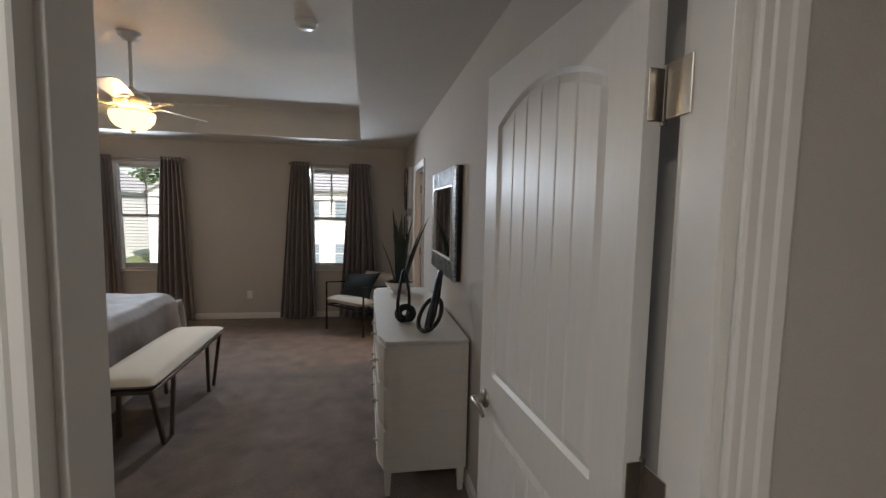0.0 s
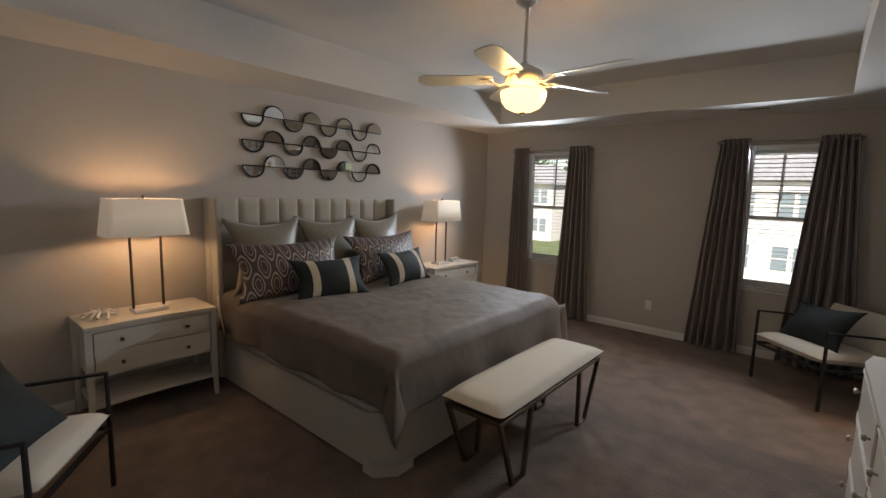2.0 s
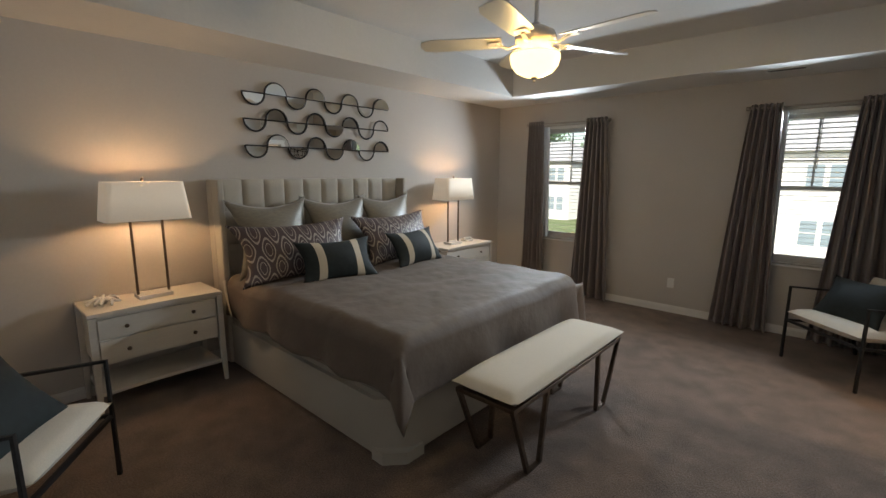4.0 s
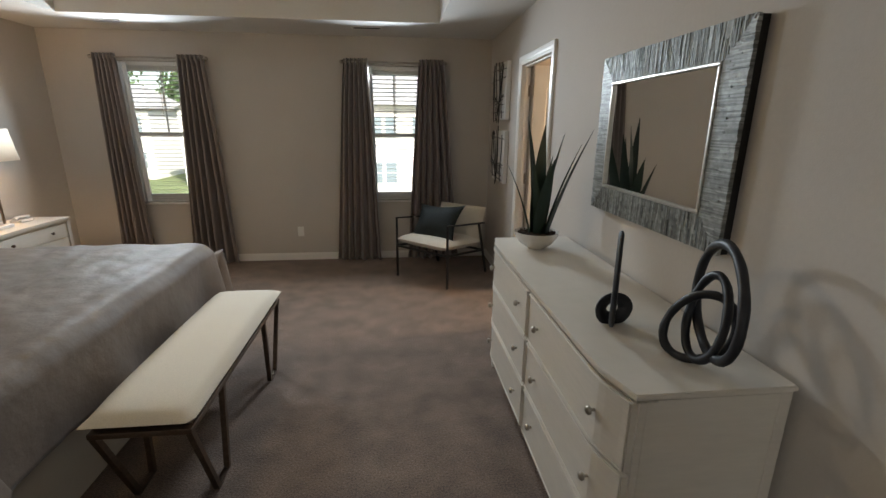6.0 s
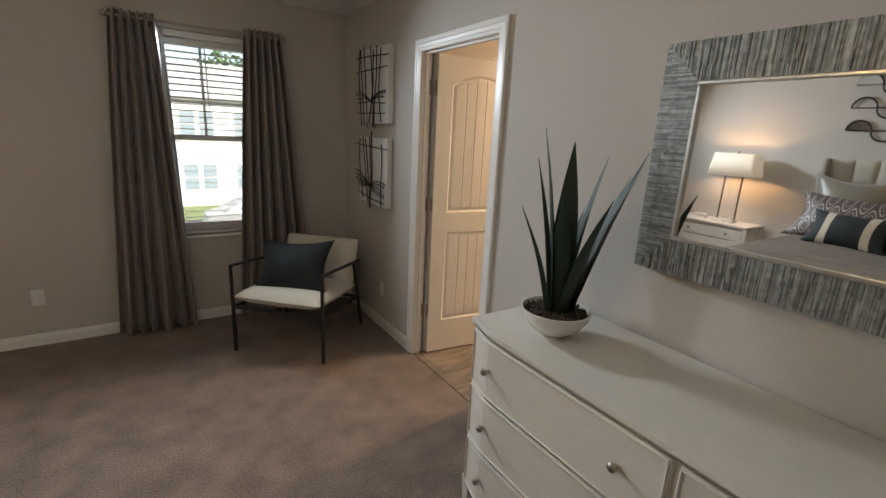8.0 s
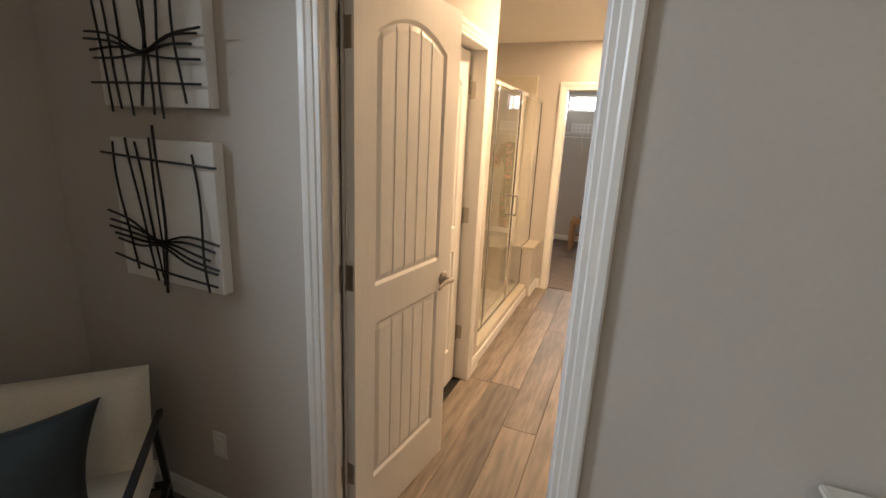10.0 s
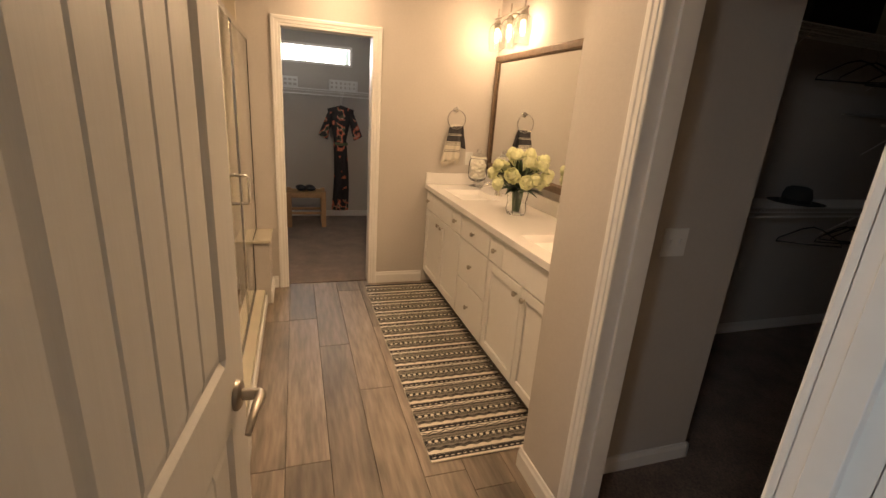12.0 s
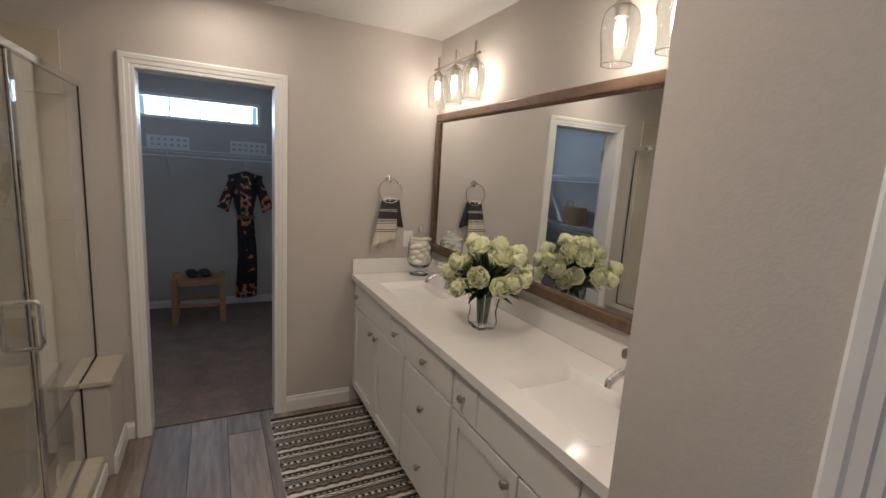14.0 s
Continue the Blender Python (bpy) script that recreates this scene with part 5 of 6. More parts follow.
def vanity_light(x):
    v = thing("vanity_light", "bronze three-light vanity fixture with clear bell glass shades, lit", "wall light", (x, 6.04, 2.225), group="vanity lights")
    part("wall_plate", lathe(bmesh.new(), [(0, 0), (0.06, 0), (0.06, 0.012), (0.05, 0.02), (0, 0.022)], 24, m=Matrix.Rotation(radians(-90), 4, "X")), NICKEL, v, smooth=True)
    part("arm", tube(bmesh.new(), [(0, 0.02, 0), (0, 0.11, 0)], 0.010, 10), NICKEL, v)
    part("bar", tube(bmesh.new(), [(-0.27, 0.11, 0), (0.27, 0.11, 0)], 0.007, 10), NICKEL, v, smooth=True)
    for s in (-0.22, 0, 0.22):
        part("stem", tube(bmesh.new(), [(s, 0.11, 0.065), (s, 0.11, -0.02)], 0.006, 8), NICKEL, v)
        part("socket", lathe(bmesh.new(), [(0, -0.012), (0.010, -0.014), (0.030, -0.036), (0.030, -0.042), (0.024, -0.044), (0.024, -0.078), (0, -0.078)], 18, (s, 0.11, 0)), NICKEL, v, smooth=True)
        part("bulb", lathe(bmesh.new(), [(0.010, -0.078), (0.016, -0.10), (0.019, -0.135), (0.014, -0.165), (0, -0.175)], 12, (s, 0.11, 0)), GLOW, v, "lit filament bulb", smooth=True).visible_shadow = False
        g = bmesh.new()
        lathe(g, [(0.026, -0.040), (0.040, -0.044), (0.056, -0.062), (0.063, -0.09), (0.064, -0.13), (0.052, -0.232), (0.0505, -0.232), (0.0625, -0.13), (0.0615, -0.09), (0.055, -0.064), (0.040, -0.046), (0.026, -0.042)], 26, (s, 0.11, 0))
        part("glass_shade", g, GLASS, v, "clear bell glass", smooth=True).visible_shadow = False
        rim = tube(bmesh.new(), [(s + 0.0515 * math.cos(a), 0.11 + 0.0515 * math.sin(a), -0.232) for a in np.linspace(0, 2 * math.pi, 27)[:-1]], 0.0016, 6, closed=True)
        part("glass_rim", rim, GLASS, v, smooth=True).visible_shadow = False


vanity_light(5.48)
vanity_light(4.05)


def stripe_material(name, axis, spans, base, period=None, zig=0.0):
    m = bpy.data.materials.new(name)
    m.use_nodes = True
    nt = m.node_tree
    L, N = nt.links, nt.nodes
    b = N["Principled BSDF"]
    b.inputs["Roughness"].default_value = 0.95
    tc = N.new("ShaderNodeTexCoord")
    sp = N.new("ShaderNodeSeparateXYZ")
    L.new(tc.outputs["Object"], sp.inputs[0])
    ramp = N.new("ShaderNodeValToRGB")
    ramp.color_ramp.interpolation = "CONSTANT"
    mm = N.new("ShaderNodeMath")
    mm.operation = "MULTIPLY"
    mm.inputs[1].default_value = 1 / period
    L.new(sp.outputs[axis], mm.inputs[0])
    fr = N.new("ShaderNodeMath")
    fr.operation = "FRACT"
    L.new(mm.outputs[0], fr.inputs[0])
    L.new(fr.outputs[0], ramp.inputs[0])
    e = ramp.color_ramp.elements
    e[0].color, e[0].position = (*spans[0][1], 1), spans[0][0]
    e[1].color, e[1].position = (*spans[1][1], 1), spans[1][0]
    for p, c in spans[2:]:
        q = e.new(p)
        q.color = (*c, 1)
    L.new(ramp.outputs[0], b.inputs["Base Color"])
    return m


# the woven runner: bands of black yarn raised on a cream ground
def rug():
    x0, x1, y0, y1 = 3.705, 5.82, 6.515, 7.12
    r = thing("runner_rug", "cream and black woven runner rug with zigzag and dot bands", "rug", (x0, y0, 0))
    CREAM = material("cream woven cotton", (0.72, 0.66, 0.55), 0.95, grain=0.12, scale=160, stain=0.05, bump=0.002, bump_scale=260)
    YARN = material("black yarn", (0.022, 0.02, 0.02), 0.95, grain=0.3, scale=200)
    L, Wd = x1 - x0, y1 - y0
    part("base", boxes((0, L, 0, Wd, 0.0005, 0.008), bevel=0.002), CREAM, r)
    P = 0.188
    TAUPE = material("taupe woven ground", (0.21, 0.185, 0.155), 0.95, grain=0.3, scale=220)
    k = 0
    z = 0.0083

    def quad(bm, pts):
        bm.faces.new([bm.verts.new((x, y, z)) for x, y in pts])

    def line(bm, x, w, a=0, b=Wd):
        quad(bm, [(x, a), (x + w, a), (x + w, b), (x, b)])

    def zigzag(bm, x, w, amp, step, ph=0):
        n = int(Wd / step)
        for i in range(n):
            p0, p1 = i * step, (i + 1) * step
            d0, d1 = (amp if (i + ph) % 2 else 0), (0 if (i + ph) % 2 else amp)
            quad(bm, [(x + d0, p0), (x + d0 + w, p0), (x + d1 + w, p1), (x + d1, p1)])

    PT = 0.060

    def beads(bm, x, w, step, h, ph=0.0):
        """A row of flat ovals, w along the runner and h across it."""
        for i in range(int(Wd / step)):
            c = (i + 0.5 + ph) * step
            if c + h < Wd:
                bm.faces.new([bm.verts.new((x + w / 2 * math.cos(t), c + h * math.sin(t), z + 0.0004)) for t in np.linspace(0, 2 * math.pi, 9)[:-1]])
    x = 0.012
    while x + 0.03 < L:
        b1 = bmesh.new()
        line(b1, x, min(0.034, L - x - 0.002))
        tagged(part("band", b1, YARN, r), kind="stuff")
        if x + P * 0.9 > L:
            break
        c1 = bmesh.new()
        beads(c1, x + 0.010, 0.006, 0.030, 0.010)
        for k in range(int(Wd / 0.012)):
            quad(c1, [(x + 0.0255 + (k % 2) * 0.002, k * 0.012), (x + 0.0275 + (k % 2) * 0.002, k * 0.012), (x + 0.0275 + (k % 2) * 0.002, k * 0.012 + 0.006), (x + 0.0255 + (k % 2) * 0.002, k * 0.012 + 0.006)])
        bmesh.ops.translate(c1, verts=c1.verts, vec=(0, 0, 0.0006))
        b3 = bmesh.new()
        box(b3, x + 0.058, x + 0.168, 0.001, Wd - 0.001, 0.0075, 0.0081)
        part("ground_band", b3, TAUPE, r)
        b2 = bmesh.new()
        for q, ph in ((0.060, 0), (0.150, 1)):
            zigzag(b2, x + q, 0.007, 0.011, PT / 2, ph)
            beads(b2, x + q + 0.009, 0.010, PT, 0.009, 0.5 * ph)
        line(b2, x + 0.086, 0.003)
        line(b2, x + 0.094, 0.036)
        line(b2, x + 0.136, 0.003)
        tagged(part("zigzag_band", b2, YARN, r), kind="stuff")
        b4 = bmesh.new()
        for q, ph in ((0.052, 0), (0.1685, 1)):
            zigzag(b4, x + q - 0.002, 0.006, 0.011, PT / 2, ph)
        tagged(part("edge_zigzag", b4, YARN, r), kind="stuff")
        beads(c1, x + 0.112, 0.017, PT / 2 * 1.1, 0.010)
        for q in (0.099, 0.125):
            zigzag(c1, x + q - 0.002, 0.002, 0.004, PT / 4)
        bmesh.ops.translate(c1, verts=c1.verts, vec=(0, 0, 0.0006))
        tagged(part("bead_row", c1, CREAM, r), kind="stuff")
        x += P

rug()


def towel():
    rg = thing("towel_ring", "chrome towel ring on the wall above the counter", "towel ring", (5.90, 6.375, 1.53))
    part("mount", lathe(bmesh.new(), [(0, 0), (0.024, 0), (0.024, 0.008), (0.012, 0.012), (0.010, 0.04), (0, 0.042)], 18, m=Matrix.Rotation(radians(-90), 4, "Y")), CHROME, rg, smooth=True)
    part("ring", tube(bmesh.new(), [(-0.036 - 0.01 * math.sin(t / 2), 0.078 * math.sin(t), -0.076 + 0.078 * math.cos(t)) for t in np.linspace(0, 2 * math.pi, 33)[:-1]], 0.004, 8, closed=True), CHROME, rg, smooth=True)
    DK, CR = (0.045, 0.042, 0.045), (0.60, 0.55, 0.46)
    m = stripe_material("striped hand towel", 2, [(0.0, CR), (0.25, DK), (0.265, CR), (0.29, DK), (0.305, CR), (0.43, DK), (0.445, CR), (0.465, DK), (0.48, CR), (0.50, DK), (0.515, CR), (0.535, DK), (0.70, CR), (0.715, DK), (0.735, CR), (0.75, DK), (0.93, CR)], CR, 0.30)
    plain = material("charcoal towel cloth", DK, 0.95, grain=0.15, scale=160)
    t = thing("hand_towel", "cream hand towel with dark stripes and tassels hanging from the ring", "towel", (5.86, 6.375, 1.11))
    for d, mt, f in ((-0.012, m, lambda u, v: ((u - 0.5) * (0.165 - 0.055 * v) + 0.035 * (1 - v), 0.29 * v + 0.03 * (0.5 - u) * (1 - v) + 0.012 * math.sin(3.1 * u) * v)),
                     (0.012, plain, lambda u, v: ((u - 0.5) * (0.10 - 0.01 * v) - 0.035 * (1 - v) - 0.02, 0.10 + 0.19 * v + 0.03 * u * (1 - v)))):
        bm = bmesh.new()
        sheet(bm, lambda u, v: (d * (1 - v ** 3) + 0.007 * math.sin(u * 15 + d * 200) * (1.2 - v), *f(u, v)), 20, 14)
        p = part("fold", bm, mt, t, smooth=True)
        p.modifiers.new("thick", "SOLIDIFY").thickness = 0.005
    fr = bmesh.new()
    for k in range(15):
        u = k / 14
        y, z = (u - 0.5) * 0.16 + 0.035, 0.03 * (0.5 - u)
        tube(fr, [(-0.014, y, z + 0.004), (-0.016, y + 0.004 * math.sin(k * 2.2), z - 0.045)], [0.0045, 0.002], 5)
    tagged(part("tassels", fr, STRIPE, t), kind="stuff")

towel()


def jar():
    j = thing("apothecary_jar", "clear glass footed jar full of white cotton rounds", "jar", (5.79, 6.17, 0.901))
    j.scale = (1.4, 1.4, 1.12)
    g = bmesh.new()
    lathe(g, [(0, 0), (0.045, 0.002), (0.045, 0.008), (0.015, 0.02), (0.016, 0.035), (0.052, 0.06), (0.060, 0.09), (0.058, 0.19), (0.050, 0.215), (0.048, 0.215), (0.054, 0.19), (0.056, 0.09), (0.048, 0.065), (0, 0.045)], 26)
    part("body", g, GLASS, j, smooth=True).visible_shadow = False
    part("lid", lathe(bmesh.new(), [(0.056, 0.217), (0.056, 0.224), (0.03, 0.245), (0.01, 0.258), (0.014, 0.27), (0.012, 0.285), (0, 0.290)], 24), GLASS, j, "clear glass domed lid", smooth=True).visible_shadow = False
    rnd = random.Random(3)
    bm = bmesh.new()
    for _ in range(26):
        a, r, z = 2.4 * _, 0.026 + 0.004 * math.sin(_), 0.078 + 0.0045 * _
        q = bmesh.ops.create_icosphere(bm, subdivisions=2, radius=0.025)
        bmesh.ops.transform(bm, matrix=Matrix.Translation((r * math.cos(a), r * math.sin(a), z)) @ Matrix.Diagonal((1, 1, 0.8, 1)), verts=q["verts"])
    tagged(part("cotton", bm, LINEN, j, "white cotton balls", smooth=True), kind="stuff")


jar()


def flowers():
    PET = material("ivory peony petal", (0.86, 0.86, 0.56), 0.7, grain=0.06, scale=60, rand=0.06, island=True)
    LF = material("dark flower leaf", (0.012, 0.036, 0.012), 0.45, grain=0.3, scale=30)
    STEM = material("green stem", (0.10, 0.17, 0.06), 0.5, grain=0.2, scale=40)
    v = thing("flower_vase", "square clear glass vase of white peonies on the countertop", "vase", (4.74, 6.31, 0.901))
    g = bmesh.new()
    o = [(0.045, 0.0), (0.052, 0.03), (0.046, 0.08), (0.056, 0.155)]
    rings = []
    for r, z in o + [(r - 0.005, max(z, 0.012)) for r, z in o[::-1]]:
        rings.append([g.verts.new((a * r, b * r, z)) for a, b in ((1, 0.25), (0.95, 0.95), (0.25, 1), (-0.25, 1), (-0.95, 0.95), (-1, 0.25), (-1, -0.25), (-0.95, -0.95), (-0.25, -1), (0.25, -1), (0.95, -0.95), (1, -0.25))])
    for A, B in zip(rings, rings[1:]):
        for i in range(12):
            g.faces.new((A[i], A[(i + 1) % 12], B[(i + 1) % 12], B[i]))
    g.faces.new(rings[0][::-1])
    g.faces.new(rings[-1])
    part("glass", g, GLASS, v, smooth=True).visible_shadow = False
    rnd = random.Random(12)
    heads = []
    for _ in range(400):
        a = rnd.uniform(0, 2 * math.pi)
        e = rnd.uniform(-0.40, 1.5)
        r = rnd.uniform(0.115, 0.185)
        p = Vector((-0.02 + 1.12 * r * math.cos(e) * math.cos(a), 0.9 * r * math.cos(e) * math.sin(a), 0.245 + r * 0.85 * math.sin(e)))
        if all((p - q).length > 0.067 for q in heads):
            heads.append(p)
        if len(heads) >= 25:
            break
    for k, p in enumerate(heads):
        bm = bmesh.new()
        out = (p - Vector((0, 0, 0.16))).normalized()
        R = out.to_track_quat("Z", "Y").to_matrix()
        for layer, (rr, lift, cnt) in enumerate(((0.013, 0.034, 4), (0.024, 0.030, 5), (0.034, 0.020, 6), (0.041, 0.006, 7))):
            for i in range(cnt):
                a = 2 * math.pi * (i + 0.5 * layer + rnd.uniform(-0.15, 0.15)) / cnt
                w = 0.028 + 0.004 * layer

                def f(u, vv):
                    b = (u - 0.5) * 2
                    up = vv
                    rad = rr * (0.30 + 0.85 * math.sin(up * 1.5)) - 0.010 * (up ** 3) * (3 - layer) / 3
                    wid = w * math.sin(0.35 + up * 2.2) * b
                    c, s = math.cos(a), math.sin(a)
                    hgt = -0.012 + (lift + 0.014) * up * 1.3 - 0.004 * b * b + 0.004 * math.sin(6 * b + 2 * i) * up
                    q = Vector((rad * c - wid * s, rad * s + wid * c, hgt)) - Vector((c, s, 0)) * (0.35 * b * b * w)
                    return p + R @ q
                sheet(bm, f, 4, 4)
        part("bloom", bm, PET, v, "ivory peony bloom", smooth=True)
        st = bmesh.new()
        tube(st, [(0.4 * p.x * 0.3, 0.4 * p.y * 0.3, 0.02), (p.x * 0.2, p.y * 0.2, 0.15), tuple(p - out * 0.012)], 0.0028, 5)
        part("stem", st, STEM, v)
    lf = bmesh.new()
    for _ in range(110):
        a, e = rnd.uniform(0, 6.28), rnd.uniform(-0.25, 1.2)
        b = Vector((0.03 * math.cos(a), 0.03 * math.sin(a), rnd.uniform(0.16, 0.24)))
        t = b + Vector((math.cos(e) * math.cos(a), math.cos(e) * math.sin(a), math.sin(e))) * rnd.uniform(0.08, 0.145)
        leaf_mesh(lf, b, t, 0.019, 0.012, 0.2, 6)
    tagged(part("leaves", lf, LF, v, "dark green leaves", smooth=True), kind="stuff")


flowers()


# ---- shower ----
def shower():
    GY = 7.985
    bmc = boxes((3.98, 5.574, 7.915, 8.03, 0.0, 0.115), bevel=0.004)
    tagged(part("shower_curb", bmc, TILE), kind="structure")
    tagged(part("shower_curb_trim", boxes((3.99, 5.574, 7.900, 7.914, 0.0, 0.075), bevel=0.004), TRIM), kind="structure")
    tagged(part("shower_floor", boxes((3.98, 5.90, 8.03, 8.95, 0.0, 0.04)), TILE), kind="structure")
    tagged(part("shower_bench", boxes((5.45, 5.898, 8.16, 8.948, 0.04, 0.47), (5.43, 5.898, 8.14, 8.948, 0.47, 0.50), bevel=0.003), TILE), kind="structure")
    tagged(part("shower_knee_wall", boxes((5.575, 5.898, 7.875, 8.03, 0.0, 0.485)), WALL), kind="structure")
    tagged(part("knee_wall_cap", boxes((5.555, 5.898, 7.86, 8.05, 0.485, 0.51), bevel=0.003), TILE), kind="structure")
    rnd = random.Random(2)
    bm = bmesh.new()
    h = 0.30
    for j in range(7):
        z = 0.045 + j * h
        for i in range(4):
            x = 3.99 + i * 0.475
            box(bm, x, min(x + 0.47, 5.885), 8.938, 8.949, z, z + h - 0.004, 0.0015)
        for i in range(2):
            y = 8.04 + i * 0.45
            box(bm, 3.981, 3.992, y, y + 0.446, z, z + h - 0.004, 0.0015)
            if z > 0.5:
                box(bm, 5.888, 5.899, y, y + 0.446, z, z + h - 0.004, 0.0015)
    tagged(part("shower_wall_tiles", bm, TILE), kind="structure")
    g = thing("shower_enclosure", "frameless-look glass shower enclosure with chrome rails and door handle", "shower enclosure", (0, 0, 0))
    XM = 5.02
    for nm, spans in (("fixed_pane", ((XM + 0.02, 5.568, GY - 0.004, GY + 0.004, 0.13, 0.5145), (XM + 0.02, 5.885, GY - 0.004, GY + 0.004, 0.5145, 1.89))),
                      ("door_pane", ((4.36, XM - 0.008, GY - 0.004, GY + 0.004, 0.13, 1.89),)), ("fixed_pane", ((4.0, 4.335, GY - 0.004, GY + 0.004, 0.13, 1.89),))):
        gb = boxes(*spans)
        bmesh.ops.remove_doubles(gb, verts=gb.verts, dist=1e-5)
        p = part(nm, gb, GLASS, g, "clear glass pane")
        p.visible_shadow = False
    part("top_rail", boxes((3.99, 5.89, GY - 0.016, GY + 0.016, 1.89, 1.92), bevel=0.003), CHROME, g)
    part("bottom_rail", boxes((3.99, 5.57, GY - 0.012, GY + 0.012, 0.116, 0.134), bevel=0.002), CHROME, g)
    for x in (XM + 0.006, 4.348, 4.0):
        part("upright", boxes((x - 0.010, x + 0.010, GY - 0.012, GY + 0.012, 0.134, 1.89), bevel=0.002), CHROME, g)
    part("seal", boxes((5.884, 5.889, GY - 0.007, GY + 0.007, 0.518, 1.89)), DARK, g, "dark rubber edge seal")
    part("seal", boxes((5.560, 5.884, GY - 0.007, GY + 0.007, 0.512, 0.517)), DARK, g, "dark rubber edge seal")
    part("seal", boxes((5.568, 5.573, GY - 0.007, GY + 0.007, 0.136, 0.511)), DARK, g, "dark rubber edge seal")
    for s in (-1, 1):
        hb = tube(bmesh.new(), [(XM - 0.06, GY, 0.915), (XM - 0.06, GY + s * 0.045, 0.915), (XM - 0.06, GY + s * 0.055, 0.93), (XM - 0.06, GY + s * 0.055, 1.065), (XM - 0.06, GY + s * 0.045, 1.08), (XM - 0.06, GY, 1.08)], 0.009, 10)
        part("handle", hb, CHROME, g, "chrome D-shaped door handle", smooth=True)


shower()

# ---- wire shelves and hangers ----


def wire_shelf(name, axis, wall_pos, out, a0, a1, z, depth=0.30, step=0.028, label=""):
    s = thing(name, label or "white coated wire closet shelf with hanging rail", "shelf", (0, 0, 0), group="wire shelves")

    def P(d, a, zz):
        return (wall_pos + out * d, a, zz) if axis == "x" else (a, wall_pos + out * d, zz)
    for d, zz in ((0.005, z), (depth * 0.5, z - 0.003), (depth, z), (depth, z - 0.028)):
        part("rail", tube(bmesh.new(), [P(d, a0, zz), P(d, a1, zz)], 0.004, 6), WIRE, s)
    bm = bmesh.new()
    n = int((a1 - a0) / step)
    for i in range(n + 1):
        a = a0 + (a1 - a0) * i / n
        tube(bm, [P(0.005, a, z + 0.004), P(depth, a, z + 0.004), P(depth + 0.003, a, z - 0.028)], 0.0018, 4)
    tagged(part("wire_grid", bm, WIRE, s), kind="stuff")
    for k in range(max(1, int((a1 - a0) / 0.7))):
        a = a0 + (a1 - a0) * (k + 0.5) / max(1, int((a1 - a0) / 0.7))
        part("brace", tube(bmesh.new(), [P(depth - 0.01, a, z - 0.01), P(0.006, a, z - 0.27)], 0.004, 6), WIRE, s)
    part("hang_rail", tube(bmesh.new(), [P(depth - 0.03, a0, z - 0.065), P(depth - 0.03, a1, z - 0.065)], 0.007, 8), WIRE, s)
    return s


wire_shelf("wire_shelf", "x", 8.45, -1, 6.02, 8.88, 1.66, 0.30)
wire_shelf("wire_shelf", "x", 4.5, -1, 3.25, 5.35, 1.07, 0.30)
wire_shelf("wire_shelf", "x", 4.5, -1, 3.25, 5.35, 2.13, 0.30)
wire_shelf("wire_shelf", "y", 8.9, -1, 6.1, 8.1, 1.66, 0.30)
wire_shelf("wire_shelf", "y", 8.9, -1, 6.1, 8.1, 1.05, 0.30)


def hanger(place, rz, group="black hangers"):
    h = thing("clothes_hanger", "slim black velvet clothes hanger on the wire shelf rail", "hanger", place, rz, group=group)
    part("body", tube(bmesh.new(), [(-0.21, 0, -0.16), (-0.20, 0, -0.135), (-0.06, 0, -0.055), (0, 0, -0.04), (0.06, 0, -0.055), (0.20, 0, -0.135), (0.21, 0, -0.16), (0, 0, -0.165)], 0.005, 6, closed=True), BLACKM, h)
    part("hook", tube(bmesh.new(), [(0, 0, -0.04), (0, 0, 0.0), (0.012, 0, 0.022), (0.0, 0, 0.036), (-0.015, 0, 0.028)], 0.0022, 6), CHROME, h)


for y, rz in ((3.75, 70), (3.83, 60), (3.95, 78), (4.28, 64)):
    hanger((4.235, y, 0.968), rz)
for y, rz in ((3.9, 66), (4.2, 75), (4.35, 60)):
    hanger((4.235, y, 2.028), rz)

hb = thing("felt_hat", "grey felt fedora with dark band resting on the wire shelf", "hat", (4.31, 4.42, 1.076))
part("brim", lathe(bmesh.new(), [(0.085, 0.006), (0.13, 0.004), (0.165, 0.012), (0.168, 0.016), (0.13, 0.009), (0.085, 0.012)], 32), material("grey felt", (0.05, 0.048, 0.048), 0.95, grain=0.2, scale=120), hb, smooth=True)
part("crown", lathe(bmesh.new(), [(0.088, 0.006), (0.086, 0.06), (0.074, 0.105), (0.05, 0.118), (0.02, 0.106), (0, 0.10)], 32), MATS["grey felt"], hb, smooth=True)
part("band", lathe(bmesh.new(), [(0.0885, 0.008), (0.0895, 0.010), (0.088, 0.036), (0.0865, 0.036)], 32), BLACKM, hb, "dark ribbon band", smooth=True)

sw = thing("light_switch", "white double toggle light switch plate inside the closet", "light switch", (3.48, 6.27, 1.09))
part("cover_plate", boxes((-0.006, 0, -0.058, 0.058, -0.057, 0.057), bevel=0.002), PLASTIC, sw)
for s in (-0.023, 0.023):
    part("toggle", boxes((-0.014, -0.006, s - 0.005, s + 0.005, -0.004, 0.014), bevel=0.001), PLASTIC, sw)
sk = thing("strike_plate", "nickel strike plate let into the closet door jamb", "strike plate", (3.235, 6.66, 0.985))
part("plate", boxes((-0.002, 0, -0.022, 0.022, -0.03, 0.03), bevel=0.0006), NICKEL, sk)
oo = thing("outlet", "white outlet plate above the counter beside the jar", "outlet", (5.90, 6.22, 1.13))
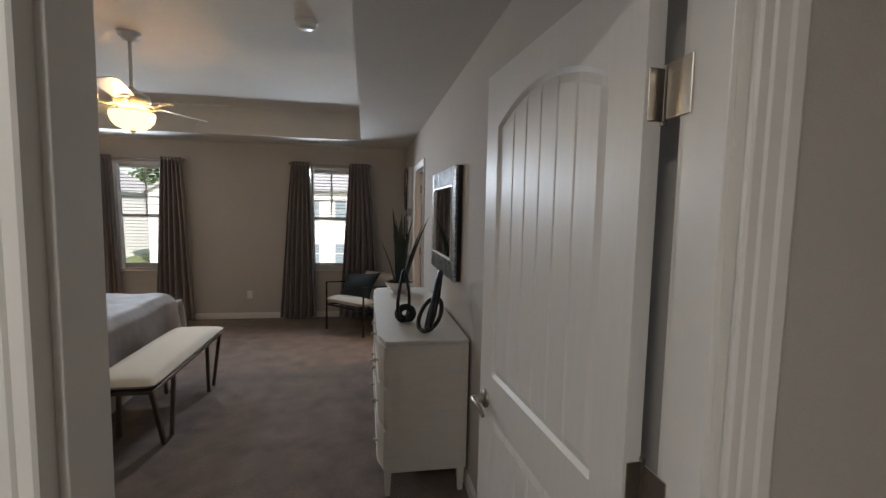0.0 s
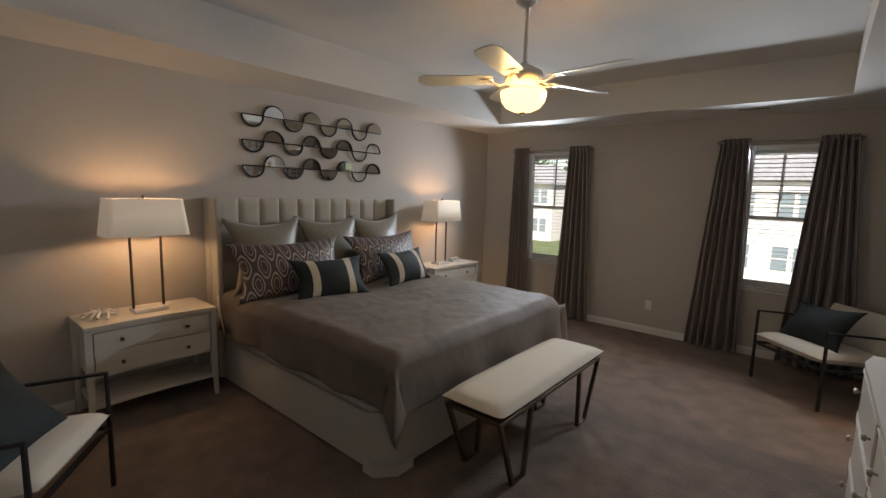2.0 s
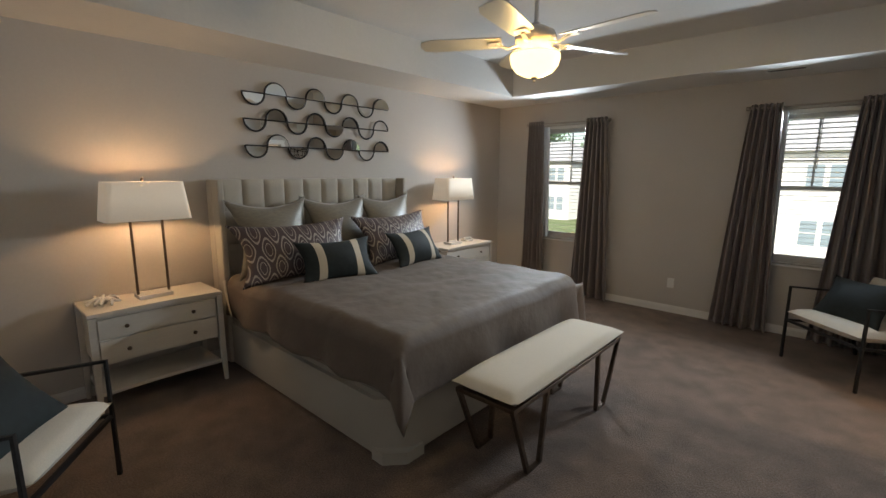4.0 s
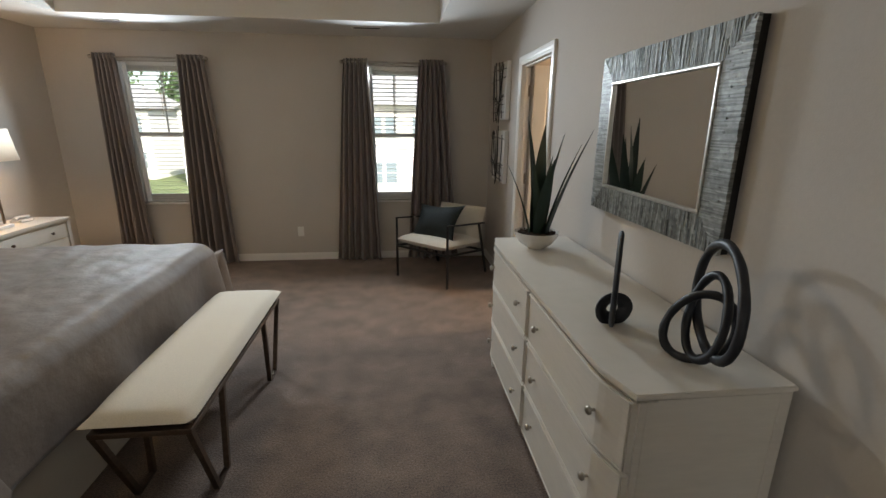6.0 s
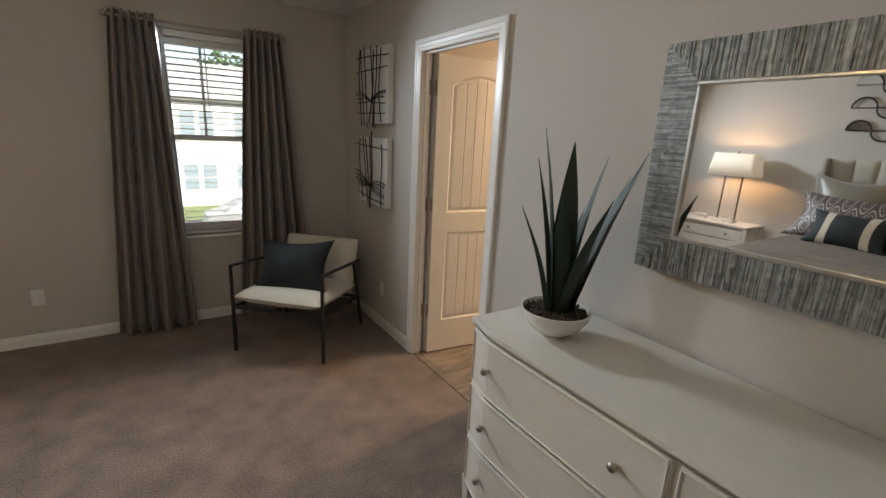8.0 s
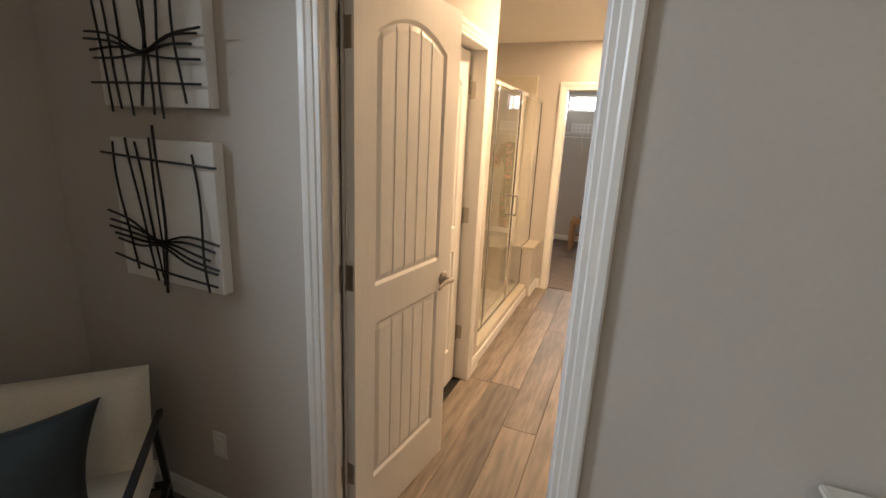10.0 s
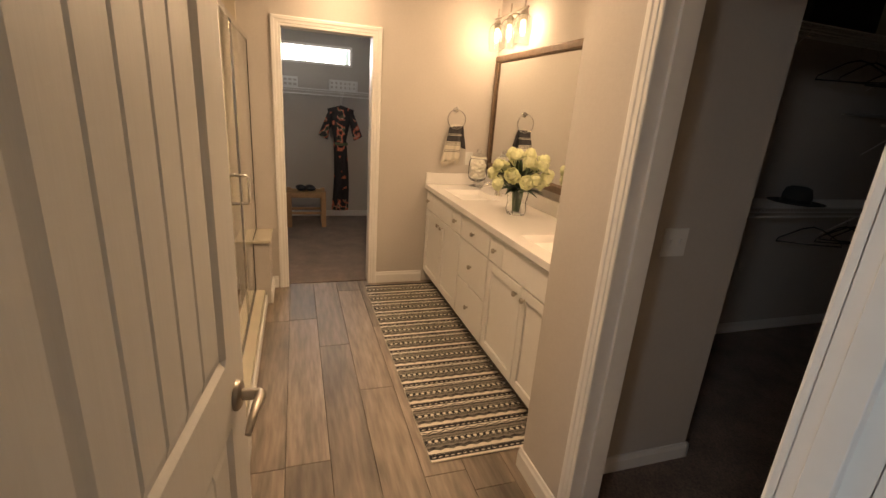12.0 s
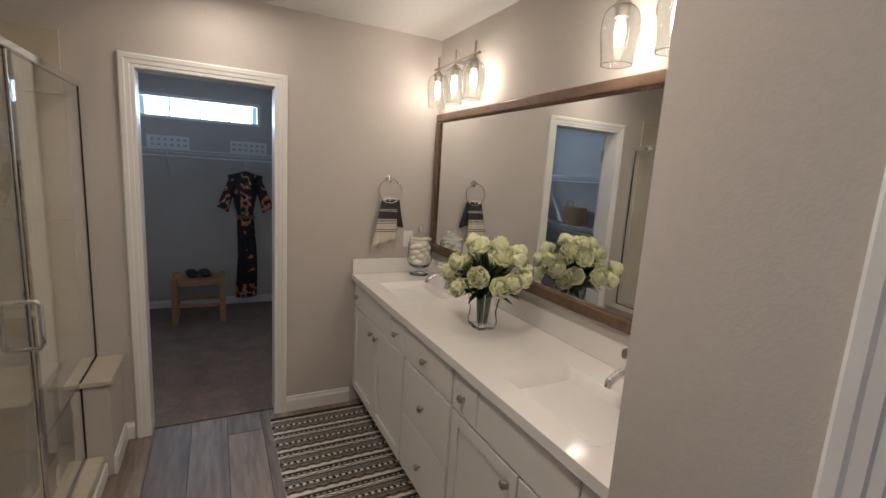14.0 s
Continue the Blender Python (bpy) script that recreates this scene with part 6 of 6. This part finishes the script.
part("cover_plate", boxes((-0.005, 0, -0.035, 0.035, -0.057, 0.057), bevel=0.002), PLASTIC, oo)

box_t = thing("storage_box", "black fabric storage box on the upper wire shelf of the closet", "box", (4.35, 4.60, 2.137))
part("body", boxes((-0.13, 0.13, -0.29, 0.29, 0.0, 0.20), bevel=0.006), material("black fabric", (0.012, 0.012, 0.013), 0.9, grain=0.2, scale=120), box_t)
part("lid", boxes((-0.134, 0.134, -0.294, 0.294, 0.2005, 0.225), bevel=0.005), MATS["black fabric"], box_t)
wire_shelf("wire_shelf", "x", 4.5, -1, 3.25, 3.95, 1.69, 0.30)

# ---- far wardrobe ----
w = thing("wardrobe_window", "long high transom window with four bright panes", "window", (8.45, 7.525, 1.96), kind="structure")
part("window_frame", boxes((0.02, 0.10, -0.575, 0.575, 0, 0.03), (0.02, 0.10, -0.575, 0.575, 0.21, 0.24), (0.02, 0.10, -0.575, -0.545, 0.03, 0.21), (0.02, 0.10, 0.545, 0.575, 0.03, 0.21),
                           *[(0.06, 0.08, y - 0.007, y + 0.007, 0.03, 0.21) for y in (-0.272, 0, 0.272)]), TRIM, w)
part("pane", boxes((0.068, 0.072, -0.545, 0.545, 0.03, 0.21)), GLASS, w).visible_shadow = False


def basket(y):
    b = thing("wire_basket", "white lattice basket standing on the wardrobe shelf", "basket", (8.30, y, 1.668), group="white baskets")
    for side in range(4):
        bm = bmesh.new()
        L = 0.165 if side % 2 == 0 else 0.09
        M = 0.09 if side % 2 == 0 else 0.165
        n = 6 if side % 2 == 0 else 3
        for z in (0, 0.05, 0.10):
            box(bm, -L, L, -0.003, 0.003, z, z + 0.018)
        for i in range(n + 1):
            x = -L + 2 * L * i / n
            box(bm, x - 0.008, x + 0.008, -0.002, 0.002, 0, 0.118)
        p = part("lattice_side", bm, WIRE, b)
        p.matrix_basis = pose(0, 0, 0, 0, 0, 90 * (side + 1)) @ pose(0, M, 0)


basket(7.80)
basket(7.08)


def stool():
    s = thing("wooden_stool", "honey oak stool with woven rush seat against the wardrobe wall", "stool", (7.98, 7.56, 0))
    for sx in (-0.13, 0.13):
        for sy in (-0.205, 0.205):
            part("leg", boxes((sx - 0.027, sx + 0.027, sy - 0.027, sy + 0.027, 0.001, 0.455), bevel=0.004), OAK, s)
    for sy in (-0.205, 0.205):
        part("rail", boxes((-0.102, 0.102, sy - 0.01, sy + 0.01, 0.14, 0.165), bevel=0.003), OAK, s)
    for sx in (-0.13, 0.13):
        part("rail", boxes((sx - 0.01, sx + 0.01, -0.177, 0.177, 0.165, 0.197), bevel=0.003), OAK, s)
    for sx in (-0.13, 0.13):
        part("seat_rail", boxes((sx - 0.014, sx + 0.014, -0.177, 0.177, 0.375, 0.424), bevel=0.004), OAK, s)
    bm = bmesh.new()
    for k in range(26):
        y = -0.192 + 0.01536 * k
        tube(bm, [(-0.135, y, 0.43), (0, y, 0.425), (0.135, y, 0.43)], 0.0072, 6)
    for k in range(18):
        x = -0.118 + 0.0138 * k
        tube(bm, [(x, -0.21, 0.436), (x, 0, 0.434), (x, 0.21, 0.436)], 0.006, 6)
    tagged(part("rush_seat", bm, material("rush cord", (0.42, 0.27, 0.13), 0.8, grain=0.2, scale=60), s, "woven rush seat"), kind="stuff")
    for y in (7.51, 7.62):
        bm = cushion(0.16, 0.10, 0.075, puff=0.4, nu=12, nv=12)
        bmesh.ops.translate(bm, verts=bm.verts, vec=(0, 0, 0.04))
        o = part("slipper", bm, BLACKR, None, smooth=True)
        o.matrix_basis = pose(7.94, y, 0.443, 0, 0, 12)
        tagged(o, "black fluffy slipper resting on the stool", "slipper", "black slippers")


stool()


def robe():
    m = [material("black silk", (0.014, 0.012, 0.015), 0.45, grain=0.2), material("coral print silk", (0.62, 0.16, 0.09), 0.5, grain=0.35, scale=50),
         material("pale pink print silk", (0.62, 0.36, 0.28), 0.5, grain=0.3, scale=50), material("olive print silk", (0.10, 0.12, 0.06), 0.5, grain=0.3)]
    r = thing("silk_robe", "black silk robe with coral floral pattern hanging in the wardrobe", "robe", (8.16, 7.12, 0.03))

    def add(name, f, nu, nv):
        bm = bmesh.new()
        sheet(bm, f, nu, nv)
        p = part(name, bm, m, r, smooth=True)
        p.data.set_sharp_from_angle(angle=radians(180))
        for f in p.data.polygons:
            c = f.center
            lot = 0.28 if (abs(c.y) < 0.05 and c.z > 0.90) or c.z < 0.26 or (abs(c.y) > 0.15 and c.z < 1.3) else -0.30
            k = noise.noise((c.x * 8, c.y * 17, c.z * 15)) + lot
            f.material_index = 0 if k < 0.22 else (1 if k < 0.42 else (2 if k < 0.5 else (3 if k < 0.62 else 0)))
        p.modifiers.new("thick", "SOLIDIFY").thickness = 0.012

    def body(u, v):
        z = 1.44 - 1.32 * v
        w = 0.15 + 0.02 * v
        w = 0.165 - 0.28 * v if v < 0.30 else 0.080 + 0.035 * (v - 0.3)
        w = max(w, 0.08)
        return (-0.03 * math.cos((u - 0.5) * 3) + 0.01 * math.sin(u * 22) * v, (u - 0.5) * 2 * w + 0.01 * math.sin(7 * v), z + (0.02 * (1 - abs(2 * u - 1)) if v < 0.02 else 0) - 0.03 * abs(2 * u - 1) * (v < 0.05))
    add("body", body, 34, 90)
    for s in (-1, 1):
        def sleeve(u, v, s=s):
            a = u
            x0, z0 = 0.085 + 0.115 * v, 1.40 - 0.34 * v
            w = 0.075 + 0.045 * v
            return (-0.02 * math.sin(3.1 * u), s * (x0 + (u - 0.5) * w * 0.9 + 0.02), z0 + (u - 0.5) * -s * 0 - (0.5 - u) * w * 0.5)
        add("sleeve", sleeve, 14, 26)
    part("belt", tube(bmesh.new(), [(-0.04, -0.08, 0.99), (-0.06, 0, 0.985), (-0.04, 0.08, 0.99)], 0.018, 8), m[3], r)
    part("hanger_hook", tube(bmesh.new(), [(0, 0, 1.44), (0, 0, 1.58), (0.012, 0, 1.60), (0.0, 0, 1.612), (-0.012, 0, 1.603)], 0.003, 6), WIRE, r)


robe()

bk = thing("woven_basket", "round woven seagrass tote basket on the wardrobe shelf", "basket", (7.35, 8.74, 1.055))
bm = bmesh.new()
for k in range(14):
    z = 0.008 + k * 0.016
    rr = 0.13 + 0.015 * math.sin(k / 13 * 3)
    tube(bm, [(rr * 1.15 * math.cos(t), rr * 0.8 * math.sin(t), z) for t in np.linspace(0, 2 * math.pi, 25)[:-1]], 0.0088, 6, closed=True)
part("body", bm, MATS["rush cord"], bk)
part("handle", tube(bmesh.new(), [(-0.06, -0.09, 0.22), (-0.05, -0.09, 0.30), (0.05, -0.09, 0.30), (0.06, -0.09, 0.22)], 0.007, 8), MATS["rush cord"], bk)


def coral(place, s=1.0, seed=1, label="white coral ornament on the nightstand"):
    rnd = random.Random(seed)
    bm = bmesh.new()
    for k in range(9):
        a = 6.28 * k / 9 + rnd.uniform(-0.3, 0.3)
        pts = [(0, 0, 0.018)]
        for i in range(1, 5):
            pts.append((0.028 * i * math.cos(a + rnd.uniform(-0.3, 0.3)), 0.024 * i * math.sin(a + rnd.uniform(-0.3, 0.3)), max(0.012, 0.02 + 0.02 * math.sin(i * 0.9) + rnd.uniform(-0.006, 0.012))))
        tube(bm, pts, [0.016, 0.013, 0.012, 0.010, 0.008], 7)
    bmesh.ops.scale(bm, vec=(s, s, s), verts=bm.verts)
    o = part("coral", bm, CERAMIC, None, smooth=True)
    o.matrix_basis = pose(*place)
    tagged(o, label, "ornament")


coral((-2.03, 4.42, 0.690), 1.0)
ph = thing("telephone", "small white desk ornament beside the lamp", "ornament", (-2.05, 8.25, 0.692))
part("base", boxes((-0.05, 0.05, -0.07, 0.07, 0, 0.022), bevel=0.006, seg=2), CERAMIC, ph)
part("handset", tube(bmesh.new(), [(0, -0.075, 0.032), (0, -0.04, 0.042), (0, 0.04, 0.042), (0, 0.075, 0.032)], [0.018, 0.012, 0.012, 0.018], 10), CERAMIC, ph, smooth=True)

# ---- outdoors ----
GZ = -3.0
bm = bmesh.new()
sheet(bm, lambda u, v: (-600 + 1200 * u, 9.5 + 900 * v, GZ), 4, 4)
tagged(part("ground", bm, GRASS), kind="structure")
tagged(part("road", boxes((-60, 60, 22, 29, GZ, GZ + 0.02)), ASPHALT), kind="structure")
tagged(part("pavement", boxes((-60, 60, 20.2, 21.4, GZ, GZ + 0.04), (-12, -4, 29, 36, GZ, GZ + 0.03)), material("concrete", (0.42, 0.40, 0.37), 0.9, grain=0.1, scale=10)), kind="structure")


def house(x, y, w, d, h, gable):
    hs = thing("house", "pale two-storey house across the road with grey shingle roof", "house", (x, y, GZ), group="neighbouring houses")
    part("wall", boxes((-w / 2, w / 2, 0, d, 0, h)), SIDING, hs)
    bm = bmesh.new()
    for k in range(int(h / 0.18)):
        box(bm, -w / 2, w / 2, -0.02, -0.001, k * 0.18 + 0.01, k * 0.18 + 0.16)
    tagged(part("siding_boards", bm, SIDING, hs), kind="stuff")
    rf = bmesh.new()
    if gable:
        pts = [(-w / 2 - 0.3, h), (0, h + w * 0.32), (w / 2 + 0.3, h), (w / 2 + 0.3, h - 0.2), (0, h + w * 0.32 - 0.2), (-w / 2 - 0.3, h - 0.2)]
        A = [rf.verts.new((a, -0.4, b)) for a, b in pts]
        B = [rf.verts.new((a, d + 0.4, b)) for a, b in pts]
        for i in range(6):
            rf.faces.new((A[i], A[(i + 1) % 6], B[(i + 1) % 6], B[i]))
        rf.faces.new((A[0], A[1], A[4], A[5]))
        rf.faces.new((A[1], A[2], A[3], A[4]))
        gb = bmesh.new()
        q = [gb.verts.new(p) for p in ((-w / 2, -0.01, h), (w / 2, -0.01, h), (0, -0.01, h + w * 0.31))]
        gb.faces.new(q)
        part("gable", gb, SIDING, hs)
    else:
        q = [rf.verts.new(p) for p in ((-w / 2 - 0.4, -0.4, h), (w / 2 + 0.4, -0.4, h), (w / 2 + 0.4, d + 0.4, h), (-w / 2 - 0.4, d + 0.4, h), (-w / 2 + 2.4, d / 2, h + 2.2), (w / 2 - 2.4, d / 2, h + 2.2))]
        for f in ((0, 1, 5, 4), (1, 2, 5), (2, 3, 4, 5), (3, 0, 4), (3, 2, 1, 0)):
            rf.faces.new([q[i] for i in f])
    part("roof", rf, ROOFM, hs)
    PN = material("dark window pane", (0.24, 0.30, 0.34), 0.1, grain=0.05)
    for fz in (0.9, 3.7):
        if fz + 1.5 > h:
            continue
        n = max(2, int(w / 2.6))
        for i in range(n):
            cx = -w / 2 + w * (i + 0.5) / n
            for o in (-0.45, 0.45):
                wd = part("window", boxes((cx + o - 0.42, cx + o + 0.42, -0.06, -0.021, fz, fz + 1.4), bevel=0.01), TRIM, hs)
                for zz in (0.06, 0.73):
                    part("pane", boxes((cx + o - 0.34, cx + o + 0.34, -0.07, -0.061, fz + zz, fz + zz + 0.60)), PN, wd)


house(3.2, 33, 13, 9, 5.7, False)
house(-9.5, 40, 10, 9, 5.6, True)
house(-24, 44, 11, 9, 5.6, False)
house(19, 37, 11, 9, 5.6, True)


def tree(x, y, h, seed):
    rnd = random.Random(seed)
    t = thing("tree", "leafy green tree behind the houses", "tree", (x, y, GZ), group="trees")
    bm = tube(bmesh.new(), [(0, 0, 0), (0.1, 0, h * 0.35), (0.05, 0.1, h * 0.7)], [0.28, 0.2, 0.08], 8)
    for k in range(5):
        a = rnd.uniform(0, 6.28)
        tube(bm, [(0.08, 0, h * (0.35 + 0.06 * k)), (1.4 * math.cos(a), 1.4 * math.sin(a), h * (0.5 + 0.07 * k))], [0.1, 0.03], 6)
    part("trunk", bm, BARK, t)
    c = bmesh.new()
    vs, fs = [], []
    for _ in range(1500):
        a, e = rnd.uniform(0, 6.28), math.asin(rnd.uniform(-0.7, 1))
        r = h * 0.30 * rnd.uniform(0.45, 1.0) * (0.8 + 0.4 * noise.noise((math.cos(a) * 1.5, math.sin(a) * 1.5, e * 2 + seed)))
        p = Vector((r * math.cos(e) * math.cos(a), r * math.cos(e) * math.sin(a), h * 0.66 + r * 1.15 * math.sin(e)))
        u = Vector((rnd.uniform(-1, 1), rnd.uniform(-1, 1), rnd.uniform(-1, 1))).normalized() * 0.22
        w_ = u.cross(Vector((rnd.uniform(-1, 1), rnd.uniform(-1, 1), 0.3))).normalized() * 0.16
        n0 = len(vs)
        vs += [p - u, p + w_, p + u, p - w_]
        fs.append((n0, n0 + 1, n0 + 2, n0 + 3))
    c.free()
    me = bpy.data.meshes.new("crown")
    me.from_pydata([tuple(v) for v in vs], [], fs)
    me.materials.append(TREE)
    new("crown", me).parent = t


for i, (x, y, h) in enumerate(((-2, 50, 13), (-6, 54, 12), (-15, 52, 14), (-20, 56, 12), (-30, 58, 15), (-36, 54, 13), (8, 56, 12), (27, 54, 14))):
    tree(x, y, h, i)


def car(x, y, rz, mat, label):
    c = thing("car", label, "car", (x, y, GZ + 0.02), rz, group="parked cars")
    prof = [(-2.2, 0.35), (-2.25, 0.7), (-2.0, 0.92), (-1.2, 0.98), (-0.6, 1.42), (0.9, 1.44), (1.6, 1.02), (2.15, 0.88), (2.25, 0.5), (2.2, 0.32)]
    bm = bmesh.new()
    A = [bm.verts.new((a, -0.85 + (0.14 if b > 1.1 else 0), b)) for a, b in prof]
    B = [bm.verts.new((a, 0.85 - (0.14 if b > 1.1 else 0), b)) for a, b in prof]
    for i in range(len(prof)):
        j = (i + 1) % len(prof)
        bm.faces.new((A[i], A[j], B[j], B[i]))
    bm.faces.new(A[::-1])
    bm.faces.new(B)
    part("body", bm, mat, c)
    for s in (-1, 1):
        gl = bmesh.new()
        yy = s * 0.80
        q = [gl.verts.new((a, yy, b)) for a, b in ((-1.0, 1.02), (-0.5, 1.36), (0.8, 1.38), (1.35, 1.02))]
        gl.faces.new(q)
        part("side_window", gl, MATS["dark window pane"], c)
        for xx in (-1.4, 1.4):
            wl = part("wheel", lathe(bmesh.new(), [(0, -0.1), (0.2, -0.1), (0.32, -0.09), (0.32, 0.09), (0.2, 0.1), (0, 0.1)], 18, m=Matrix.Translation((xx, s * 0.78, 0.31)) @ Matrix.Rotation(radians(90), 4, "X")), BLACKM, c)


car(-6.5, 26.2, 3, CARP, "dark blue sedan parked on the road outside")
car(4.8, 25.5, 180, material("silver car paint", (0.4, 0.42, 0.44), 0.3, 0.5, grain=0.03), "silver sedan parked on the road outside")


def fence(x0, x1, y):
    f = thing("fence", "dark post and rail fence at the lawn's edge", "fence", (x0, y, GZ))
    n = int((x1 - x0) / 2)
    for i in range(n + 1):
        part("post", boxes((i * 2 - 0.05, i * 2 + 0.05, -0.05, 0.05, 0, 1.2)), BARK, f)
    for z in (0.35, 0.7, 1.05):
        part("rail", boxes((0, n * 2, 0.051, 0.075, z, z + 0.08)), BARK, f)


fence(-16, 0, 18.5)

# ---- vinyl planks, laid along the bath ----
rnd = random.Random(21)
PW, PL = 0.1905, 1.42
JOINT = {3: 5.25, 2: 4.84, 1: 4.32, 0: 3.64}
cache = {}
pieces = thing("plank_floor", "", "", (0, 0, 0))
tagged(pieces, "grey-brown oak vinyl plank floor", "floor", kind="structure")
for row in range(-6, 5):
    y = 6.98 + PW * row
    x = JOINT.get(row, 2.4 + rnd.uniform(0, PL))
    while x > 2.36:
        x -= PL
    while x < 5.96:
        a, b, c, d = max(x, 2.36), min(x + PL, 5.955), max(y, 6.045), min(y + PW, 8.02)
        if b - a > 0.02 and d - c > 0.01:
            key = (round(b - a, 3), round(d - c, 3))
            if key not in cache:
                p = bmesh.new()
                box(p, 0, b - a - 0.0016, 0, d - c - 0.0018, -0.012, 0.0, 0.0014)
                me = bpy.data.meshes.new("plank")
                p.to_mesh(me)
                p.free()
                me.materials.append(PLANK)
                cache[key] = me
            o = new("plank", cache[key])
            o.parent = pieces
            o.location = (a, c, 0.0)
        x += PL
